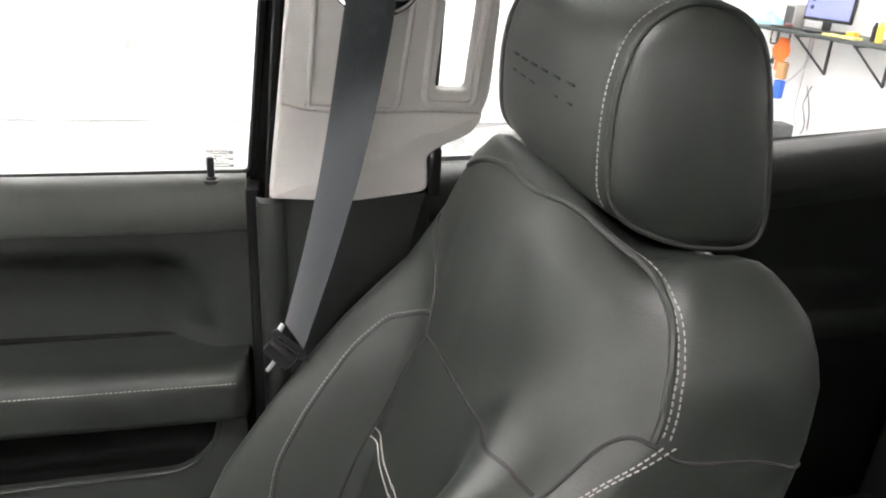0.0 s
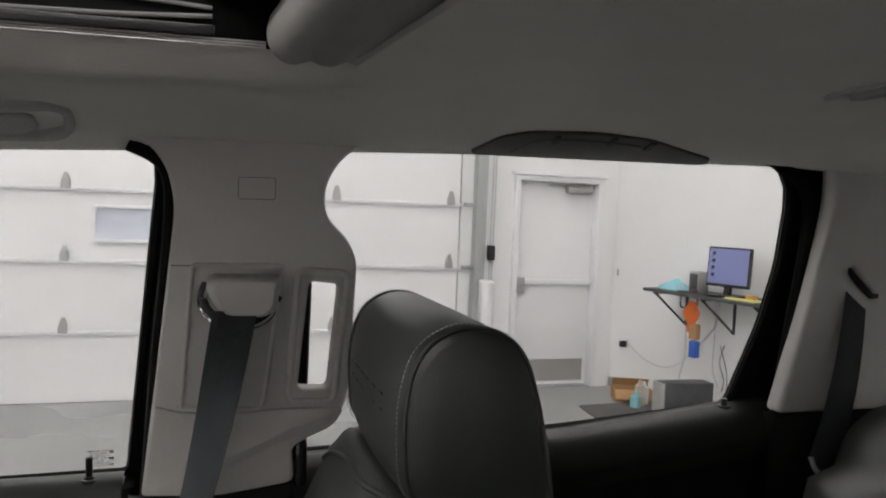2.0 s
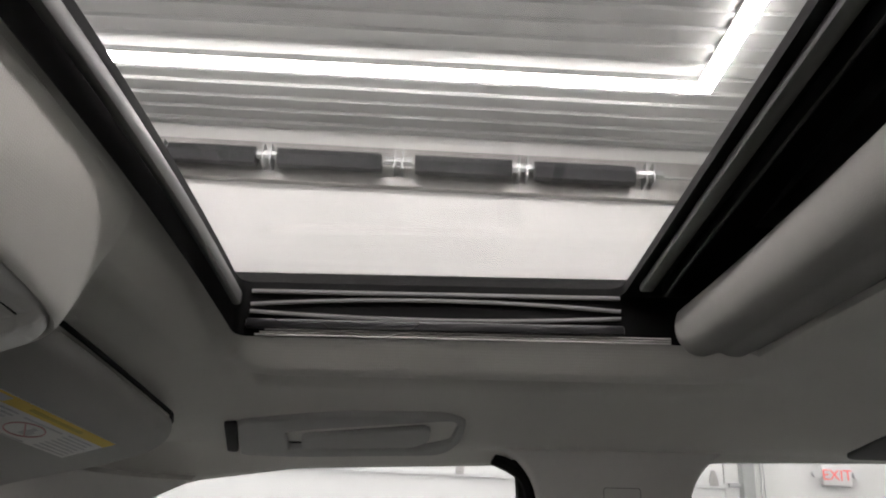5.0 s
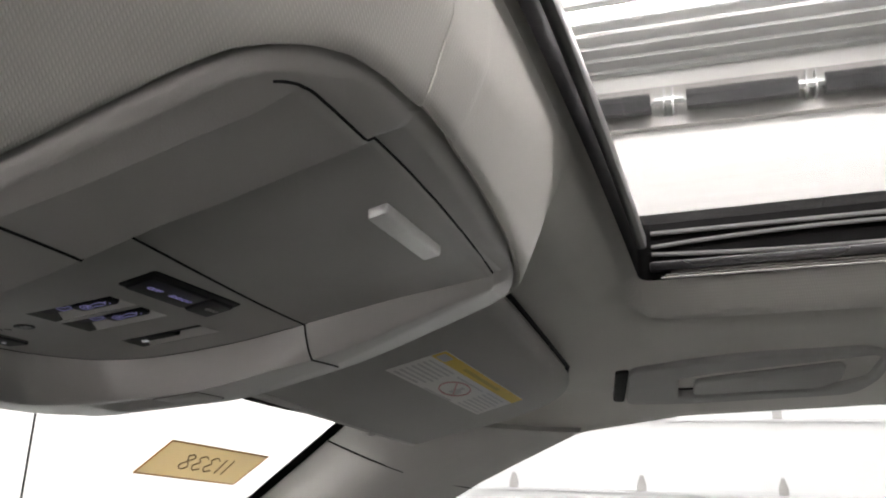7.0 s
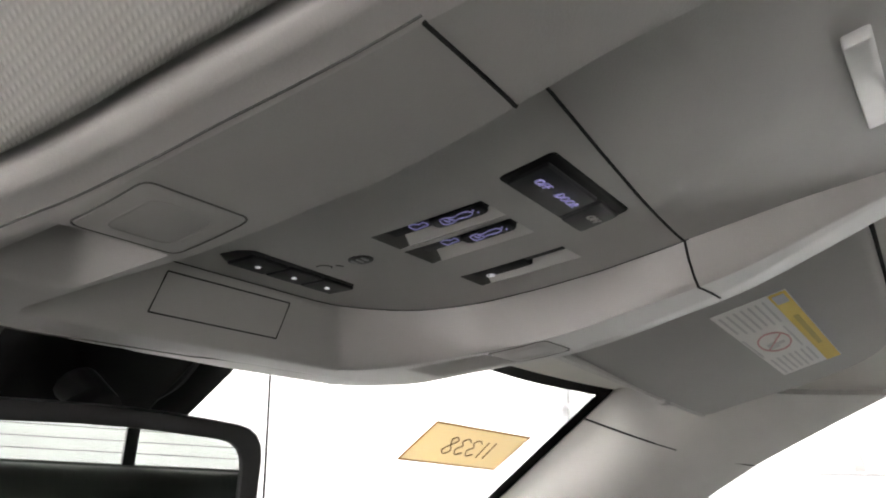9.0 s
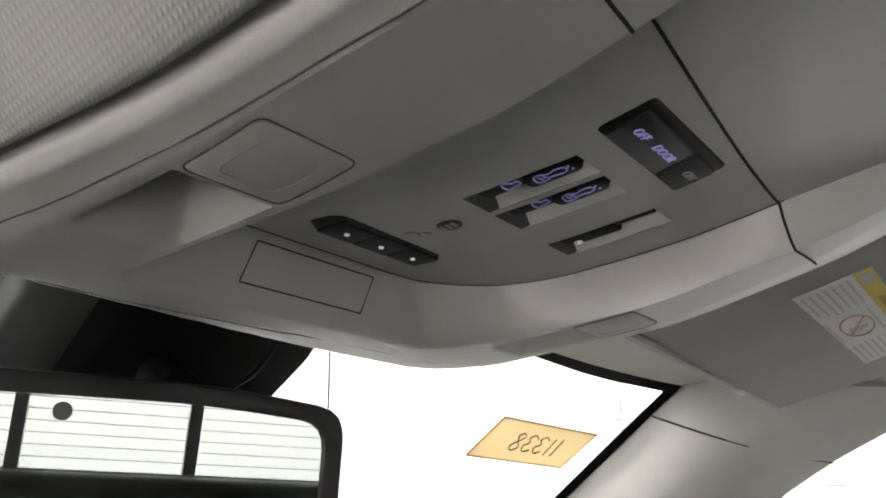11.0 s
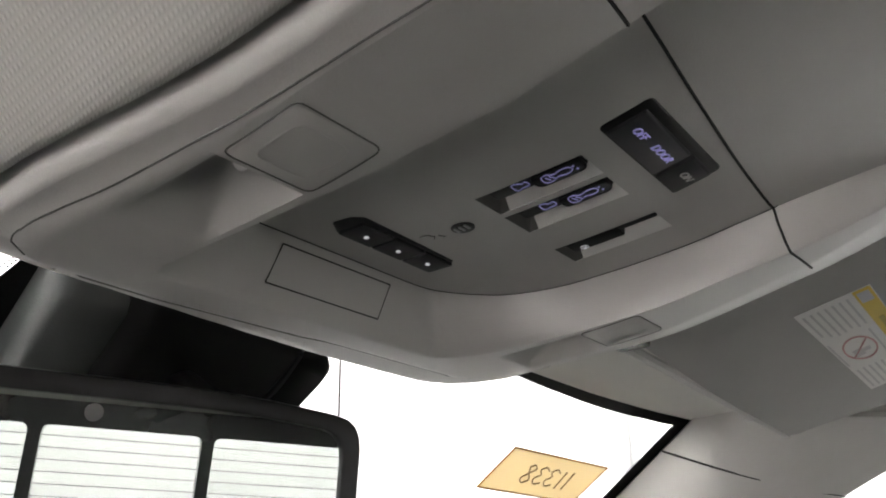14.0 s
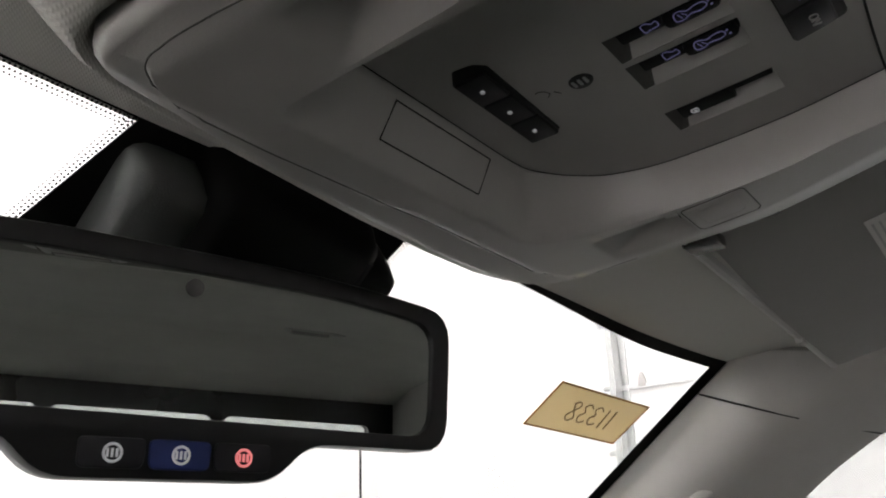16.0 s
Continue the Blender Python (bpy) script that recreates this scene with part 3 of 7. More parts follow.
def sunroof():
    t = thing("window_sunroof", (0.10, MID, 1.95), "tinted glass sunroof in a black frame", "sunroof", kind="structure")
    g = GLASS_EDGE
    bm = sheet([[Vector((g[0] - 0.046 + (g[1] - g[0] + 0.112) * i / 8, g[2] - 0.046 + (g[3] - g[2] + 0.092) * j / 24, 1.953)) for j in range(25)] for i in range(9)])
    p = part("pane", thicken(crown(bm), (0, 0, 0.004)), ROOF_GLASS, t, "tinted roof glass")
    p.visible_shadow = False
    # black frame under the edge of the glass
    inner = dense(round_poly([(g[0], g[2]), (g[1], g[2]), (g[1], g[3]), (g[0], g[3])], 0.014))
    outer = dense(round_poly([(R[0] - 0.055, R[2] - 0.055), (R[1] + 0.03, R[2] - 0.055), (R[1] + 0.03, R[3] + 0.055), (R[0] - 0.055, R[3] + 0.055)], 0.03))
    part("frame", crown(plate(outer, [inner[::-1]], Matrix.Translation((0, 0, 1.944)), 0.0075)), RUBBER, t, "black frame")
    # upright walls of the opening
    rim = dense(round_poly([(R[0] + 0.001, R[2] + 0.001), (R[1] + 0.002, R[2] + 0.001), (R[1] + 0.002, R[3] - 0.001), (R[0] + 0.001, R[3] - 0.001)], [0.012, 0.004, 0.004, 0.012]))
    bm = sheet([[Vector((x, y, z)) for x, y in rim] for z in (1.9035, 1.92, 1.9442)], closed_v=True)
    part("side_wall", crown(thicken(bm, (0, 0, 0.0005))), RUBBER, t)
    # rails along the front and the rear edge
    for x0, x1, z0, z1, mat in ((0.268, 0.279, 1.936, 1.943, RAIL), (0.286, 0.290, 1.932, 1.943, BLACK), (R[0] + 0.004, R[0] + 0.011, 1.918, 1.930, RAIL)):
        part("rail", cross_rail(x0, x1, z0, z1, R[2] + 0.03, R[3] - 0.03), mat, t, "dim grey rail")
    # guide strips along both sides
    for s in (1, -1):
        ye = MID + s * 0.377
        for z, r, bow in ((1.9425, 0.0012, 0.0), (1.931, 0.0011, 0.006), (1.925, 0.0011, -0.005)):
            bm = bmesh.new()
            pts = [Vector((-0.050 + 0.31 * u, ye + s * 0.006, z + bow * 4 * u * (1 - u))) for u in [i / 14 for i in range(15)]]
            tube(bm, pts, r, 6, flat=1.6)
            part("guide_strip", bm, RAIL, t, "thin grey guide strip")
        part("guide_rail", boxes(((-0.052, min(ye + s * 0.002, ye + s * 0.008), 1.910), (0.262, max(ye + s * 0.002, ye + s * 0.008), 1.918)), bevel=0.002), BLACK, t)
        bm = bmesh.new()
        for i in range(3):
            tube(bm, [(-0.044 + 0.004 * i, MID + s * 0.3835, 1.9050 + 0.0022 * i), (0.30, MID + s * 0.3835, 1.9040 + 0.0022 * i)], 0.0009, 6)
        part("edge_trim", bm, EDGING, t, "pale edge strip")
    return t


sunroof()


def sunshade():
    t = thing("sunroof_shade", (0.35, MID, 1.90), "retracted grey sunroof shade with a pull slot", "sunshade")
    prof = [(0.300, 1.926), (0.297, 1.914), (0.299, 1.902), (0.306, 1.893), (0.316, 1.8895), (0.325, 1.8915), (0.331, 1.893), (0.338, 1.8905), (0.347, 1.890), (0.356, 1.8935), (0.366, 1.8985), (0.378, 1.9045), (0.390, 1.911), (0.400, 1.918), (0.402, 1.927)]
    prof = [tuple(p) for p in smooth_path([(x, 0, z) for x, z in prof], 3)]
    rows = []
    n = 40
    for i in range(n + 1):
        u = i / n
        y = MID - 0.386 + 0.772 * u
        e = min(u, 1 - u) * 0.772
        k = min(1.0, e / 0.022)
        k = math.sqrt(1 - (1 - k) ** 2)
        rows.append([Vector((0.335 + (x - 0.335) * (0.74 + 0.26 * k), y, 1.914 + (z - 1.914) * (0.30 + 0.70 * k))) for x, _, z in prof])
    bar = part("bar", crown(sheet(rows, closed_v=True, cap_u=True), 0.006, 0.024), SHADE, t, flat_angle=70)
    # oval pull slot in the middle: a dark plate paints its shaded hollow
    pts = []
    for i in range(28):
        a = 2 * math.pi * i / 28
        pts.append((0.0115 * math.sin(a), 0.036 * math.cos(a) * (0.85 + 0.15 * abs(math.cos(a)))))
    m = Matrix.Translation((0.3850, MID + 0.056, 1.9008)) @ Euler((0, radians(-28), 0)).to_matrix().to_4x4()
    part("pull_slot", plate(pts, [], m, 0.006, 0.001), GROOVE, bar, "dark oval pull slot")
    # soft flange of the headliner behind it
    return t


sunshade()

# ---------------------------------------------------------------- windscreen
def screen_pt(y, s):
    """A point of the windscreen: y across, s metres down from the header."""
    x = header_x(y) - 0.005
    z = 1.830 + 0.006 * (1 - ((y - MID) / 0.6) ** 2)
    return Vector((x - 0.815 * s, MID + (y - MID) * (1 + 0.13 * s), z - 0.58 * s - 0.03 * s * s))


def windscreen():
    ys = [MID - 0.62 + 0.04 * i for i in range(32)]
    ss = [-0.03 + 0.05 * i for i in range(17)]
    bm = sheet([[screen_pt(y, s) for y in ys] for s in ss])
    thicken(bm, (-0.003, 0, 0.004))
    w = tagged(part("window_windscreen", bm, SCREEN_GLASS), "clear raked windscreen with a black dotted border", "windscreen", kind="structure")
    w.visible_shadow = False
    # black border with its dots, on the inside of the glass
    off = Vector((0.0018, 0, -0.0026))

    def band(path, wide):
        return thicken(sheet([[a + off, a.lerp(b, wide) + off] for a, b in path]), (0.0004, 0, -0.0006))
    yy = [MID - 0.64 + 0.02 * i for i in range(65)]
    end = lambda y: -0.008 + 0.018 * soft(abs(y - MID), 0.20, 0.50)
    part("top_border", band([(screen_pt(y, -0.02), screen_pt(y, end(y))) for y in yy], 1.0), RUBBER, w, "black printed border")
    for s in (1, -1):
        part("side_border", band([(screen_pt(MID + s * 0.645, d), screen_pt(MID + s * 0.588, d)) for d in [-0.02 + 0.03 * i for i in range(27)]], 1.0), RUBBER, w, "black printed border")
        part("corner_border", plate(round_poly([(0, 0), (0.05, 0), (0.015, 0.012), (0, 0.05)], 0.004), [], Matrix.Translation(screen_pt(MID + s * 0.612, 0.005) + off) @ Matrix(((0, -0.815, 0.58, 0), (-s, 0, 0, 0), (0, -0.58, -0.815, 0), (0, 0, 0, 1))), 0.0004), RUBBER, w)
    bm = bmesh.new()
    for row in range(3):
        for i in range(340):
            y = MID - 0.36 + 0.0022 * i + 0.0011 * (row % 2)
            if y > MID + 0.58:
                continue
            p = screen_pt(y, end(y) + 0.0012 + 0.0022 * row) + off
            r = 0.00075 - 0.00012 * row
            vs = [bm.verts.new(p + Vector((-0.815 * r * math.sin(a), r * math.cos(a), -0.58 * r * math.sin(a)))) for a in [k * math.pi / 3 for k in range(6)]]
            bm.faces.new(vs)
    # black field behind the sensor housing, with its own dots
    left, right = (lambda d: 0.204 - 0.30 * d), (lambda d: 0.393 - 0.10 * d)
    part("sensor_border", band([(screen_pt(left(d), d), screen_pt(right(d), d)) for d in [-0.02 + 0.01 * i for i in range(13)]], 1.0), RUBBER, w, "black printed field")
    for col in range(3):
        for i in range(60):
            d = -0.014 + 0.0022 * i + 0.0011 * (col % 2)
            for yd in (left(d) - 0.0012 - 0.0022 * col, right(d) + 0.0012 + 0.0022 * col):
                p = screen_pt(yd, d) + off
                r = 0.00075 - 0.00012 * col
                bm.faces.new([bm.verts.new(p + Vector((-0.815 * r * math.sin(a), r * math.cos(a), -0.58 * r * math.sin(a)))) for a in [k * math.pi / 3 for k in range(6)]])
    dots = part("border_dots", bm, RUBBER, w, "fine black border dots", smooth=False)
    tagged(dots, kind="stuff")
    return w


windscreen()

# stock card behind the glass
def stock_card():
    a, b, c = Vector((-0.486, 0.618, 1.785)), Vector((-0.471, 0.756, 1.778)), Vector((-0.513, 0.757, 1.749))
    u = (b - a)
    v = (c - b)
    n = u.cross(v).normalized()
    if n.z > 0:
        n = -n
    o = a + (u + v) / 2
    t = thing("stock_card", o, "tan paper card with a handwritten number on the windscreen", "card")

    def quad(s, off, mat, name):
        cs = [o + u * (i * s / 2) + v * (j * s2 / 2) + n * off for i, j, s2 in ((-1, -1, s), (1, -1, s), (1, 1, s), (-1, 1, s))]
        bm = bmesh.new()
        bm.faces.new([bm.verts.new(p) for p in cs])
        return part(name, thicken(bm, n * 0.0004), mat, t, smooth=False)
    strips = bmesh.new()
    for i0, i1, j0, j1 in ((-1, 1, -1, -0.94), (-1, 1, 0.94, 1), (-1, -0.975, -0.94, 0.94), (0.975, 1, -0.94, 0.94)):
        strips.faces.new([strips.verts.new(o + u * (i / 2) + v * (j / 2) + n * 0.0034) for i, j in ((i0, j0), (i1, j0), (i1, j1), (i0, j1))])
    part("border", thicken(strips, n * 0.0004), CARD_EDGE, t, smooth=False)
    quad(1.0, 0.0028, CARD, "sheet")
    un, vn = u.normalized(), -(v.normalized())
    m = Matrix.Translation(o + n * 0.0036 + u * 0.02) @ Matrix(((un.x, vn.x, n.x, 0), (un.y, vn.y, n.y, 0), (un.z, vn.z, n.z, 0), (0, 0, 0, 1)))
    # the number, written by hand on the other face
    three = [(0.000, 0.0155), (0.005, 0.0185), (0.0095, 0.0150), (0.0055, 0.0105), (0.0098, 0.0060), (0.0055, 0.0005), (-0.0005, 0.0030)]
    eight = [(0.0090, 0.0160), (0.0050, 0.0185), (0.0010, 0.0150), (0.0050, 0.0100), (0.0095, 0.0045), (0.0050, 0.0000), (0.0000, 0.0040), (0.0050, 0.0100), (0.0090, 0.0160)]
    bm = bmesh.new()
    for at, stroke in ((0.000, [(0.001, 0.0), (0.0015, 0.0185)]), (0.0085, [(0.001, 0.0), (0.0018, 0.0180)]), (0.017, three), (0.0305, three), (0.0445, eight)):
        line = [m @ Vector((0.0330 - 1.2 * (at + p.x), 1.2 * p.y - 0.0115, 0)) for p in smooth_path([(a + 0.1 * b, b, 0) for a, b in stroke], 4)]
        tube(bm, line, 0.0006, 5, up=n)
    part("number", bm, MARKER, t, "thin handwritten number")
    return t


stock_card()

# ---------------------------------------------------------------- pillars
def pillar_bend(y0, bulge, x0, x1):
    def f(co):
        u = (co.x - x0) / (x1 - x0)
        return Vector((co.x, co.y, co.z + y0 - (co.y - 1.45) * 0.07 - bulge * max(0.0, 4 * u * (1 - u))))
    return f


def b_pillar():
    t = thing("trim_b_pillar", (0.30, 0.95, 1.45), "light grey plastic centre pillar cover with a slot window", "pillar trim", kind="structure")
    outline = round_poly([(0.186, 1.450), (0.270, 1.448), (0.356, 1.458), (0.352, 1.500), (0.366, 1.508), (0.402, 1.522), (0.419, 1.560), (0.424, 1.720), (0.412, 1.745), (0.384, 1.772), (0.384, 1.805), (0.398, 1.832), (0.422, 1.852), (0.455, 1.868), (0.14, 1.862), (0.190, 1.850), (0.213, 1.822), (0.222, 1.780), (0.203, 1.60)],
                         [0.006, 0.01, 0.01, 0.02, 0.02, 0.02, 0.03, 0.02, 0.02, 0.02, 0.02, 0.02, 0.02, 0.0, 0.0, 0.02, 0.02, 0.03, 0.05])
    slot = round_poly([(0.357, 1.570), (0.394, 1.568), (0.404, 1.692), (0.368, 1.696)], 0.008)
    bm = plate(outline, [slot[::-1]], SIDE_M, 0.030, 0.004, pillar_bend(0.940, 0.010, 0.19, 0.42))
    shell = part("cover", bm, TRIM, t, flat_angle=50)
    # the lower part stands proud, with a ledge on top
    step = round_poly([(0.188, 1.452), (0.270, 1.450), (0.354, 1.460), (0.351, 1.501), (0.366, 1.510), (0.400, 1.523), (0.414, 1.545), (0.345, 1.549), (0.290, 1.5465), (0.228, 1.548), (0.200, 1.556)],
                      [0.004, 0.01, 0.01, 0.02, 0.02, 0.02, 0.01, 0.02, 0.03, 0.02, 0.006])
    part("lower_step", plate(step, [], SIDE_M, 0.008, 0.003, pillar_bend(0.9345, 0.010, 0.19, 0.42)), TRIM, shell, "proud lower part of the cover", flat_angle=60)
    # sunk panel behind the belt, with its raised rims
    panel = round_poly([(0.228, 1.552), (0.318, 1.549), (0.338, 1.714), (0.240, 1.714)], [0.004, 0.012, 0.006, 0.004])
    rim = bmesh.new()
    f = pillar_bend(0.9385, 0.010, 0.19, 0.42)
    tube(rim, [SIDE_M @ f(Vector((x, z, 0))) for x, z in panel], 0.0028, 8, True, up=(0, 1, 0))
    part("panel_rim", rim, TRIM, shell)
    frame = round_poly([(0.346, 1.556), (0.400, 1.553), (0.414, 1.705), (0.356, 1.709)], 0.010)
    rim = bmesh.new()
    f2 = pillar_bend(0.9395, 0.010, 0.19, 0.42)
    tube(rim, [SIDE_M @ f2(Vector((x, z, 0))) for x, z in frame], 0.0042, 8, True, up=(0, 1, 0))
    part("slot_frame", rim, TRIM, shell)
    groove = bmesh.new()
    f3 = pillar_bend(0.9392, 0.010, 0.19, 0.42)
    tube(groove, [SIDE_M @ f3(Vector((x, z, 0))) for x, z in ((0.218, 1.7135), (0.24, 1.7135))], 0.0006, 5)
    tube(groove, [SIDE_M @ f3(Vector((x, z, 0))) for x, z in ((0.2395, 1.713), (0.226, 1.553))], 0.0009, 5)
    part("seam", groove, SEAM, shell)
    cap = round_poly([(0.288, 1.788), (0.328, 1.788), (0.328, 1.812), (0.288, 1.812)], 0.003)
    bm = bmesh.new()
    tube(bm, [SIDE_M @ f3(Vector((x, z, 0))) for x, z in cap], 0.0004, 5, True, up=(0, 1, 0))
    part("cap_seam", bm, SEAM, shell)
    # dark lower cover
    low = round_poly([(0.184, 0.74), (0.40, 0.74), (0.37, 1.30), (0.356, 1.456), (0.186, 1.449)], 0.004)
    part("lower_cover", plate(low, [], SIDE_M, 0.03, 0.004, pillar_bend(0.943, 0.012, 0.19, 0.40)), DARKTRIM, t, "dark lower pillar cover")
    rows = []
    for z in (0.74, 1.0, 1.2, 1.36, 1.43, 1.446, 1.449):
        k = 1.0 if z < 1.44 else 0.75 if z < 1.448 else 0.3
        rows.append([Vector((0.1885 + 0.0165 * math.cos(a), 0.950 - (z - 1.45) * 0.07 - 0.020 * k * math.sin(a), z)) for a in [math.pi * j / 12 for j in range(13)]])
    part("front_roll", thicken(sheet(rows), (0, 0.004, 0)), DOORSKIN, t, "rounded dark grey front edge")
    bm = bmesh.new()
    box(bm, (0.356, 0.94, 1.448), (0.372, 0.985, 1.505), 0.004)
    part("latch_stop", bm, BLACK, t, "black rubber stop")
    return t


b_pillar()


def seat_belt(name, label, top, bottom, across_top, across_bottom, width, bow=0.0, twist=1.0):
    t = thing(name, bottom, label, "seat belt", "seat belts")
    top, bottom = Vector(top), Vector(bottom)
    path, dirs = [], []
    for i in range(17):
        u = i / 16
        p = top.lerp(bottom, u) + Vector((bow * math.sin(math.pi * u), -0.012 * math.sin(math.pi * u), 0))
        path.append(p)
        dirs.append(Vector(across_top).lerp(Vector(across_bottom), u ** twist))
    part("webbing", ribbon(path, dirs, width, 0.0014), WEBBING, t)
    return t


def front_belt():
    t = seat_belt("seat_belt", "dark grey woven seat belt hanging from the pillar anchor", (0.285, 0.872, 1.668), (0.207, 0.866, 1.325), (1, 0, -0.05), (0.38, -0.88, -0.22), 0.046, 0.006, 0.55)
    # anchor hood: a tapered, rounded cover
    rows = []
    for k, (y, s) in enumerate(((0.925, 1.06), (0.905, 1.04), (0.886, 1.0), (0.874, 0.94), (0.868, 0.80))):
        pts = round_poly([(0.254, 1.694), (0.262, 1.704), (0.334, 1.703), (0.330, 1.668), (0.318, 1.660), (0.274, 1.661), (0.262, 1.676)], 0.006, 3)
        cx, cz = 0.296, 1.684
        rows.append([Vector((cx + (x - cx) * s, y, cz + (z - cz) * s)) for x, z in pts])
    part("anchor_hood", sheet(rows, closed_v=True, cap_u=True), TRIM, t, "grey plastic anchor cover", flat_angle=35)
    bm = bmesh.new()
    loop = [(0.256, 0.892, 1.690), (0.251, 0.888, 1.672), (0.262, 0.880, 1.656), (0.284, 0.876, 1.650), (0.306, 0.878, 1.651), (0.322, 0.884, 1.660), (0.331, 0.890, 1.676)]
    tube(bm, smooth_path(loop, 5), 0.0032, 8)
    part("ring", bm, CHROME, t, "bright metal belt guide")
    bm = bmesh.new()
    tube(bm, smooth_path([(p[0], p[1] + 0.004, p[2] + 0.006) for p in loop], 5), 0.0060, 8)
    part("ring_cover", bm, BLACK, t, "black guide cover")
    # latch plate at the lower end, lying on the strap
    m = Matrix.Translation((0.204, 0.858, 1.318)) @ Euler((radians(15), radians(38), radians(-20))).to_matrix().to_4x4()
    part("latch_plate", plate(round_poly([(-0.024, -0.006), (0.016, -0.006), (0.024, 0.0), (0.016, 0.006), (-0.024, 0.006)], 0.003), [round_poly([(-0.016, -0.002), (0.010, -0.002), (0.010, 0.002), (-0.016, 0.002)], 0.001)[::-1]], m @ Matrix.Rotation(radians(90), 4, "X"), 0.004, 0.001), BLACK, t, "metal latch plate")
    part("latch_grip", boxes(((-0.020, -0.010, -0.028), (0.014, 0.004, -0.008)), bevel=0.004, m=m), BLACK, t, "black latch grip")
    bm = bmesh.new()
    tube(bm, smooth_path([(0.196, 0.872, 1.336), (0.190, 0.868, 1.325), (0.188, 0.868, 1.30), (0.178, 0.872, 1.282)], 4), 0.0028, 6)
    part("hook", bm, ZINC, t, "metal belt hook")
    return t


front_belt()


def c_pillar():
    t = thing("trim_c_pillar", (1.25, 0.95, 1.45), "light grey plastic rear pillar cover", "pillar trim", kind="structure")
    outline = round_poly([(1.036, 1.502), (1.42, 1.50), (1.42, 1.80), (1.30, 1.87), (1.09, 1.866), (1.094, 1.80), (1.070, 1.66)], [0.01, 0.0, 0.0, 0.0, 0.0, 0.04, 0.04])
    slot = round_poly([(1.130, 1.704), (1.166, 1.672), (1.169, 1.680), (1.134, 1.713)], 0.003)
    bm = plate(outline, [slot[::-1]], SIDE_M, 0.03, 0.006, pillar_bend(0.950, 0.012, 1.03, 1.5))
    part("cover", bm, TRIM, t, flat_angle=50)
    low = [(1.036, 0.74), (1.42, 0.74), (1.42, 1.498), (1.036, 1.498)]
    part("lower_cover", plate(low, [], SIDE_M, 0.03, 0.005, pillar_bend(0.956, 0.01, 1.03, 1.5)), DARKTRIM, t, "dark lower pillar cover")
    bm = bmesh.new()
    tube(bm, [(1.127, 0.928, 1.712), (1.134, 0.922, 1.700), (1.166, 0.922, 1.672), (1.178, 0.926, 1.672)], 0.0045, 8)
    part("slot_rim", bm, BLACK, t, "black belt slot")
    return t


c_pillar()
rear_belt = seat_belt("seat_belt", "dark seat belt leaving a slot in the rear pillar", (1.150, 0.932, 1.690), (1.088, 0.915, 1.428), (0.75, 0, -0.66), (0.9, -0.1, -0.4), 0.047)
bm = bmesh.new()
tube(bm, smooth_path([(1.072, 0.918, 1.446), (1.076, 0.912, 1.430), (1.092, 0.908, 1.420), (1.112, 0.912, 1.428), (1.116, 0.916, 1.440)], 4), 0.004, 8)
part("latch_plate", bm, ZINC, rear_belt, "grey metal latch plate")


def a_pillar():
    """Cover between the windscreen's edge and the front side window."""
    inner = smooth_path([screen_pt(0.856, d) + Vector((0.006, 0, -0.006)) for d in (-0.02, 0.06, 0.14, 0.24, 0.40)], 5)
    outer = smooth_path([(-0.175, 0.945, 1.812), (-0.262, 0.948, 1.772), (-0.322, 0.952, 1.742), (-0.40, 0.962, 1.692), (-0.56, 0.99, 1.565)], 5)
    rows = []
    for a, b in zip(inner, outer):
        row = []
        for j in range(9):
            u = j / 8
            n = Vector((0.45, -0.75, -0.3))
            row.append(a.lerp(b, u) + n * (0.030 * math.sin(math.pi * u)))
        rows.append(row)
    t = tagged(part("trim_a_pillar", thicken(sheet(rows), (0, 0.01, 0.006)), TRIM), "light grey moulded front pillar cover", "pillar trim", kind="structure")
    groove = bmesh.new()
    n = Vector((0.45, -0.75, -0.3))
    line = []
    for j in range(9):
        u = j / 8
        line.append(inner[4].lerp(outer[9], u) + n * (0.0306 * math.sin(math.pi * u)))
    tube(groove, line, 0.0011, 5)
    part("seam", groove, GROOVE, t)
    return t


a_pillar()

# side air-bag rail of the headliner above the windows
bm = bmesh.new()
rows = []
for i in range(41):
    x = -0.40 + 1.50 * i / 40
    z = lerp_list(x, [(-0.40, 1.735), (-0.313, 1.776), (-0.233, 1.801), (-0.18, 1.815), (-0.06, 1.832), (0.19, 1.841), (0.40, 1.848), (0.60, 1.853), (1.05, 1.853), (1.2, 1.84)])
    rows.append([Vector((x, MID + 0.640, roof_z(x, MID + 0.640) + 0.001)), Vector((x, MID + 0.668, (roof_z(x, MID + 0.668) + z + 0.013) / 2)), Vector((x, MID + 0.690, z + 0.009)), Vector((x, MID + 0.706, z + 0.003)), Vector((x, MID + 0.722, z)), Vector((x, MID + 0.738, z + 0.003)), Vector((x, MID + 0.75, z + 0.016))])
tagged(part("trim_roof_rail", thicken(sheet(rows), (0, 0.002, 0.012)), CLOTH), "grey cloth roll over the side windows", "trim", kind="structure")

# ---------------------------------------------------------------- doors
def door_sheet(xs, profile, rise=0.0):
    """A moulded panel: profile of (inwards, height) swept along x."""
    prof = smooth_path([(0, a, b) for a, b in profile], 4)
    rows = []
    for x in xs:
        rows.append([Vector((x, MID + p.y, p.z + rise * (x - xs[0]))) for p in prof])
    return sheet(rows)


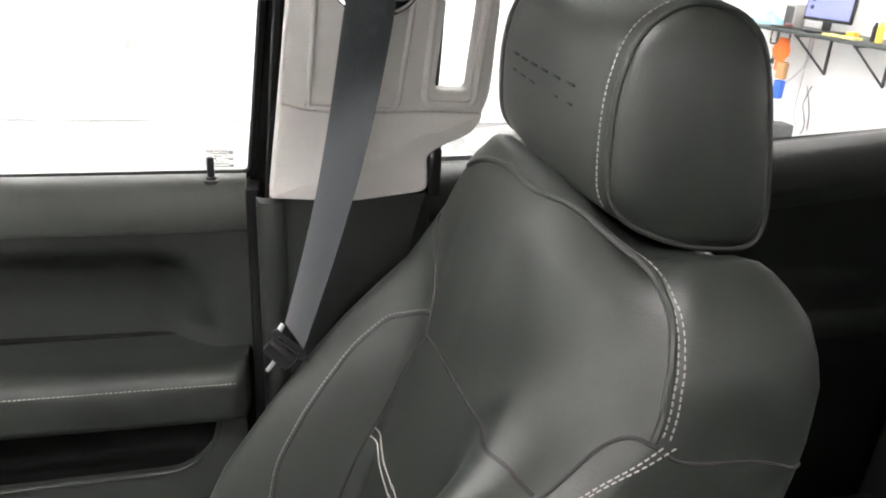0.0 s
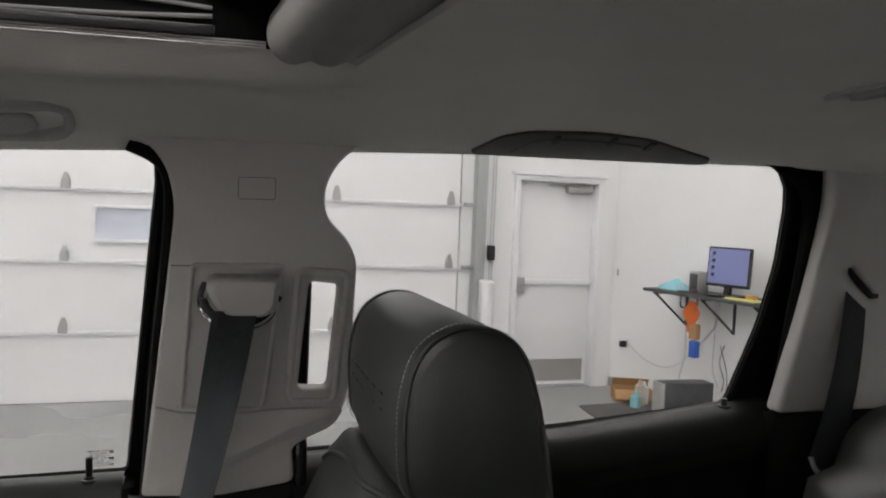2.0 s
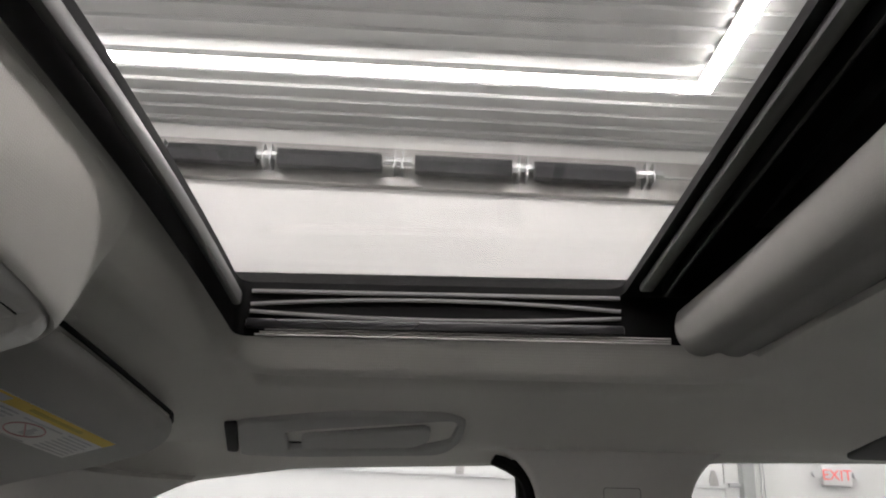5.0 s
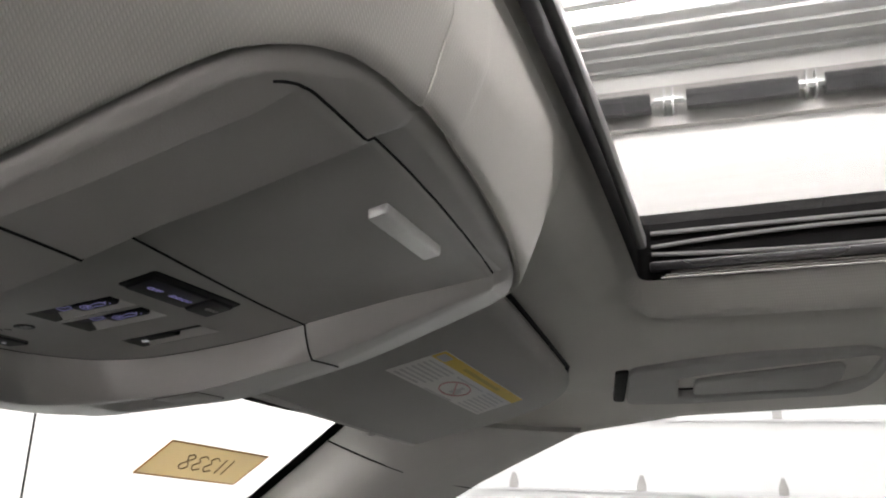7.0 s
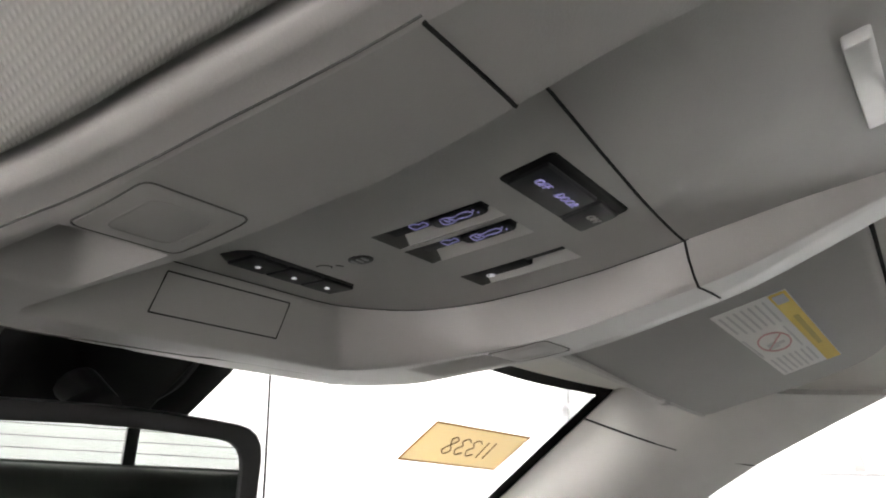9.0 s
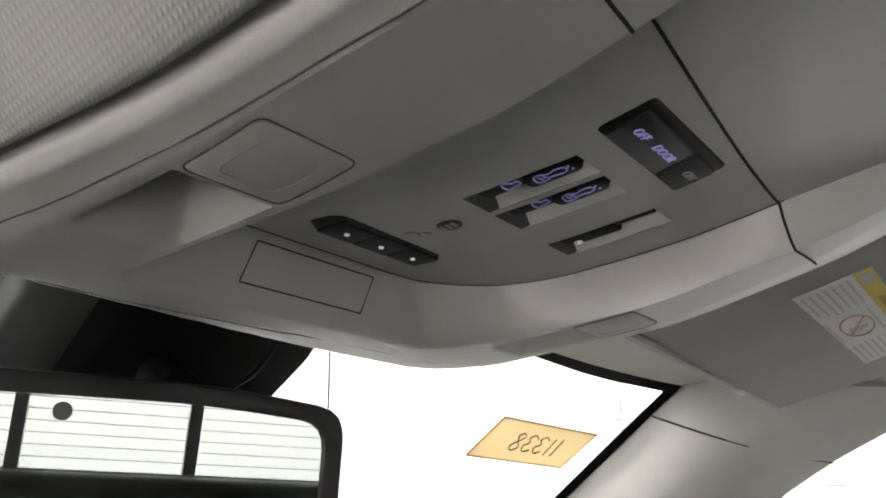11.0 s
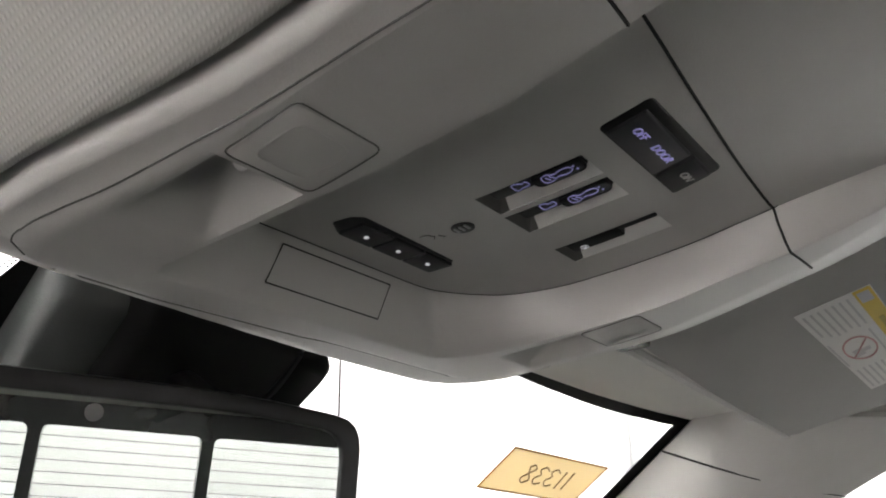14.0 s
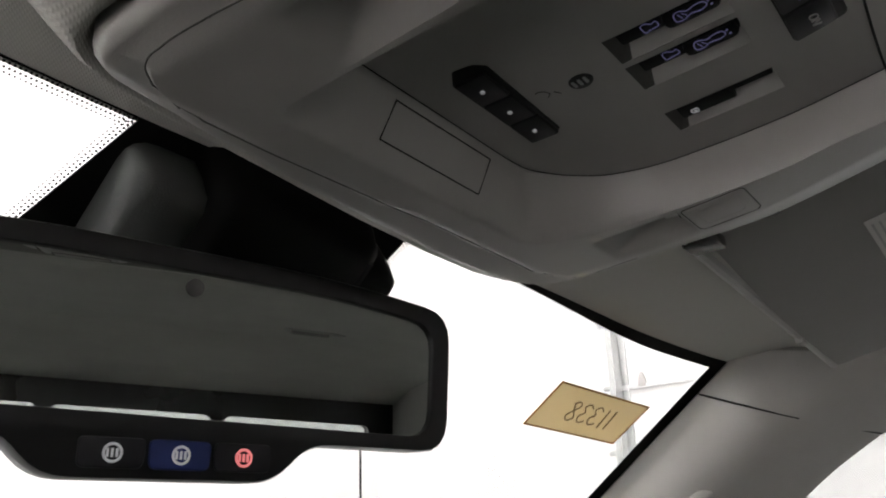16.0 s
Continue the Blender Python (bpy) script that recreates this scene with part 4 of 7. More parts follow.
def front_door():
    t = thing("door_front", (0.0, 1.0, 0.75), "black padded front door panel with a stitched armrest", "door", kind="structure")
    xs = [-0.70 + 0.0287 * i for i in range(31)]
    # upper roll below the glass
    part("belt_roll", thicken(door_sheet(xs, [(0.772, 1.448), (0.762, 1.452), (0.745, 1.448), (0.735, 1.435), (0.731, 1.415), (0.732, 1.398), (0.737, 1.390), (0.746, 1.386)], 0.004), (0, 0.012, 0)), ROLL_TOPLIT, t, "soft dark upper door roll")
    # middle panel with a deep bowl that ends in a rounded wall beside the pillar
    rows = []
    zs = [1.392 - 0.0038 * k for k in range(41)]
    ends = [(1.240, 0.128), (1.267, 0.136), (1.305, 0.130), (1.335, 0.122), (1.358, 0.112), (1.375, 0.095)]
    for x in [-0.70 + 0.02 * i for i in range(35)] + [-0.015 + 0.0065 * i for i in range(30)]:
        row = []
        for z in zs:
            deep = 0.046 * soft(1.378 - z, 0.0, 0.050) * soft(lerp_list(z, ends) - x, 0.0, 0.085)
            row.append(Vector((x, MID + 0.735 + deep, z + 0.004 * (x + 0.7))))
        rows.append(row)
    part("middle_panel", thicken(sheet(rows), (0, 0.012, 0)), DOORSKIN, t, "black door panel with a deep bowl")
    # armrest: its top is the bowl's floor, its rear end is rounded
    arm = [(0.800, 1.243), (0.775, 1.2395), (0.745, 1.2385), (0.715, 1.240), (0.690, 1.2415), (0.675, 1.238), (0.666, 1.229), (0.663, 1.214), (0.664, 1.192), (0.671, 1.176), (0.690, 1.170), (0.74, 1.170)]
    prof = smooth_path([(0, a, b) for a, b in arm], 4)
    rows = []
    for x, k in [(-0.70 + 0.0278 * i, 0.0) for i in range(31)] + [(0.142, 0.02), (0.148, 0.08), (0.152, 0.20), (0.1545, 0.45), (0.155, 0.8)]:
        rows.append([Vector((x, MID + p.y + (0.735 - p.y) * (k if p.y < 0.735 else 0.0), p.z + 0.012 * (x + 0.7))) for p in prof])
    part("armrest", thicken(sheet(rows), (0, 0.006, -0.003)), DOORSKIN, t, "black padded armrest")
    bm = bmesh.new()
    stitches(bm, [Vector((x, MID + 0.6645, 1.2285 + 0.012 * (x + 0.7))) for x in [-0.70 + 0.0278 * i for i in range(31)] + [0.146]], 0.0040, 0.0024, 0.0007)
    part("stitching", bm, THREAD, t, "light grey stitching")
    # lower panel with a map pocket under the armrest
    pocket = round_poly([(-0.55, 1.082), (0.076, 1.106), (0.112, 1.140), (0.121, 1.186), (-0.55, 1.180)], [0.02, 0.03, 0.03, 0.006, 0.006])
    low = [(-0.72, 0.74), (0.152, 0.74), (0.150, 1.195), (-0.72, 1.190)]
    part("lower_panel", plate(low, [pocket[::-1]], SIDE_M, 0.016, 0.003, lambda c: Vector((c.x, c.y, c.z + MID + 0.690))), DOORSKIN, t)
    liner = smooth_path([(0, 0.745, 1.195), (0, 0.752, 1.16), (0, 0.748, 1.142), (0, 0.728, 1.135), (0, 0.716, 1.128), (0, 0.714, 1.116), (0, 0.722, 1.100), (0, 0.72, 1.07), (0, 0.69, 1.06)], 4)
    rows = [[Vector((x, MID + p.y - e, p.z + 0.03 * x)) for p in liner] for x, e in ((-0.60, 0), (-0.3, 0), (0.0, 0), (0.05, 0), (0.08, 0.004), (0.10, 0.012), (0.112, 0.022))]
    # near-black rubber puts the shade inside the pocket into its colour
    part("pocket", thicken(sheet(rows), (0, 0.006, 0)), RUBBER, t, "door pocket darkened for its inner shade")
    bm = bmesh.new()
    tube(bm, [Vector((x, MID + 0.690, z)) for x, z in pocket], 0.003, 6, True, up=(0, 1, 0))
    part("pocket_rim", bm, DOORSKIN, t)
    # end face beside the pillar
    part("door_edge", boxes(((0.160, MID + 0.728, 0.74), (0.176, MID + 0.79, 1.447)), bevel=0.004), RUBBER, t)
    # lock button
    bm = bmesh.new()
    for r, z0, z1 in ((0.0115, 1.4485, 1.4525), (0.0065, 1.452, 1.4555)):
        bmesh.ops.create_cone(bm, cap_ends=True, segments=20, radius1=r, radius2=r * 0.85, depth=z1 - z0, matrix=Matrix.Translation((0.123, MID + 0.752, (z0 + z1) / 2)))
    part("lock_ferrule", bm, BLACK, t, "black lock ferrule")
    bm = bmesh.new()
    bmesh.ops.create_cone(bm, cap_ends=True, segments=14, radius1=0.0038, radius2=0.0042, depth=0.022, matrix=Matrix.Translation((0.123, MID + 0.752, 1.466)))
    bmesh.ops.create_uvsphere(bm, u_segments=14, v_segments=6, radius=0.0042, matrix=Matrix.Translation((0.123, MID + 0.752, 1.477)) @ Matrix.Diagonal((1, 1, 0.5, 1)))
    part("lock_button", bm, BLACK, t, "black lock button")
    # maker's etch on the glass
    bm = bmesh.new()
    y = side_y(1.48) + 0.017
    rnd = random.Random(8)
    for r in range(7):
        x = 0.115
        while x < 0.140:
            w = rnd.choice((0.0012, 0.0022, 0.0034))
            if rnd.random() < 0.8:
                box(bm, (x, y, 1.457 + 0.0030 * r), (x + w, y + 0.0004, 1.4584 + 0.0030 * r))
            x += w + 0.0007
    for r in range(3):
        box(bm, (0.1415, y, 1.457 + 0.0075 * r), (0.1465, y + 0.0004, 1.4595 + 0.0083 * r))
    part("glass_etching", bm, ETCH, t, "small grey etched marks on the glass", smooth=False)
    return t


front_door()


def rear_door():
    t = thing("door_rear", (0.70, 1.0, 0.75), "black rear door panel under the window", "door", kind="structure")
    xs = [0.36 + 0.0225 * i for i in range(32)]
    rows = []
    for x in xs:
        h = lerp_list(x, [(0.36, 1.462), (0.734, 1.476), (1.0, 1.502), (1.1, 1.51)])
        row = []
        for p in smooth_path([(0, 0.762, 0.0), (0, 0.748, 0.004), (0, 0.726, -0.004), (0, 0.712, -0.022), (0, 0.708, -0.045), (0, 0.716, -0.062), (0, 0.722, -0.075)], 4):
            row.append(Vector((x, MID + p.y, h + p.z)))
        rows.append(row)
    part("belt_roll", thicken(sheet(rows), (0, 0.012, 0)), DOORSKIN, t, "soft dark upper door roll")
    part("lower_panel", thicken(door_sheet(xs, [(0.724, 1.43), (0.738, 1.40), (0.742, 1.33), (0.735, 1.29), (0.700, 1.275), (0.672, 1.268), (0.668, 1.24), (0.69, 1.20), (0.71, 1.10), (0.715, 0.75)], 0.02), (0, 0.012, 0)), DARKTRIM, t, "black rear door panel with an armrest ledge")
    bm = bmesh.new()
    for r, z0, z1 in ((0.010, 1.500, 1.504), (0.0045, 1.504, 1.514)):
        bmesh.ops.create_cone(bm, cap_ends=True, segments=18, radius1=r, radius2=r * 0.9, depth=z1 - z0, matrix=Matrix.Translation((0.985, MID + 0.742, (z0 + z1) / 2)))
    part("lock_button", bm, BLACK, t, "black lock button")
    return t


rear_door()

# ---------------------------------------------------------------- front passenger seat
SEAT_Y = 0.705


def seat_half(z):
    return lerp_list(z, [(0.95, 0.225), (1.15, 0.228), (1.30, 0.224), (1.42, 0.218), (1.48, 0.212), (1.515, 0.196), (1.54, 0.168), (1.56, 0.125)])


def seat_front(z):
    return lerp_list(z, [(0.95, 0.225), (1.15, 0.268), (1.30, 0.308), (1.38, 0.333), (1.46, 0.356), (1.52, 0.374), (1.55, 0.390), (1.57, 0.42)])


def seat_back(z):
    return lerp_list(z, [(0.95, 0.42), (1.15, 0.50), (1.30, 0.548), (1.38, 0.557), (1.46, 0.556), (1.50, 0.544), (1.53, 0.520), (1.55, 0.500), (1.57, 0.47)])


def seat_pt(a, z, lift=0.0):
    """A point on the back rest: a turns round it from the middle of its front (0) to either side (-1 inboard, 1 outboard, 2 the back)."""
    th = a * math.pi / 2
    hw = seat_half(z) + lift
    c, s = math.cos(th), math.sin(th)
    y = hw * math.copysign(abs(s) ** 0.46, s)
    d = math.copysign(abs(c) ** 0.40, c)
    n = abs(y) / hw
    xf, xb = seat_front(z), seat_back(z)
    xf += (0.045 if y < 0 else 0.012) * soft(z, 1.34, 1.46) * n ** 2.6
    xf -= lerp_list(z, [(0.95, 0.21), (1.145, 0.165), (1.235, 0.128), (1.33, 0.078), (1.40, 0.030), (1.46, 0.010), (1.5, 0.004), (1.53, 0.0)]) * soft(n, 0.44, 0.84) * (1 - 0.8 * soft(z, 1.37, 1.43) if y < 0 else 1.0)
    if z > 1.36:
        xf += 0.003 * math.exp(-((n - 0.25) / 0.32) ** 2) * soft(z, 1.36, 1.44) * (1 - soft(z, 1.49, 1.54))
    x = (xf + xb) / 2 - ((xb - xf) / 2 + lift) * d
    return Vector((x, SEAT_Y + y, z))


def seat_line(pts, n=8, lift=0.0):
    return [seat_pt(p.x, p.y, lift) for p in smooth_path([(a, z, 0) for a, z in pts], n)]


def front_seat():
    t = thing("front_seat", (0.30, SEAT_Y, 0.75), "black leather front passenger seat with light grey stitching", "car seat")
    zs = [0.95 + 0.02 * i for i in range(23)] + [1.40, 1.42, 1.44, 1.46, 1.48, 1.50, 1.51, 1.52, 1.53, 1.538, 1.546, 1.553, 1.558, 1.562]
    zs = sorted(set(round(z, 4) for z in zs))
    n = 40
    turns = sorted(set([-2 + (k / n) ** 2 for k in range(n)] + [-((1 - k / n) ** 2) for k in range(n)] + [(k / n) ** 2 for k in range(n + 1)] + [2 - ((1 - k / n) ** 2) for k in range(1, n)]))
    rows = []
    for i, z in enumerate(zs):
        row = [seat_pt(a, z) for a in turns]
        if z > 1.545:
            k = 1 - ((z - 1.545) / 0.0185) ** 2 * 0.35
            cx = (seat_front(z) + seat_back(z)) / 2
            row = [Vector((cx + (p.x - cx) * k, SEAT_Y + (p.y - SEAT_Y) * k, p.z)) for p in row]
        rows.append(row)
    # hollow under the head restraint
    for row in rows:
        for p in row:
            p.z -= 0.032 * soft(p.x, 0.402, 0.440) * (1 - soft(abs(p.y - SEAT_Y), 0.120, 0.175)) * soft(p.z, 1.46, 1.55)
    back = part("backrest", sheet(rows, closed_v=True, cap_u=True), LEATHER, t, flat_angle=75)
    # piping and double stitching round the shoulder panel
    inboard = [(0.33, 1.512), (0.20, 1.528), (0.05, 1.540), (-0.01, 1.544), (-0.17, 1.548), (-0.39, 1.540), (-0.575, 1.532), (-0.68, 1.520), (-0.735, 1.500), (-0.765, 1.468), (-0.81, 1.436)]
    bm = bmesh.new()
    tube(bm, seat_line(inboard, 8, 0.0004), 0.0030, 8)
    part("piping", bm, LEATHER, back, "raised leather seam")
    for off in (0.030, 0.064):
        bm = bmesh.new()
        line = []
        for p in smooth_path([(a, z, 0) for a, z in inboard], 10):
            if p.x > -0.45:
                continue
            w = soft(-p.x, -0.05, 0.35)
            line.append(seat_pt(p.x - off * (0.35 + 0.65 * w), p.y + off * 0.11 * (1 - w), 0.0010))
        stitches(bm, line, 0.0044, 0.0024, 0.0008)
        part("stitching", bm, THREAD, back, "light grey double stitching")

    def seam(path, r=0.0017):
        bm = bmesh.new()
        tube(bm, seat_line(path, 8, 0.0002), r, 6)
        part("seam", bm, GROOVE, back)
    seam([(0.36, 1.455), (0.28, 1.440), (0.19, 1.424), (0.13, 1.404), (0.08, 1.384), (0.060, 1.364)])
    seam([(0.058, 1.364), (0.025, 1.369), (0.004, 1.3735), (0.0, 1.3755), (-0.004, 1.377), (-0.042, 1.380), (-0.121, 1.384), (-0.25, 1.390), (-0.389, 1.396), (-0.596, 1.393)])
    seam([(0.060, 1.364), (0.085, 1.330), (0.115, 1.292), (0.150, 1.212), (0.158, 1.144), (0.16, 1.05)])
    arc = [(0.080, 1.384), (0.125, 1.376), (0.18, 1.365), (0.23, 1.354), (0.258, 1.332), (0.272, 1.312), (0.282, 1.264), (0.282, 1.214), (0.278, 1.176), (0.262, 1.136), (0.25, 1.08)]
    bm = bmesh.new()
    stitches(bm, seat_line(arc, 12, 0.0012), 0.0044, 0.0024, 0.0009)
    part("stitching", bm, THREAD, back, "light grey stitched bolster line")
    seam([(a - 0.006, z - 0.003) for a, z in arc], 0.0012)
    bolster = [(-0.84, 1.433), (-0.72, 1.437), (-0.64, 1.432), (-0.60, 1.420), (-0.61, 1.404), (-0.63, 1.392), (-0.66, 1.37)]
    seam(bolster, 0.0016)
    bm = bmesh.new()
    for d in (0.0, 0.05):
        stitches(bm, seat_line([(-0.86 - d, 1.434), (-0.82 - d * 0.8, 1.424), (-0.76 - d * 0.5, 1.408), (-0.74 - d * 0.4, 1.390), (-0.73 - d * 0.4, 1.36), (-0.73 - d * 0.4, 1.30)], 10, 0.0012), 0.0046, 0.0024, 0.0009)
    part("stitching", bm, THREAD, back, "light grey double stitching")
    seam([(-0.88, 1.430), (-0.95, 1.424), (-1.05, 1.417), (-1.19, 1.408), (-1.35, 1.402)], 0.0013)
    bm = bmesh.new()
    for da in (0.0, -0.011):
        tube(bm, seat_line([(0.141, 1.238 + da), (0.085, 1.233 + da), (0.037, 1.231 + da), (0.004, 1.235 + da), (0.0, 1.239 + da), (-0.03, 1.243 + da)], 10, 0.0008), 0.0008, 5)
    part("insert_piping", bm, THREAD, back, "light grey insert piping")

    # head restraint
    side = smooth_path([(0.404, 0, 1.585), (0.404, 0, 1.635), (0.416, 0, 1.673), (0.444, 0, 1.692), (0.474, 0, 1.690), (0.499, 0, 1.673), (0.514, 0, 1.635), (0.526, 0, 1.575), (0.529, 0, 1.540), (0.516, 0, 1.524), (0.470, 0, 1.527), (0.428, 0, 1.543), (0.410, 0, 1.560)], 5, True)
    cx, cz = 0.466, 1.608
    rows = []
    for y, s in ((0.574, 0.30), (0.5765, 0.62), (0.580, 0.84), (0.585, 0.945), (0.592, 0.985), (0.604, 1.0), (0.66, 1.008), (0.705, 1.01), (0.77, 1.008), (0.828, 1.0), (0.840, 0.985), (0.847, 0.945), (0.852, 0.84), (0.8555, 0.62), (0.858, 0.30)):
        rows.append([Vector((cx + (p.x - cx) * s - (0.006 * (1 - ((y - SEAT_Y) / 0.13) ** 2) if p.x < cx else 0), y, cz + (p.z - cz) * s)) for p in side])
    hr = part("head_restraint", sheet(rows, closed_v=True, cap_u=True), LEATHER, t, "black leather head restraint", flat_angle=80)
    for y, sgn in ((0.5865, -1), (0.8455, 1)):
        bm = bmesh.new()
        tube(bm, [Vector((cx + (p.x - cx) * 0.975, y, cz + (p.z - cz) * 0.975)) for p in side], 0.0024, 8, True, up=(0, 1, 0))
        part("piping", bm, LEATHER, hr, "black corded edge")
        bm = bmesh.new()
        stitches(bm, [Vector((cx + (p.x - cx) * 1.006 - (0.003 if p.x < cx else 0), y - sgn * 0.0065, cz + (p.z - cz) * 1.006)) for p in smooth_path(side[-6:] + side[:24], 3)], 0.0036, 0.0018, 0.0007)
        part("stitching", bm, THREAD, hr, "light grey stitching")
    # pressed maker's mark, as plain bars
    bm = bmesh.new()
    for i in range(6):
        y = 0.642 + 0.0270 * i
        x = 0.4033 - 0.006 * (1 - ((y + 0.006 - SEAT_Y) / 0.13) ** 2) - 0.0009
        for z in (1.614, 1.6275):
            box(bm, (x, y, z), (x + 0.002, y + 0.017, z + 0.0020), 0.0005)
    part("pressed_mark", bm, DARKTRIM, hr, "pressed mark in the leather")
    for y in (0.655, 0.755):
        bm = bmesh.new()
        tube(bm, [(0.470, y, 1.50), (0.474, y, 1.56)], 0.006, 10)
        part("post", bm, BLACK, t, "black head restraint post")
    # cushion
    bm = bmesh.new()
    box(bm, (-0.28, SEAT_Y - 0.24, 0.78), (0.30, SEAT_Y + 0.24, 1.00), 0.05, 4)
    part("cushion", bm, LEATHER, t)
    return t


front_seat()


def rear_seat():
    t = thing("rear_bench", (1.2, MID, 0.75), "black leather rear bench seat with stitched seams", "bench seat")
    rows = []
    prof = smooth_path([(1.00, 0, 0.95), (1.02, 0, 1.15), (1.045, 0, 1.30), (1.07, 0, 1.42), (1.10, 0, 1.50), (1.15, 0, 1.535), (1.21, 0, 1.53), (1.24, 0, 1.48), (1.26, 0, 0.95)], 5)
    ys = [-1, -0.985, -0.95, -0.88, -0.78, -0.6, -0.35, 0, 0.35, 0.6, 0.78, 0.88, 0.95, 0.985, 1]
    for u in ys:
        e = abs(u)
        k = math.sqrt(max(0.0, 1 - max(0, (e - 0.86) / 0.14) ** 2))
        bol = 0.05 * soft(e, 0.55, 0.82)
        rows.append([Vector((1.16 + (p.x - 1.16 - (bol if p.x < 1.12 and p.z < 1.45 else 0)) * (0.45 + 0.55 * k), MID + 0.665 * u, 1.22 + (p.z - 1.22) * (0.80 + 0.20 * k))) for p in prof])
    b = part("backrest", sheet(rows, closed_v=True, cap_u=True), LEATHER, t, flat_angle=75)
    bm = bmesh.new()
    line = smooth_path([(1.075, 0.775, 1.345), (1.040, 0.800, 1.338), (1.018, 0.835, 1.30), (1.005, 0.850, 1.24), (0.99, 0.852, 1.10)], 10)
    stitches(bm, line, 0.0045, 0.0025, 0.0010)
    part("stitching", bm, THREAD, b, "light grey stitching")
    bm = bmesh.new()
    box(bm, (0.55, MID - 0.62, 0.80), (1.08, MID + 0.62, 1.05), 0.05, 4)
    part("cushion", bm, LEATHER, t)
    return t


rear_seat()

# ---------------------------------------------------------------- overhead console
FLOOR = [(-0.36, 1.8005), (-0.33, 1.8005), (-0.30, 1.7998), (-0.27, 1.8015), (-0.25, 1.8042), (-0.223, 1.8088), (-0.195, 1.8146), (-0.15, 1.827), (-0.10, 1.839), (-0.06, 1.850)]
# plan of the switch recess, as half widths from the centre line: mouth and floor on both sides
PASS_MOUTH = [(-0.345, 0.046), (-0.340, 0.058), (-0.334, 0.068), (-0.325, 0.0735), (-0.313, 0.0775), (-0.29, 0.0805), (-0.253, 0.0830), (-0.212, 0.089), (-0.19, 0.0945), (-0.163, 0.101), (-0.139, 0.105), (-0.112, 0.112), (-0.09, 0.118)]
PASS_FLOOR = [(-0.325, 0.042), (-0.317, 0.051), (-0.309, 0.0605), (-0.301, 0.0675), (-0.29, 0.0730), (-0.279, 0.0765), (-0.253, 0.0805), (-0.23, 0.0850), (-0.19, 0.0880), (-0.163, 0.094), (-0.139, 0.099), (-0.112, 0.106), (-0.09, 0.112)]
DRIVER_MOUTH = [(-0.345, 0.069), (-0.340, 0.0770), (-0.334, 0.0815), (-0.31, 0.0810), (-0.28, 0.0795), (-0.25, 0.0775), (-0.23, 0.0745), (-0.21, 0.0700), (-0.177, 0.0685), (-0.155, 0.0650), (-0.137, 0.0590), (-0.10, 0.0500), (-0.08, 0.046)]
SEAM_FRONT = [(-0.3535, 0.095), (-0.350, 0.108), (-0.343, 0.118), (-0.332, 0.1205)]
SEAM_LO = [(-0.3570, 0.088), (-0.3555, 0.102), (-0.3515, 0.1135), (-0.3455, 0.1200), (-0.336, 0.1222), (-0.32, 0.1215), (-0.30, 0.1190), (-0.26, 0.1165), (-0.228, 0.1130), (-0.176, 0.105), (-0.15, 0.098), (-0.123, 0.092), (-0.107, 0.088)]
SEAM_HI = SEAM_FRONT + [(-0.26, 0.117), (-0.19, 0.120), (-0.14, 0.121), (-0.107, 0.121)]
SEAM_REAR = [(-0.093, -0.0990), (-0.090, -0.0965), (-0.085, -0.0942), (-0.075, -0.0932), (-0.03, -0.0930), (0.0, -0.0935), (0.043, -0.0958), (0.085, -0.0990), (0.108, -0.1013), (0.116, -0.1035), (0.120, -0.1075)]
RIM_REAR = [(-0.105, -0.108), (-0.0985, -0.096), (-0.091, -0.089), (-0.081, -0.084), (-0.066, -0.081), (-0.03, -0.0790), (0.010, -0.081), (0.045, -0.084), (0.090, -0.089), (0.122, -0.0945), (0.135, -0.099), (0.142, -0.112)]
FRONT_EDGE = [(-0.1320, -0.352), (-0.1285, -0.357), (-0.1215, -0.361), (-0.108, -0.364), (-0.090, -0.366), (-0.065, -0.368), (-0.04, -0.3705), (0.0, -0.3745), (0.05, -0.377)]
CUPS = [(-0.307, -0.2672, -0.1110, -0.0825), (-0.3175, -0.2767, 0.1110, 0.0850)]    # front, rear, outer and inner edge of the lamp hollows


def crisp(x, a, b):
    u = min(1.0, max(0.0, (x - a) / (b - a)))
    return 0.75 * u + 0.25 * u * u * (3 - 2 * u)


def eased(x, table, span=0.006):
    """A table's value, eased over its corners."""
    return sum(lerp_list(x + span * k / 3, table) * (4 - abs(k)) for k in range(-3, 4)) / 16


def recess(x):
    """Mouth and floor of the recess on the driver's side, floor and mouth on the passenger's, from the centre line."""
    dm, pf, pm = eased(x, DRIVER_MOUTH), eased(x, PASS_FLOOR), eased(x, PASS_MOUTH)
    return -dm, -dm + 0.010 * (1 - 0.5 * soft(x, -0.15, -0.10)), pf, max(pm, pf + 0.0025)


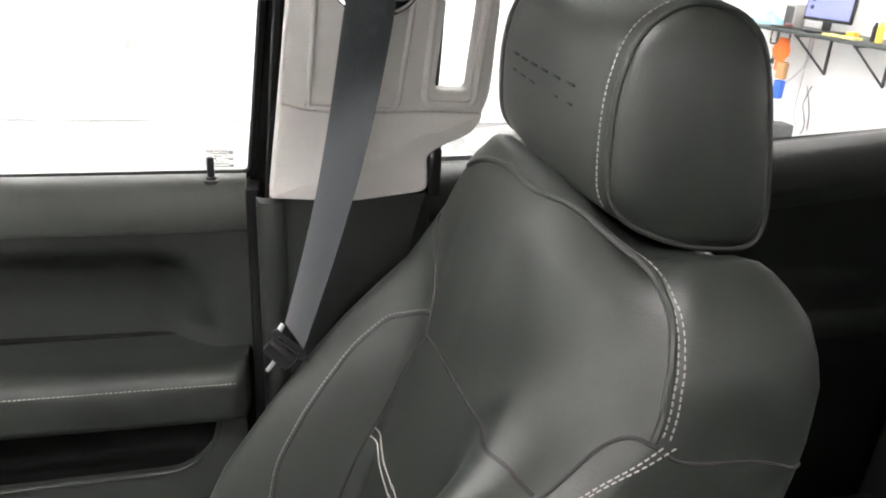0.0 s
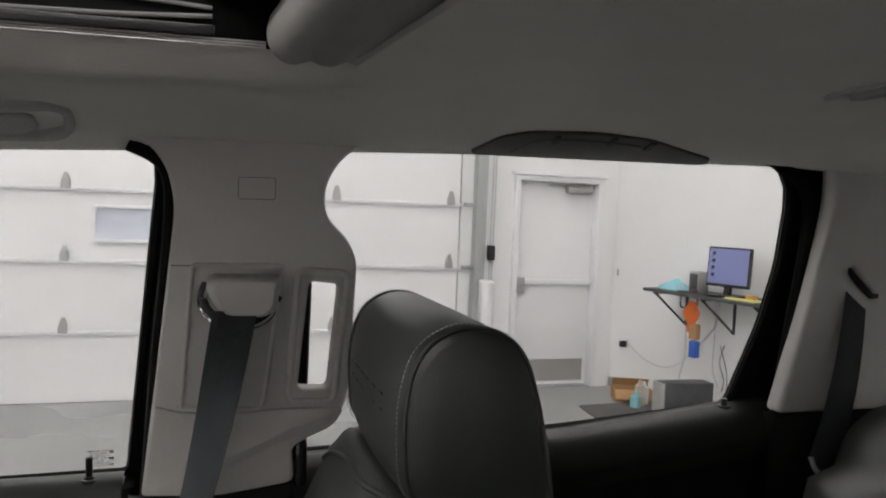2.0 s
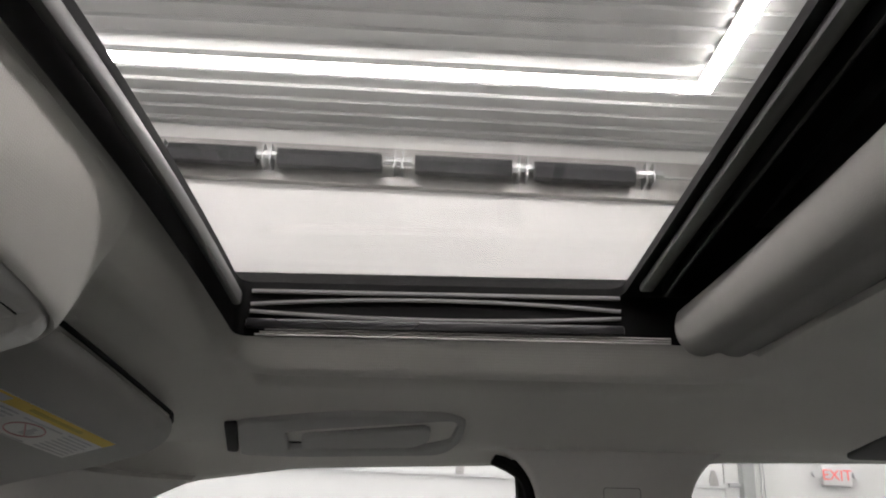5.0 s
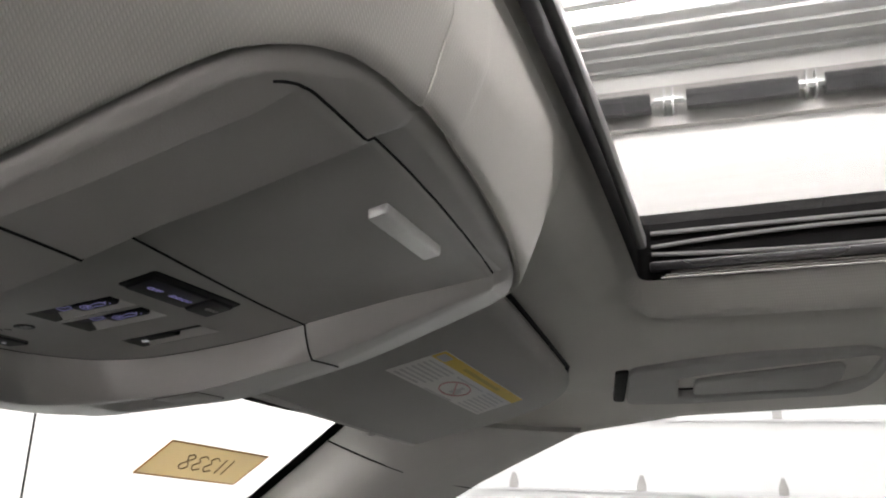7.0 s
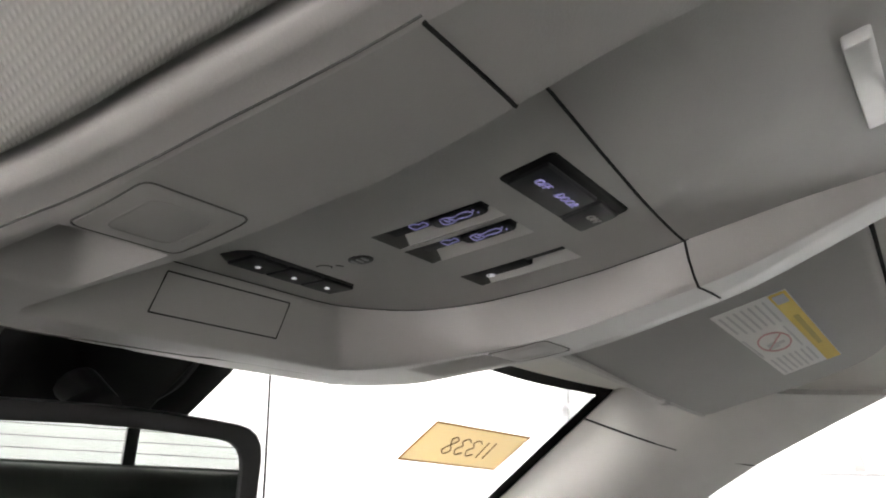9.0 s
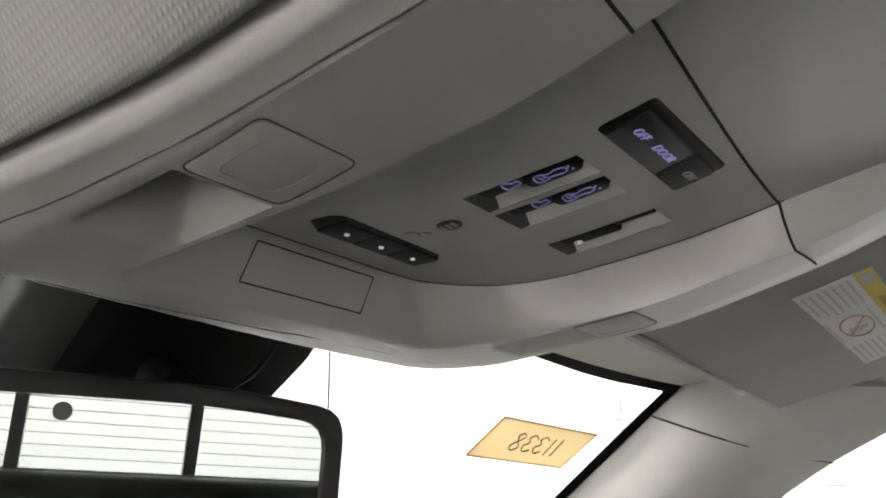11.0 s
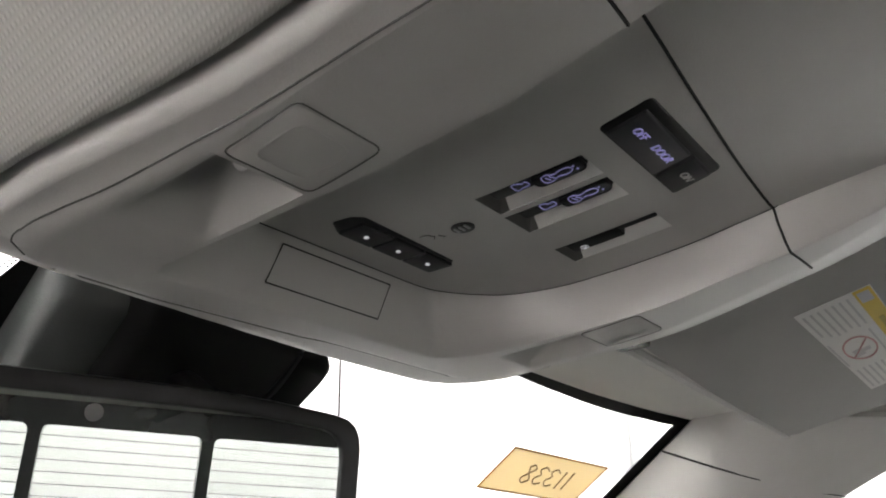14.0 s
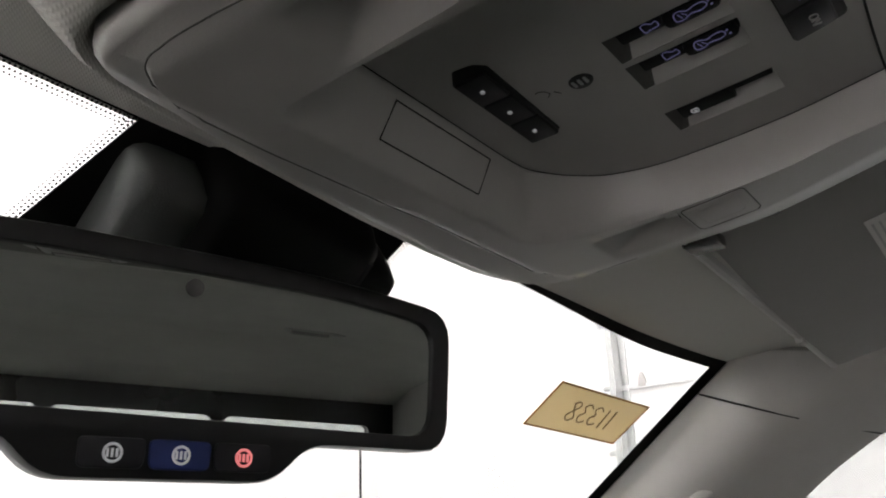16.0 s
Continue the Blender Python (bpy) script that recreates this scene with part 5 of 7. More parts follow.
def console_z(x, y):
    v = y - MID
    lip, low = lip_z(x), eased(x, FLOOR)
    dm, df, pf, pm = recess(x)
    m = min(1.0, max(0.0, (v - pf) / (pm - pf), (-0.3235 - x) / 0.0148))
    near = min(1.0, max(0.0, (df - v) / (df - dm)))
    z = low + (lip - low) * max(near, 1 - (1 - m) ** 1.45)
    # hopper-shaped hollows beside both reading lamps
    for x0, x1, outer, inner in CUPS:
        s = 1 if outer > 0 else -1
        h = min(0.46 * (x - x0), 1.05 * (outer - v) * s, 0.80 * (v - inner) * s, 0.6 * (x1 - x) + 0.0105)
        if h > 0 and x < x1:
            z += h * crisp(h, 0.0, 0.0006)
    # proud inner panel, and the rounded rim
    inside = min(lerp_list(x, SEAM_HI) - v, lerp_list(x, SEAM_LO) + v, x + (0.3565 if v < -0.04 else 0.3535 + 0.003 * soft(-v, -0.02, 0.04)), lerp_list(v, SEAM_REAR) - x)
    z -= 0.0016 * crisp(inside, -0.0007, 0.0009)
    edge = min(lerp_list(x, RIM_HI) - v, lerp_list(x, RIM_LO) + v, x - lerp_list(v, FRONT_EDGE), lerp_list(v, RIM_REAR) - x)
    return z + 0.0040 * max(0.0, 1 - edge / 0.0045) ** 2


def slant(x):
    """How far the switch slots shift sideways along their length."""
    return 0.15 * (x + 0.241) * soft(x, -0.276, -0.266) * (1 - soft(x, -0.216, -0.206))


# switch slots: front and rear end, then the near edge, the foot of the ramp and the far edge
SLOTS = [(-0.2590, -0.2218, -0.0118, -0.0040, 0.0040), (-0.2595, -0.2222, 0.0070, 0.0150, 0.0240), (-0.2608, -0.2216, 0.0443, 0.0515, 0.0608)]


def console():
    t = thing("overhead_console", (-0.22, MID, 1.85), "grey plastic overhead console with lamps and switches", "overhead console")
    xs = [-0.3770 + 0.0025 * k for k in range(119)] + [-0.0790, -0.0800] + [-0.1065 + 0.0007 * k for k in range(39)] + [-0.3440 + 0.0011 * k for k in range(28)]
    keys = sorted({x for c in CUPS for x in (c[0], c[1] - 0.0001, c[1] + 0.0001)} | {x for s in SLOTS for x in s[:2]})
    xs = sorted(set(round(x, 5) for x in xs if all(abs(x - k) > 0.0006 for k in keys)) | set(keys))
    fixed = sorted({v for s in SLOTS for v in (s[2], s[4])} | {-0.055 + 0.0065 * k for k in range(7)} | {0.030, 0.0335, 0.037, 0.0405, 0.068})

    def columns(x):
        dm, df, pf, pm = recess(x)
        lo, hi, sl, sh = lerp_list(x, RIM_LO), lerp_list(x, RIM_HI), lerp_list(x, SEAM_LO), lerp_list(x, SEAM_HI)
        out = [(-lo + 0.0045 * k / 5) for k in range(6)] + [-sl - 0.0009, -sl + 0.0013]
        out += [-0.1125 + (0.030 * k / 14) for k in range(15)] + [dm - 0.002]
        out += [dm + (df - dm) * k / 7 for k in range(8)]
        k = min(1.0, (pf - 0.003 - 0.028) / 0.040)
        out += [(v if v < 0.028 else 0.028 + (v - 0.028) * k) + slant(x) for v in fixed]
        out += [pf + (pm - pf) * j / 7 for j in range(8)]
        out += [pm + 0.0012] + [max(pm + 0.0014, 0.085) + (0.1125 - max(pm + 0.0014, 0.085)) * j / 13 for j in range(14)]
        out += [sh - 0.0013, sh + 0.0009] + [hi - 0.0045 + 0.0045 * j / 5 for j in range(6)]
        # keep the columns in order and inside the rim
        for j in range(1, len(out)):
            out[j] = max(out[j], out[j - 1] + 0.00008)
        out[-1] = hi
        for j in range(len(out) - 2, -1, -1):
            out[j] = min(out[j], out[j + 1] - 0.00008)
        if out[0] < -lo:
            out = [-lo + (hi + lo) * (v - out[0]) / (hi - out[0]) for v in out]
        return out

    bm = bmesh.new()
    grid, cols = [], []
    for x in xs:
        cols.append(columns(x))
        row = [Vector((x, MID + v, console_z(x, MID + v))) for v in cols[-1]]
        row = [row[0] + Vector((0, 0, 0.04))] + row + [row[-1] + Vector((0, 0, 0.04))]
        grid.append([bm.verts.new(p) for p in row])
    for ends in (0, -1):
        grid.insert(0 if ends == 0 else len(grid), [bm.verts.new(v.co + Vector((-0.0005 if ends == 0 else 0.0005, 0, 0.04))) for v in grid[ends]])
    for i in range(len(grid) - 1):
        for j in range(len(grid[0]) - 1):
            if 0 < i < len(grid) - 2:
                x = (xs[i - 1] + xs[i]) / 2
                v = sum(p.co.y for p in (grid[i][j], grid[i][j + 1], grid[i + 1][j], grid[i + 1][j + 1])) / 4 - MID - slant(x)
                if any(s[0] < x < s[1] and s[2] - 1e-5 < v < s[4] + 1e-5 for s in SLOTS):
                    continue
            bm.faces.new((grid[i][j], grid[i][j + 1], grid[i + 1][j + 1], grid[i + 1][j]))
    body = part("body", bm, CONSOLE, t, flat_angle=38)

    def on(x, y, lift=0.0):
        return Vector((x, y, console_z(x, y) - lift))

    def groove(path, r=0.0011, name="seam", mat=GROOVE, closed=False, lift=0.0003):
        bm = bmesh.new()
        tube(bm, [on(p.x, p.y, lift) for p in smooth_path([(x, y, 0) for x, y in path], 10, closed)], r, 5, closed)
        return part(name, bm, mat, body)

    def patch(x0, x1, y0, y1, r, lift, depth, mat, name, parent, label="", bevel=0.0008, bend=slant):
        """A rounded tile that lies on the console's skin."""
        cx, cy = (x0 + x1) / 2, (y0 + y1) / 2
        pts = round_poly([(x0 - cx, y0 - cy), (x1 - cx, y0 - cy), (x1 - cx, y1 - cy), (x0 - cx, y1 - cy)], r)

        def laid(c):
            x, y = cx + c.x, cy + c.y + bend(cx + c.x)
            return Vector((x, y, console_z(x, y) - lift + c.z))
        return part(name, plate(pts, [], Matrix(), depth, bevel, laid), mat, parent, label)
    straight = lambda x: 0.0

    # gap of the glasses holder's lid, and the outline of the inner panel
    lid = [(-0.1762, -0.1040), (-0.1768, -0.085), (-0.1775, -0.0695), (-0.1785, -0.064), (-0.180, -0.058), (-0.182, -0.035), (-0.185, 0.0), (-0.188, 0.04), (-0.1895, 0.07), (-0.1898, 0.087), (-0.189, 0.0915), (-0.188, 0.0955), (-0.187, 0.108), (-0.1865, 0.119)]
    groove([(x, MID + v) for x, v in lid], 0.00055, lift=0.0002)
    for table, s in ((SEAM_LO, -1), (SEAM_HI, 1)):
        xs2 = (-0.3565, -0.3550, -0.3515, -0.3455, -0.336, -0.32, -0.30, -0.28, -0.26, -0.228, -0.20, -0.176) if s < 0 else (-0.3535, -0.350, -0.343, -0.332, -0.31)
        groove([(-0.3535, MID), (-0.3550 if s < 0 else -0.3535, MID + s * 0.05)] + [(x, MID + s * lerp_list(x, table)) for x in xs2], 0.00028, "seam", SEAM, lift=0.0004)
    groove([(lerp_list(v, SEAM_REAR) + 0.0004, MID + v) for v in (-0.0925, -0.090, -0.085, -0.075, -0.05, -0.03, -0.01, 0.01, 0.03, 0.05, 0.07, 0.09, 0.108)], 0.0005, "seam", GROOVE)
    # metal pull on the lid
    patch(-0.1150, -0.1070, 0.2545, 0.3105, 0.0015, 0.0040, 0.006, SATIN, "lid_pull", body, "satin silver lid pull", 0.0012, lambda x: 0.0)
    # reading lamps
    for (cx0, cx1, outer, inner), lx0, lx1 in zip(CUPS, (-0.2650, -0.2750), (-0.2400, -0.2490)):
        s = 1 if outer > 0 else -1
        y0, y1 = sorted((MID + outer * 0.995, MID + inner))
        lens = patch(lx0, lx1, y0, y1, 0.003, 0.0005, 0.002, LENS, "lamp_lens", body, "pale reading lamp lens", 0.0005, straight)
        rim = round_poly([(lx0 + 0.004, y0 + 0.005), (lx1 - 0.004, y0 + 0.005), (lx1 - 0.004, y1 - 0.005), (lx0 + 0.004, y1 - 0.005)], 0.004)
        bm = bmesh.new()
        tube(bm, [on(x, y, 0.0005) for x, y in dense(rim, 0.004)], 0.0005, 6, True, flat=0.3)
        part("lens_bead", bm, LENS, lens, "raised bead of the lens")
        bm = bmesh.new()
        tube(bm, [on(x, y, 0.0001) for x, y in dense(round_poly([(lx0 - 0.0004, y0 - 0.0004), (lx1 + 0.0004, y0 - 0.0004), (lx1 + 0.0004, y1 + 0.0004), (lx0 - 0.0004, y1 + 0.0004)], 0.003), 0.004)], 0.00026, 5, True)
        part("lens_gap", bm, SEAM, body)
        # bulb in its round seat, standing out of the hollow's rear wall
        yc = MID + (outer + inner) / 2
        zb = lip_z(cx1) + 0.0052
        bm = bmesh.new()
        tube(bm, [(cx1 - 0.0085, yc, zb), (cx1 - 0.0075, yc, zb), (cx1 - 0.004, yc, zb), (cx1 + 0.002, yc, zb + 0.0006)], 0.0026, 14)
        bmesh.ops.create_uvsphere(bm, u_segments=14, v_segments=8, radius=0.0026, matrix=Matrix.Translation((cx1 - 0.0085, yc, zb)) @ Matrix.Diagonal((0.8, 1, 1, 1)))
        part("lamp_bulb", bm, BULB, body, "small clear bulb")
        bm = bmesh.new()
        tube(bm, [(cx1 - 0.0035, yc, zb), (cx1 + 0.002, yc, zb + 0.0006)], 0.0038, 14)
        part("bulb_seat", bm, SEAM, body, "dark bulb seat")
    # blank cover on the front wall of the recess
    bm = bmesh.new()

    def on_wall(y, z):
        return on(min((-0.3383 + 0.0001 * k for k in range(148)), key=lambda x: abs(console_z(x, y) - z)), y, 0.0002)
    cover = [on_wall(0.2175, 1.7958), on_wall(0.2750, 1.7958), on_wall(0.2755, 1.7828), on_wall(0.2165, 1.7828)]
    for a, b in zip(cover, cover[1:] + cover[:1]):
        tube(bm, [a, a.lerp(b, 0.5), b], 0.0003, 5)
    part("blank_cover_seam", bm, GROOVE, body)
    # joint round the switch panel, where the floor meets the walls
    edge = [(-0.188, eased(-0.188, PASS_FLOOR) - 0.0007)] + [(x, eased(x, PASS_FLOOR) - 0.0007) for x in (-0.20, -0.22, -0.24, -0.26, -0.28, -0.29, -0.30, -0.308, -0.314)] + [(-0.3205, 0.043), (-0.3222, 0.034), (-0.3226, 0.025), (-0.3226, 0.0), (-0.3226, -0.03), (-0.3226, -0.062)]
    groove([(x, MID + v) for x, v in edge], 0.00028, lift=0.0001)

    # bank of three lamp buttons with a slanted front end
    bank_pts = [(-0.3030, 0.2195), (-0.2955, 0.2205), (-0.2920, 0.2245), (-0.2935, 0.2765), (-0.3075, 0.2785), (-0.3080, 0.2270)]
    bx, by = -0.301, 0.25
    bank = part("button_bank", plate([(x - bx, y - by) for x, y in round_poly(bank_pts, 0.0012)], [], Matrix(), 0.003, 0.0005, lambda c: Vector((bx + c.x, by + c.y, console_z(bx + c.x, by + c.y) - 0.0003 + c.z))), BLACK, body, "black bank of three lamp buttons")
    for i in range(3):
        y0 = 0.2262 + 0.0173 * i
        bt = patch(-0.3068, -0.2948, y0, y0 + 0.0166, 0.0010, 0.0014, 0.003, BUTTON, "button", bank, "", 0.0005, straight)
        patch(-0.3016, -0.3001, y0 + 0.0075, y0 + 0.0092, 0.0006, 0.0018, 0.001, ICON_WHITE, "lit_dot", bt, "lit white dot", 0.0, straight)
    # microphone behind a small oval grille
    bm = plate([(0.0042 * math.cos(a) - 0.0012 * math.sin(a), 0.0042 * math.sin(a) + 0.0012 * math.cos(a)) for a in [2 * math.pi * k / 20 for k in range(20)]], [], Matrix(), 0.002, 0.0003, lambda c: Vector((-0.2735 + c.x, 0.2548 + c.y, console_z(-0.2735 + c.x, 0.2548 + c.y) - 0.0003 + c.z)))
    mic = part("microphone", bm, BLACK, body, "small dark microphone grille")
    for k in range(3):
        patch(-0.2765 + 0.0022 * k, -0.2754 + 0.0022 * k, 0.2528, 0.2565, 0.0004, 0.0006, 0.0006, ZINC, "grille_bar", mic, "", 0.0, straight)
    bm = bmesh.new()
    tube(bm, [on(x, y, 0.0001) for x, y in ((-0.2890, 0.2500), (-0.2875, 0.2500), (-0.2860, 0.2510), (-0.2850, 0.2535), (-0.2865, 0.2550))], 0.00025, 4)
    tube(bm, [on(x, y, 0.0001) for x, y in ((-0.2835, 0.2535), (-0.2820, 0.2560))], 0.00025, 4)
    part("pressed_mark", bm, SEAM, body)

    # sunk slots: two rockers for the roof and one for the blind
    for x0, x1, v0, vm, v1 in SLOTS:
        def deep(x, v, d):
            return on(x, MID + v + slant(x)) + Vector((0, 0, d))
        corners = [deep(x0, v0, 0), deep(x1, v0, 0), deep(x1, v1, 0), deep(x0, v1, 0), deep(x0 + 0.006, v0 + 0.0003, 0.0042), deep(x1 - 0.0006, v0 + 0.0003, 0.0042), deep(x1 - 0.0006, vm, 0.0034), deep(x0 + 0.006, vm, 0.0034), deep(x0 + 0.0035, v1, 0.0003)]
        bm = bmesh.new()
        vs = [bm.verts.new(p) for p in corners]
        for q in ((4, 5, 6, 7), (7, 6, 2, 8), (1, 2, 6, 5), (8, 2, 3)):
            bm.faces.new([vs[k] for k in q])
        front = bmesh.new()
        vs = [front.verts.new(p) for p in corners]
        for q in ((0, 1, 5, 4), (0, 4, 7, 8, 3)):
            front.faces.new([vs[k] for k in q])
        # pale ramp and dark front end carry the slot's light and shade
        well = part("switch_well", bm, WELL_LIT, body, "sunk switch slot, paled for the light on its ramp", smooth=False)
        part("slot_end", front, SEAM, well, "shaded end of the slot", smooth=False)
        blind = v0 > 0.04
        a, b = MID + v0 + 0.0004, MID + vm + (0.0022 if blind else -0.0002)
        leaf = patch(x0 + 0.004, x1 - (0.0150 if blind else 0.0008), a, b, 0.0012, -0.0001 if blind else -0.0006, 0.003, SWITCH, "rocker", well, "black rocker switch", 0.0006)
        if blind:
            patch(x1 - 0.0152, x1 - 0.0008, a, a + 0.0042, 0.0004, -0.0004, 0.002, SWITCH, "rocker_tail", leaf, "", 0.0003)
        yc = (a + b) / 2
        bm = bmesh.new()
        if blind:
            loops = [([(0.0088, -0.0014), (0.0108, -0.0012), (0.0108, 0.0010), (0.0086, 0.0008)], 0.0002, True), ([(0.0094, -0.0004), (0.0102, 0.0004)], 0.0002, False)]
        else:
            patch(x0 + 0.0185, x1 - 0.0012, a + 0.0002, b + 0.0010, 0.0030, 0.0008, 0.003, SWITCH, "rocker_pad", leaf, "glossy black rocker pad", 0.0007)
            loops = [([(0.0225, -0.0020), (0.0245, -0.0026), (0.0265, -0.0012), (0.0290, -0.0022), (0.0315, -0.0020), (0.0322, 0.0002), (0.0300, 0.0016), (0.0270, 0.0010), (0.0245, 0.0024), (0.0222, 0.0018)], 0.0004, True),
                     ([(0.0248, -0.0010), (0.0258, 0.0010)], 0.0004, False), ([(0.0235, -0.0012), (0.0242, 0.0012)], 0.0004, False),
                     ([(0.0120, -0.0020), (0.0138, -0.0024), (0.0152, -0.0010), (0.0166, -0.0016), (0.0168, 0.0012), (0.0140, 0.0016), (0.0122, 0.0020)], 0.0028, True)]
        for pts, sink, closed in loops:
            line = [on(x0 + dx, yc + dy + slant(x0 + dx)) + Vector((0, 0, -0.0010 if sink < 0.001 else 0.0005)) for dx, dy in pts]
            tube(bm, smooth_path(line, 3, closed) if closed else line, 0.00022, 4, closed)
        part("lit_icon", bm, ICON_WHITE if blind else ICON_BLUE, leaf, "lit outline mark")
        if not blind:
            for dx, dy in ((0.0330, -0.0012), (0.0334, 0.0012)):
                bm = bmesh.new()
                bmesh.ops.create_uvsphere(bm, u_segments=8, v_segments=5, radius=0.00045, matrix=Matrix.Translation(on(x0 + dx, yc + dy + slant(x0 + dx)) + Vector((0, 0, -0.0008))))
                part("lit_icon_dot", bm, ICON_BLUE, leaf)
    # sunk dome lamp switch with its three settings
    blk = patch(-0.2118, -0.1932, 0.2385, 0.2965, 0.0028, 0.0003, 0.004, SWITCH, "switch_block", body, "black dome lamp switch with lit words", 0.0008, straight)
    big = patch(-0.2108, -0.1970, 0.2425, 0.2772, 0.0010, 0.0012, 0.003, BUTTON, "button", blk, "", 0.0006, straight)
    small = patch(-0.2110, -0.1968, 0.2790, 0.2950, 0.0016, 0.0014, 0.003, BUTTON, "button", blk, "", 0.0006, straight)
    for word, y, parent, mat in (("OFF", 0.2505, big, ICON_BLUE), ("DOOR", 0.2668, big, ICON_BLUE), ("ON", 0.2870, small, INK)):
        m = Matrix.Translation(on(-0.2030, y, 0.0019 if parent is big else 0.0021)) @ Matrix(((0, 1, 0, 0), (1, 0, 0, 0), (0, 0, -1, 0), (0, 0, 0, 1)))
        lettering("switch_word", word, 0.0044, m, mat, parent)
    return t


overhead = console()
bpy.context.view_layer.update()
for ob in overhead.children_recursive:
    if ob.type == "MESH" and ob.name.split(".")[0] != "switch_word":
        back = ob.matrix_world.inverted()
        for v in ob.data.vertices:
            v.co = back @ rear_end(ob.matrix_world @ v.co)


# ---------------------------------------------------------------- sun visor
def visor_z(x, y):
    return 1.8372 + 0.372 * (x + 0.19) - 0.046 * (y - 0.545)


def visor():
    t = thing("sun_visor", (-0.22, 0.62, 1.84), "grey cloth passenger sun visor with a warning label", "sun visor")
    pts = round_poly([(-0.140, 0.430), (-0.142, 0.560), (-0.150, 0.790), (-0.178, 0.822), (-0.222, 0.812), (-0.262, 0.786), (-0.286, 0.770), (-0.304, 0.764), (-0.307, 0.640), (-0.298, 0.425)],
                     [0.02, 0.02, 0.025, 0.03, 0.02, 0.02, 0.01, 0.012, 0.03, 0.01])
    bm = plate(pts, [], Matrix(), 0.016, 0.005, lambda c: Vector((c.x, c.y, c.z + visor_z(c.x, c.y))))
    part("board", bm, weave("visor cloth", (0.385, 0.377, 0.357), 0.0016, 0.2, vary=0.03), t, flat_angle=60)
    bm = bmesh.new()
    tube(bm, [Vector((-0.3055, y, visor_z(-0.3055, y) + 0.004)) for y in [0.43 + 0.03 * i for i in range(12)]], 0.0035, 8)
    part("edge_bead", bm, TRIM, t, "light grey edge bead")
    # dark tube stands in for the shadow gap behind the visor's edge
    bm = bmesh.new()
    tube(bm, [Vector((x - 0.001, y, visor_z(x, y) + 0.0185)) for x, y in [(-0.1395, 0.432), (-0.140, 0.50), (-0.1412, 0.56), (-0.1455, 0.68), (-0.1495, 0.775), (-0.157, 0.800), (-0.172, 0.816), (-0.19, 0.819), (-0.222, 0.810), (-0.262, 0.785), (-0.286, 0.769), (-0.300, 0.763), (-0.3055, 0.750), (-0.306, 0.70), (-0.306, 0.64), (-0.303, 0.54), (-0.300, 0.46)]], 0.0022, 6)
    part("edge_welt", bm, RUBBER, t, "dark line for the shadow gap round the visor")
    bm = bmesh.new()
    tube(bm, [(-0.292, 0.405, visor_z(-0.29, 0.40) + 0.010), (-0.292, 0.445, visor_z(-0.29, 0.43) + 0.008)], 0.006, 10)
    box(bm, (-0.302, 0.400, visor_z(-0.29, 0.4) + 0.006), (-0.280, 0.416, visor_z(-0.29, 0.4) + 0.024), 0.003)
    part("clip", bm, TRIM, t, "grey visor clip")
    # solid black boxes stand in for the shade in the clip recesses
    for x0, x1 in ((-0.308, -0.289), (-0.278, -0.258)):
        z0 = visor_z((x0 + x1) / 2, 0.443)
        part("clip_slot", boxes(((x0, 0.433, z0 - 0.0030), (x1, 0.452, z0 + 0.006)), bevel=0.002), BLACK, t, "black clip slot")
    bm = bmesh.new()
    box(bm, (-0.309, 0.655, visor_z(-0.307, 0.66) - 0.001), (-0.303, 0.668, visor_z(-0.307, 0.66) + 0.008), 0.001)
    part("tab", bm, TRIM, t)

    def tile(x0, x1, y0, y1, lift, mat, name, parent, label=""):
        bm = plate([(x0, y0), (x1, y0), (x1, y1), (x0, y1)], [], Matrix(), 0.0003, 0.0, lambda c: Vector((c.x, c.y + 0.33 * (c.x + 0.19), visor_z(c.x, c.y + 0.33 * (c.x + 0.19)) - lift + c.z)))
        return part(name, bm, mat, parent, label, smooth=False)
    label = tile(-0.2315, -0.190, 0.5435, 0.7525, 0.0006, PAPER, "warning_label", t, "white and yellow warning label")
    tile(-0.200, -0.1903, 0.5440, 0.7520, 0.0010, YELLOW, "yellow_band", label, "yellow heading band")
    tile(-0.1985, -0.192, 0.548, 0.566, 0.0014, INK, "symbol_bar", label)
    tile(-0.1965, -0.1935, 0.60, 0.69, 0.0014, material("faded heading", (0.5, 0.38, 0.08), 0.7), "heading_bar", label)
    rnd = random.Random(4)
    for col in ((0.551, 0.606), (0.690, 0.747)):
        for r in range(7):
            x = -0.2035 - 0.0040 * r
            tile(x - 0.0013, x, col[0], col[1] - rnd.uniform(0, 0.012), 0.0010, INK, "text_bar", label)
    for x, a, b in ((-0.2045, 0.615, 0.68), (-0.2295, 0.615, 0.675)):
        tile(x - 0.0012, x, a, b, 0.0010, INK, "text_bar", label)
    bm = bmesh.new()
    ring = [(-0.2165 + 0.0092 * math.cos(a), 0.645 + 0.026 * math.sin(a)) for a in [2 * math.pi * i / 32 for i in range(32)]]
    ring = [(x, y + 0.33 * (x + 0.19)) for x, y in ring]
    tube(bm, [Vector((x, y, visor_z(x, y) - 0.001)) for x, y in ring], 0.0006, 5, True)
    tube(bm, [Vector((x, y, visor_z(x, y) - 0.001)) for x, y in ((-0.2095, 0.622), (-0.2235, 0.650))], 0.0006, 5)
    part("ban_ring", bm, REDINK, label, "red ban sign")
    bm = bmesh.new()
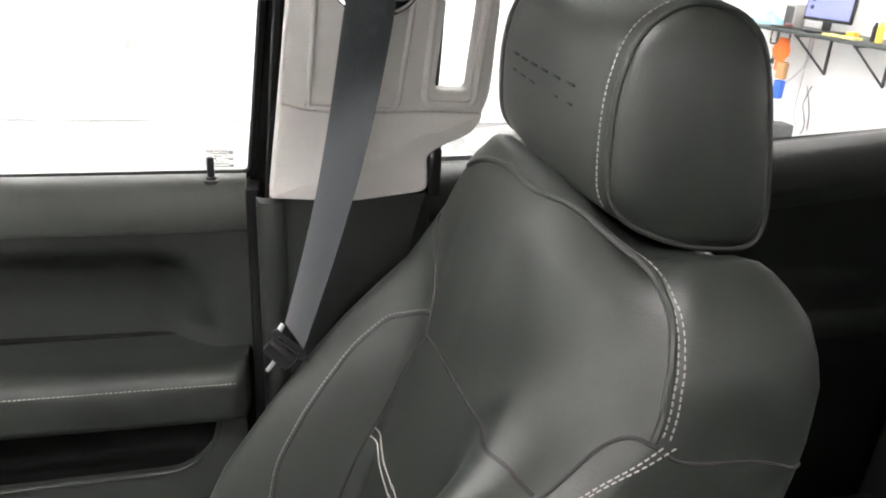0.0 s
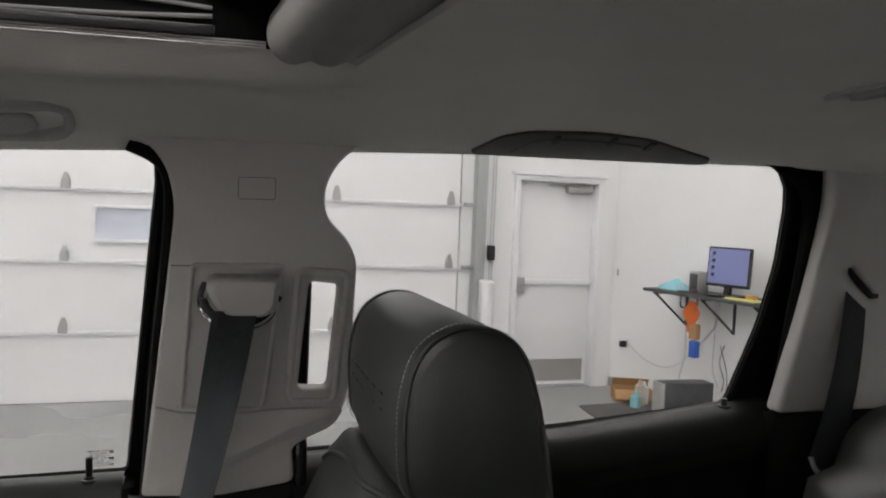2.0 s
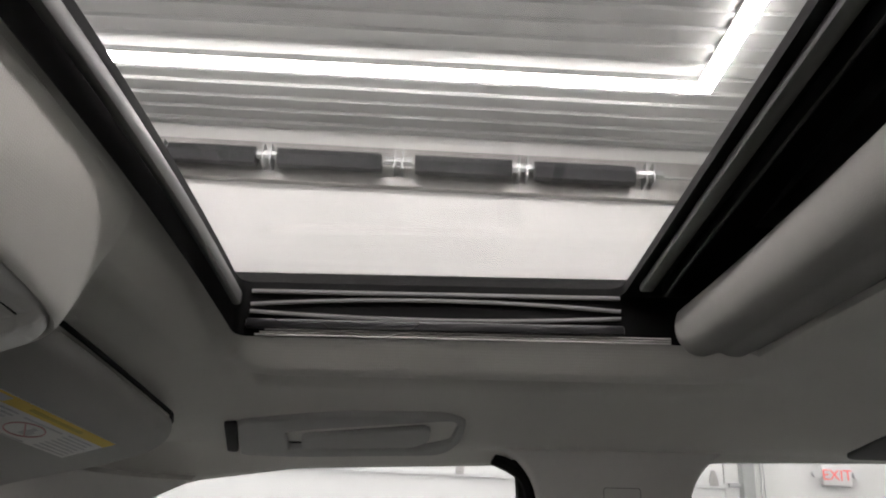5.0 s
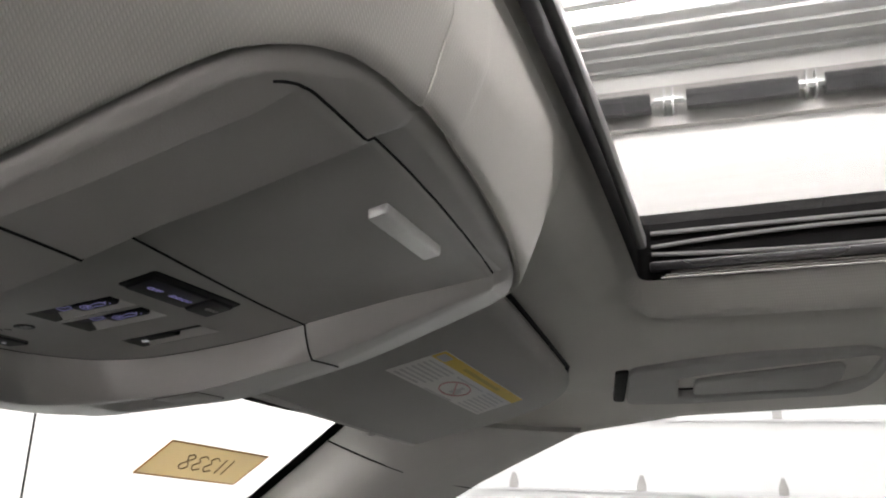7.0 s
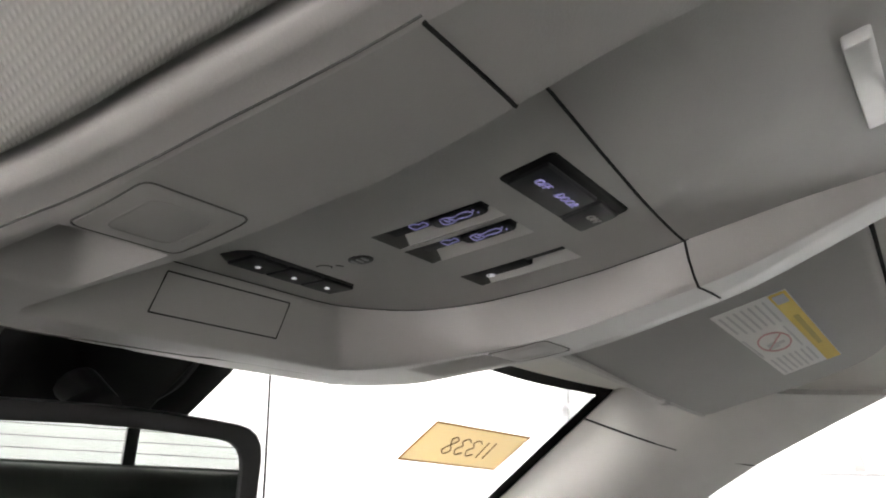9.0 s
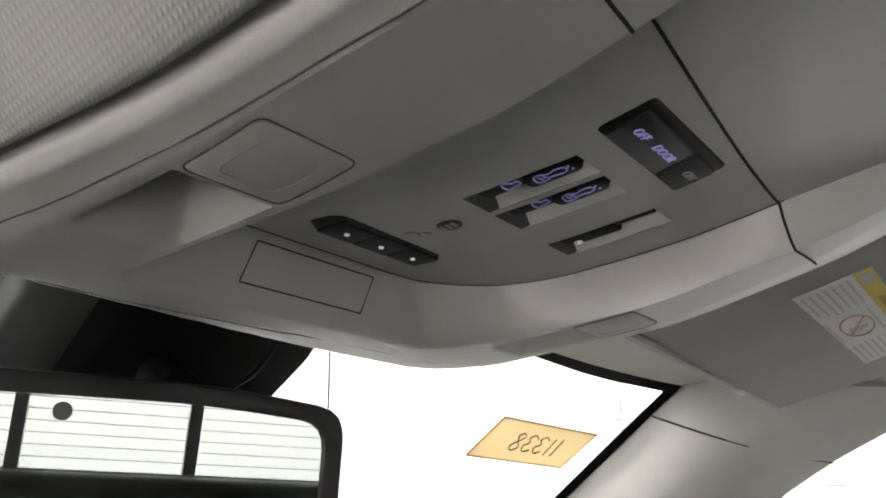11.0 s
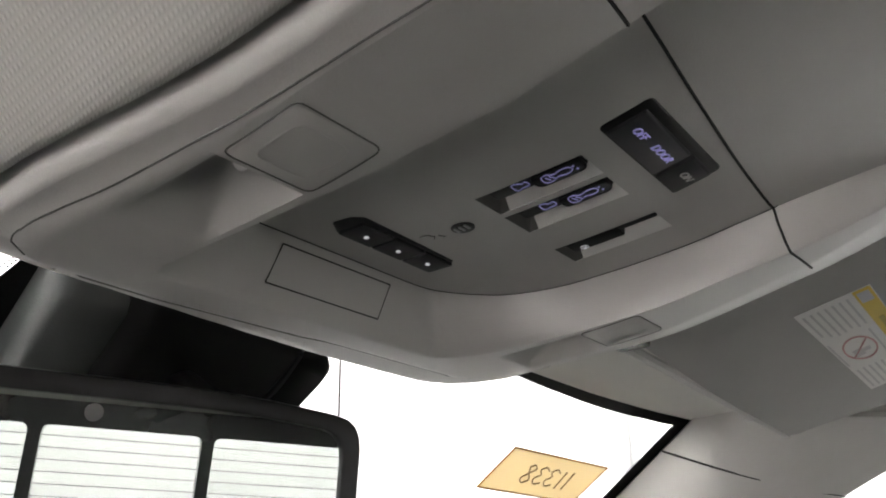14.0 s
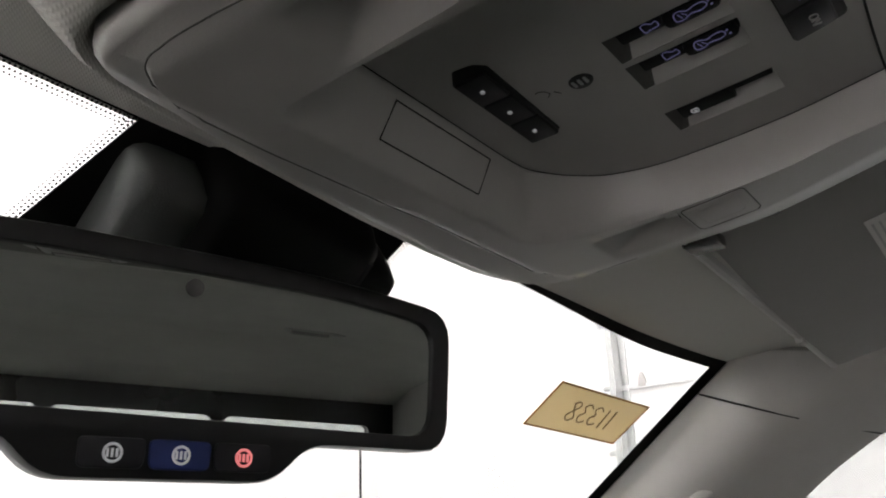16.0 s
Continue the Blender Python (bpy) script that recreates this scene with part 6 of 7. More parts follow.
    for x0, x1, y0, y1 in ((-0.222, -0.216, 0.636, 0.652), (-0.217, -0.2115, 0.640, 0.647)):
        for v in plate([(x0, y0), (x1, y0), (x1, y1), (x0, y1)], [], Matrix(), 0.0003, 0.0, lambda c: Vector((c.x, c.y, visor_z(c.x, c.y) - 0.0011 + c.z))).faces:
            bm.faces.new([bm.verts.new(q.co) for q in v.verts])
    part("pictogram", bm, INK, label, smooth=False)
    return t


visor()


# ---------------------------------------------------------------- inner mirror
def mirror():
    yaw, tilt = radians(15.0), radians(-4.8)
    fx = Vector((math.cos(yaw) * math.cos(tilt), -math.sin(yaw) * math.cos(tilt), math.sin(tilt)))   # the way the glass faces
    ry = Vector((math.sin(yaw), math.cos(yaw), 0))                                                # towards the passenger
    up = fx.cross(ry).normalized()
    if up.z < 0:
        up = -up
    o = Vector((-0.386, 0.322, 1.724)) - ry * 0.122
    m = Matrix(((ry.x, up.x, fx.x, o.x), (ry.y, up.y, fx.y, o.y), (ry.z, up.z, fx.z, o.z), (0, 0, 0, 1)))
    t = thing("rear_view_mirror", o, "black rear-view mirror with three lit buttons", "rear-view mirror")
    glass = round_poly([(-0.1135, -0.0245), (0.1135, -0.0262), (0.1145, 0.0235), (0.06, 0.0285), (-0.06, 0.0285), (-0.1135, 0.0235)], [0.012, 0.012, 0.012, 0.04, 0.04, 0.012])
    outer = round_poly([(-0.122, -0.0310), (-0.056, -0.0318), (-0.042, -0.0465), (0.040, -0.0465), (0.054, -0.0318), (0.122, -0.0320), (0.1235, 0.030), (0.06, 0.0365), (-0.06, 0.0365), (-0.1235, 0.030)],
                       [0.014, 0.02, 0.012, 0.012, 0.02, 0.014, 0.014, 0.04, 0.04, 0.014])
    rows = []
    for d, s in ((0.0, 0.955), (0.003, 0.985), (0.0, 1.0), (-0.010, 1.0), (-0.022, 0.95), (-0.030, 0.82), (-0.033, 0.5)):
        rows.append([m @ Vector((x * s, (y + 0.004) * s - 0.004, d)) for x, y in outer])
    front = [m @ Vector((x, y, 0.001)) for x, y in glass]
    shell = part("housing", sheet(rows[1:], closed_v=True), BLACK, t, "black plastic housing", flat_angle=60)
    part("bezel", plate([(x * 0.985, (y + 0.004) * 0.985 - 0.004) for x, y in outer], [[(x * 0.985, y * 0.985) for x, y in glass][::-1]], m @ Matrix.Translation((0, 0, -0.002)), 0.005, 0.0006), BLACK, t, "black bezel")
    part("glass", plate(glass, [], m @ Matrix.Translation((0, 0, -0.002)), 0.003), MIRROR, t, "mirror glass", smooth=False)
    part("back_plate", plate(outer, [], m @ Matrix.Translation((0, 0, -0.006)), 0.003), BLACK, t, smooth=False)
    bm = bmesh.new()
    bmesh.ops.create_cone(bm, cap_ends=True, segments=20, radius1=0.0034, radius2=0.0034, depth=0.0006, matrix=m @ Matrix.Translation((0.003, 0.0225, 0.0014)))
    # rail grey stands for the reflection on the sensor's dark glass
    part("light_sensor", bm, RAIL, t, "small round dark sensor, greyed for its reflection")
    pod = [(-0.020, "white", 0), (0.003, "blue", 1), (0.026, "red", 2)]
    blue_key = material("blue key", (0.02, 0.035, 0.16), 0.4)
    red_lit = glow("lit red mark", (0.9, 0.25, 0.25), 0.6)
    for x, nm, k in pod:
        key = part("button", plate(round_poly([(x - 0.0105, -0.0428), (x + 0.0105, -0.0428), (x + 0.011, -0.0328), (x - 0.011, -0.0328)], 0.0025), [], m @ Matrix.Translation((0, 0, 0.0025)), 0.002, 0.0006), blue_key if k == 1 else BUTTON, t, nm + " marked mirror button")
        bm = bmesh.new()
        ring = [m @ Vector((x + 0.0029 * math.cos(a), -0.0378 + 0.0029 * math.sin(a), 0.0047)) for a in [2 * math.pi * i / 20 for i in range(20)]]
        tube(bm, ring, 0.0005, 5, True)
        part("ring_mark", bm, red_lit if k == 2 else ICON_WHITE, key)
        bm = bmesh.new()
        for q in range(3):
            box(bm, (x - 0.0020 + 0.0015 * q, -0.0392, 0.0045), (x - 0.0012 + 0.0015 * q, -0.0364, 0.0049), m=m)
        part("icon_bar", bm, red_lit if k == 2 else ICON_WHITE, key, smooth=False)
    # arm to the screen
    bm = bmesh.new()
    tube(bm, [m @ Vector((0.02, 0.006, -0.030)), Vector((-0.455, 0.285, 1.765)), Vector((-0.49, 0.287, 1.785))], 0.011, 12)
    part("arm", bm, BLACK, t, "black mirror arm")
    return t


mirror()


def sensor_shroud():
    """Dark camera and sensor housing on the glass above the mirror."""
    t = thing("sensor_shroud", (-0.50, 0.29, 1.80), "black sensor housing on the windscreen above the mirror", "sensor housing")

    def body(y0, y1, s0, s1, deep, name, label="", mat=RUBBER):
        n = Vector((0.58, 0, -0.815))
        rows = []
        for k, (d, f) in enumerate(((0.002, 1.0), (deep * 0.55, 0.97), (deep * 0.9, 0.90), (deep, 0.78))):
            pts = round_poly([(y0, s0), (y1, s0), (y1 - 0.006, s1), (y0 + 0.006, s1)], 0.014, 4)
            cy, cs = (y0 + y1) / 2, (s0 + s1) / 2
            rows.append([screen_pt(cy + (y - cy) * f, cs + (s - cs) * f) + n * d for y, s in pts])
        return part(name, sheet(rows, closed_v=True, cap_u=True), mat, t, label, flat_angle=50)
    body(0.207, 0.268, 0.000, 0.105, 0.030, "left_wing", "sensor cover, greyed for its lit facet", SHROUD_LIT)
    body(0.240, 0.352, -0.015, 0.090, 0.044, "camera_cover", "black camera cover")
    body(0.326, 0.384, 0.004, 0.080, 0.036, "right_wing")
    bm = bmesh.new()
    n = Vector((0.58, 0, -0.815))
    tube(bm, smooth_path([screen_pt(0.341, 0.0) + n * 0.0425, screen_pt(0.344, 0.03) + n * 0.0415, screen_pt(0.336, 0.05) + n * 0.0415, screen_pt(0.334, 0.085) + n * 0.0425], 5), 0.0022, 6)
    part("seam_bead", bm, BUTTON, t)
    return t


sensor_shroud()


# ---------------------------------------------------------------- grab handles
def on_rail(co):
    """Lays a flat outline (x, y) on the sloping side of the headliner."""
    return Vector((co.x, co.y, 1.8655 - 0.18 * (co.y - 0.80) + co.z))


def front_handle():
    t = thing("grab_handle", (0.01, 0.85, 1.855), "grey folded grab handle above the front door window", "grab handle", "grab handles")
    slot = round_poly([(-0.052, 0.841), (-0.018, 0.829), (0.122, 0.795), (0.128, 0.810), (0.120, 0.862), (0.09, 0.890), (-0.059, 0.902)], 0.006)
    panel = round_poly([(-0.097, 0.816), (0.0, 0.788), (0.116, 0.786), (0.136, 0.800), (0.132, 0.86), (0.112, 0.906), (-0.05, 0.924), (-0.117, 0.922)], [0.012, 0.06, 0.01, 0.01, 0.02, 0.02, 0.02, 0.012])
    bezel = part("end_mount", plate(panel, [slot[::-1]], Matrix.Translation((0, 0, -0.005)), 0.012, 0.003, on_rail), HANDLE_GREY, t, "grey handle surround")
    # dark sheet for the shade in the slot behind the grip
    part("slot_gap", plate(slot, [], Matrix.Translation((0, 0, 0.004)), 0.003, 0.0, on_rail), GROOVE, bezel)
    grip = round_poly([(-0.038, 0.856), (-0.012, 0.848), (0.094, 0.820), (0.100, 0.828), (0.098, 0.864), (0.080, 0.886), (-0.044, 0.898)], 0.008)
    part("grip", plate(grip, [], Matrix.Translation((0, 0, -0.004)), 0.006, 0.003, on_rail), HANDLE_GREY, t, "grey folding grip")
    # dark plate painted in for the shade of the hinge recess
    gap = round_poly([(-0.112, 0.822), (-0.098, 0.820), (-0.118, 0.916), (-0.130, 0.914)], 0.005)
    part("hinge_gap", plate(gap, [], Matrix.Translation((0, 0, -0.003)), 0.006, 0.001, on_rail), GROOVE, t)
    return t


def rear_handle():
    t = thing("grab_handle", (0.66, 0.83, 1.858), "grey folded grab handle above the rear window, darkened for its recess shade", "grab handle", "grab handles")
    arch = round_poly([(0.545, 0.895), (0.560, 0.815), (0.585, 0.793), (0.66, 0.786), (0.735, 0.800), (0.80, 0.838), (0.86, 0.872), (0.87, 0.90)], 0.02)
    body = part("housing", plate(arch, [], Matrix.Translation((0, 0, -0.002)), 0.005, 0.002, on_rail), HANDLE_SHADED, t)
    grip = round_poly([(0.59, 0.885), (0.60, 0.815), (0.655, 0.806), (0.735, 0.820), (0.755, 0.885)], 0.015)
    part("grip", plate(grip, [], Matrix.Translation((0, 0, -0.0035)), 0.004, 0.0015, on_rail), HANDLE_SHADED, body)
    # dark plates stand for the shade in the pivot slots
    for x, y0, w in ((0.616, 0.797, 0.006), (0.682, 0.793, 0.006), (0.735, 0.804, 0.008)):
        part("pivot_slot", plate(round_poly([(x, y0), (x + w, y0), (x + w + 0.006, y0 + 0.028), (x + 0.006, y0 + 0.028)], 0.001), [], Matrix.Translation((0, 0, -0.0042)), 0.002, 0.0, on_rail), GROOVE, body)
    return t


front_handle()
rear_handle()


def coat_hook():
    t = thing("coat_hook", (0.79, 0.54, 1.885), "grey coat hook folded against the headliner", "coat hook")

    def laid(c):
        return Vector((c.x, c.y, roof_z(c.x, c.y) + c.z))
    part("base", plate(round_poly([(0.772, 0.480), (0.803, 0.480), (0.800, 0.575), (0.786, 0.600), (0.774, 0.580)], 0.006), [], Matrix.Translation((0, 0, -0.003)), 0.004, 0.001, laid), TRIM, t)
    part("tongue", plate(round_poly([(0.778, 0.490), (0.796, 0.490), (0.795, 0.565), (0.780, 0.565)], 0.005), [], Matrix.Translation((0, 0, -0.008)), 0.006, 0.0015, laid), HANDLE_GREY, t, "darker folding tongue")
    return t


coat_hook()


def pillar_handle():
    t = thing("grab_handle", (-0.49, 0.90, 1.68), "grey moulded grab handle on the front pillar", "grab handle", "grab handles")
    bm = bmesh.new()
    tube(bm, smooth_path([(-0.455, 0.925, 1.722), (-0.470, 0.900, 1.716), (-0.500, 0.895, 1.690), (-0.560, 0.900, 1.640), (-0.61, 0.915, 1.600)], 6), 0.012, 12, flat=1.4)
    part("grip", bm, TRIM, t)
    bm = bmesh.new()
    bmesh.ops.create_cone(bm, cap_ends=True, segments=18, radius1=0.011, radius2=0.009, depth=0.006, matrix=Matrix.Translation((-0.505, 0.882, 1.690)) @ Euler((radians(70), 0, radians(20))).to_matrix().to_4x4())
    part("screw_cap", bm, TRIM, t, "round screw cap")
    return t


pillar_handle()

# thin aerial on the truck's front wing, seen through the windscreen
def aerial():
    t = thing("aerial", (-0.985, 0.919, 1.20), "thin black aerial mast on the front wing", "aerial")
    bm = bmesh.new()
    tube(bm, [(-0.985, 0.919, 1.22), (-0.985, 0.919, 2.05)], 0.0016, 6)
    part("mast", bm, RUBBER, t)
    bm = bmesh.new()
    bmesh.ops.create_cone(bm, cap_ends=True, segments=14, radius1=0.018, radius2=0.008, depth=0.03, matrix=Matrix.Translation((-0.985, 0.919, 1.215)))
    part("foot", bm, RUBBER, t, "black rubber foot")
    part("wing", boxes(((-1.6, 0.80, 0.62), (-0.93, 1.05, 1.20)), bevel=0.03), BLACK, t, "dark front wing")
    return t


aerial()

# the finished truck takes its stand in the garage
for ob in scene.collection.objects:
    if ob.parent is None and ob is not cam:
        ob.matrix_basis = RAKE @ ob.matrix_basis

# ---------------------------------------------------------------- garage shell
def room(*p):
    return ROOM @ Vector(p)


X0, DEEP, TOP = -7.4, -11.1, 5.92
tagged(part("ground", boxes(((-60, -60, -0.1), (60, 60, 0.0))), CONCRETE), "smooth sealed grey concrete floor", "floor", kind="structure")
# side wall with the overhead door, the exit door set into it
HALL_M = ROOM @ Matrix(((1, 0, 0, 0), (0, 0, 1, 0), (0, 1, 0, 0), (0, 0, 0, 1)))
door_hole = [(2.295, -0.01), (3.265, -0.01), (3.265, 2.17), (2.295, 2.17)]
over_hole = [(-4.42, -0.01), (1.72, -0.01), (1.72, 3.69), (-4.42, 3.69)]
tagged(part("wall_east", plate([(X0, -0.02), (3.80, -0.02), (3.80, TOP + 0.2), (X0, TOP + 0.2)], [door_hole[::-1], over_hole[::-1]], HALL_M @ Matrix.Translation((0, 0, 0.03)), 0.3), PAINT, smooth=False), "white painted garage wall", "wall", kind="structure")
tagged(part("wall_east_outside", boxes(((X0, 0.5, -0.02), (3.8, 0.6, TOP)), m=ROOM), PAINT), "plain wall beyond the doors", "wall", kind="structure")
SK = radians(10)
w_dir, w_in = Vector((math.sin(SK), -math.cos(SK), 0)), Vector((-math.cos(SK), -math.sin(SK), 0))
RIGHT = ROOM @ Matrix(((w_dir.x, -w_in.x, 0, 3.475), (w_dir.y, -w_in.y, 0, 0.0), (0, 0, 1, 0), (0, 0, 0, 1)))   # along the wall, into it, up
tagged(part("wall_south", boxes(((-0.3, 0.0, -0.02), (14.5, 0.3, TOP + 0.2)), m=RIGHT), PAINT), "white painted garage wall behind the desk", "wall", kind="structure")
tagged(part("wall_north", boxes(((X0 - 0.3, DEEP, -0.02), (X0, 0.4, TOP + 0.2)), m=ROOM), PAINT), "white painted garage wall ahead of the truck", "wall", kind="structure")
# unseen wall, set near the truck to bounce light into the cab
tagged(part("wall_west", boxes(((X0, DEEP - 0.3, -0.02), (8.0, DEEP, TOP + 0.2)), m=ROOM), PAINT), "plain white garage wall", "wall", kind="structure")

# ribbed roof deck
rows = []
prof = []
y = 0.1
while y > DEEP:
    prof += [(y, TOP), (y - 0.165, TOP), (y - 0.18, TOP - 0.03), (y - 0.222, TOP - 0.03)]
    y -= 0.237
rows = [[room(x, yy, zz) for yy, zz in prof] for x in (X0, 8.0)]
tagged(part("ceiling_garage", thicken(sheet(rows), (0, 0, 0.05)), DECK, smooth=False), "white ribbed metal garage roof deck", "ceiling", kind="structure")

# ring of led strips
def led_ring():
    t = thing("led_light_ring", room(-2, -6, TOP - 0.2), "rectangular ring of bright white led strip lights", "ceiling light")
    z0, z1 = TOP - 0.075, TOP - 0.045
    # the far strip is unseen, widened to send more light to the driver's side
    for lo, hi in (((-5.8, -1.29, z0), (1.44, -1.17, z1)), ((1.29, -9.60, z0), (1.44, -1.33, z1)), ((-5.8, -9.60, z0), (1.29, -9.24, z1)), ((-5.8, -9.24, z0), (-5.64, -1.33, z1))):
        part("led_strip", boxes((lo, hi), m=ROOM), LED, t, "glowing white led strip")
        part("channel", boxes(((lo[0] - 0.01, lo[1] - 0.01, z1 + 0.002), (hi[0] + 0.01, hi[1] + 0.01, TOP - 0.03)), m=ROOM), ZINC, t)
    return t


led_ring()


def overhead_door():
    t = thing("overhead_door", room(-1.5, 0, 0), "white ribbed sectional overhead garage door", "garage door", kind="structure")
    h = 0.618
    for k in range(6):
        z0 = k * h
        hole = []
        if k == 2:
            hole = [round_poly([(x, z0 + 0.18), (x + 0.57, z0 + 0.18), (x + 0.57, z0 + 0.45), (x, z0 + 0.45)], 0.02)[::-1] for x in (-4.02, -1.60)]
        sec = part("door_section", plate([(-4.40, z0 + 0.004), (1.70, z0 + 0.004), (1.70, z0 + h - 0.004), (-4.40, z0 + h - 0.004)], hole, HALL_M, 0.05, 0.0), DOOR_SKIN, t, smooth=False)
        part("stiffening_rail", boxes(((-4.40, -0.030, z0 + h - 0.030), (1.70, 0.001, z0 + h - 0.018)), ((-4.40, -0.030, z0 + h - 0.018), (1.70, -0.024, z0 + h + 0.012)), bevel=0.002, m=ROOM), DOOR_RIB, sec)
        if k == 2:
            for x in (-4.02, -1.60):
                part("window_frame", plate(round_poly([(x - 0.03, z0 + 0.15), (x + 0.60, z0 + 0.15), (x + 0.60, z0 + 0.48), (x - 0.03, z0 + 0.48)], 0.03), [round_poly([(x, z0 + 0.18), (x + 0.57, z0 + 0.18), (x + 0.57, z0 + 0.45), (x, z0 + 0.45)], 0.02)[::-1]], HALL_M @ Matrix.Translation((0, 0, -0.02)), 0.03, 0.004), DOOR_RIB, sec)
                part("window_pane", boxes(((x, 0.02, z0 + 0.17), (x + 0.57, 0.026, z0 + 0.46)), m=ROOM), FROST, sec)
        for x in (-4.1, -2.98, -1.84, -0.70, 0.47, 1.6):
            pts = [(x - 0.038, z0 + h - 0.012), (x + 0.038, z0 + h - 0.012), (x + 0.038, z0 + h + 0.045), (x + 0.012, z0 + h + 0.125), (x - 0.012, z0 + h + 0.125), (x - 0.038, z0 + h + 0.045)]
            part("hinge", plate(pts, [], HALL_M @ Matrix.Translation((0, 0, -0.040)), 0.036, 0.004), ZINC if (x, k) in ((-1.84, 1),) else STEEL_GREY, sec, "steel hinge")
    part("top_seal", boxes(((-4.46, -0.075, 3.715), (1.76, 0.028, 3.775)), ((-4.46, -0.045, 3.780), (1.76, 0.028, 3.900)), bevel=0.004, m=ROOM), DOOR_RIB, t, "grey white seal over the door")
    # guide rails at both ends
    for x in (-4.36, 1.86):
        rail = part("guide_rail", boxes(((x - 0.03, -0.13, 0.0), (x - 0.02, -0.02, 5.0)), ((x - 0.03, -0.13, 0.0), (x + 0.03, -0.12, 5.0)), ((x + 0.05, -0.02, 0.0), (x + 0.12, 0.0, 5.0)), m=ROOM), ZINC, t, "galvanised guide rail")
        for k in range(8):
            part("roller_bracket", boxes(((x - 0.13, -0.06, 0.60 + 0.618 * k), (x - 0.02, -0.02, 0.64 + 0.618 * k)), bevel=0.004, m=ROOM), ZINC, rail)
    # springs on their shaft under the roof
    part("header_plate", boxes(((-5.4, -0.06, 5.27), (1.9, 0.03, 5.70)), m=ROOM), STEEL_GREY, t, "grey header plate")
    bm = bmesh.new()
    tube(bm, [room(-5.2, -0.20, 5.45), room(1.9, -0.20, 5.45)], 0.016, 10)
    part("spring_shaft", bm, ZINC, t, "steel spring shaft")
    for x0, x1 in ((-4.9, -3.95), (-3.75, -2.87), (-2.655, -1.605), (-1.265, -0.285), (-0.055, 0.965)):
        coil = []
        turns = int((x1 - x0) / 0.022)
        for i in range(turns * 6 + 1):
            a = 2 * math.pi * i / 6
            coil.append(room(x0 + (x1 - x0) * i / (turns * 6), -0.20 + 0.098 * math.cos(a), 5.45 + 0.098 * math.sin(a)))
        bm = bmesh.new()
        tube(bm, [room(x0, -0.20, 5.45), room(x1, -0.20, 5.45)], 0.088, 12)
        sp = part("spring", bm, SPRING, t, "dark torsion spring")
        bm = bmesh.new()
        tube(bm, coil, 0.009, 4)
        part("spring_coil", bm, SPRING, sp)
    for x in (-3.85, -2.76, -1.435, -0.17, 1.12):
        part("bearing_bracket", boxes(((x - 0.05, -0.26, 5.37), (x - 0.03, -0.02, 5.59)), ((x + 0.03, -0.26, 5.37), (x + 0.05, -0.02, 5.59)), ((x - 0.14, -0.24, 5.45), (x + 0.14, -0.17, 5.51)), bevel=0.006, m=ROOM), ZINC, t, "steel bearing bracket")
    return t


overhead_door()


EXIT = ROOM @ Matrix.Translation((0.05, 0, 0))


def exit_door():
    t = thing("door_exit", EXIT @ Vector((2.73, 0.1, 0)), "white steel exit door with a push bar", "door", kind="structure")
    leaf = part("leaf", boxes(((2.29, 0.10, 0.012), (3.17, 0.145, 2.125)), bevel=0.003, m=EXIT), DOOR_SKIN, t)
    part("frame", boxes(((2.235, -0.025, 0.0), (2.288, 0.16, 2.18)), ((3.172, -0.025, 0.0), (3.225, 0.16, 2.18)), ((2.288, -0.025, 2.127), (3.172, 0.16, 2.18)), bevel=0.004, m=EXIT), DOOR_RIB, t, "white steel door frame")
    part("drip_moulding", boxes(((2.20, -0.05, 2.182), (3.26, 0.02, 2.21)), bevel=0.004, m=EXIT), DOOR_RIB, t)
    part("outer_casing", boxes(((3.226, -0.012, 0.0), (3.36, 0.029, 2.18)), m=EXIT), PAINT, t)
    bar = part("push_bar", boxes(((2.36, 0.035, 1.065), (3.16, 0.075, 1.125)), bevel=0.012, m=EXIT), DOOR_RIB, leaf, "white push bar")
    part("latch_case", boxes(((2.30, 0.03, 0.98), (2.40, 0.10, 1.14)), bevel=0.01, m=EXIT), STEEL_GREY, leaf, "grey latch case")
    part("kick_plate", boxes(((2.34, 0.094, 0.05), (3.13, 0.099, 0.28)), m=EXIT), STEEL_GREY, leaf, "grey metal kick plate")
    part("closer", boxes(((2.84, 0.01, 2.02), (3.12, 0.095, 2.085)), bevel=0.012, m=EXIT), STEEL_GREY, leaf, "grey door closer")
    part("closer_arm", boxes(((2.62, 0.03, 2.09), (2.98, 0.05, 2.105)), bevel=0.003, m=EXIT), STEEL_GREY, leaf)
    part("threshold", boxes(((2.29, 0.02, 0.0), (3.17, 0.15, 0.012)), m=EXIT), ZINC, t)
    return t


exit_door()


def exit_sign():
    t = thing("exit_sign", room(2.715, -0.04, 2.51), "white exit sign with red letters above the door", "exit sign")
    part("case", boxes(((2.585, -0.07, 2.51), (2.845, -0.0, 2.685)), bevel=0.008, m=ROOM), DOOR_RIB, t)
    m = ROOM @ Matrix.Translation((2.715, -0.0725, 2.598)) @ Matrix.Rotation(radians(90), 4, "X")
    lettering("letters", "EXIT", 0.135, m, SIGN_RED, t)
    for x in (2.53, 2.90):
        bm = bmesh.new()
        bmesh.ops.create_cone(bm, cap_ends=True, segments=14, radius1=0.03, radius2=0.045, depth=0.06, matrix=ROOM @ Matrix.Translation((x, -0.06, 2.61)) @ Matrix.Rotation(radians(90), 4, "X"))
        part("lamp_head", bm, DOOR_RIB, t, "small white emergency lamp")
    return t


exit_sign()
bm = bmesh.new()
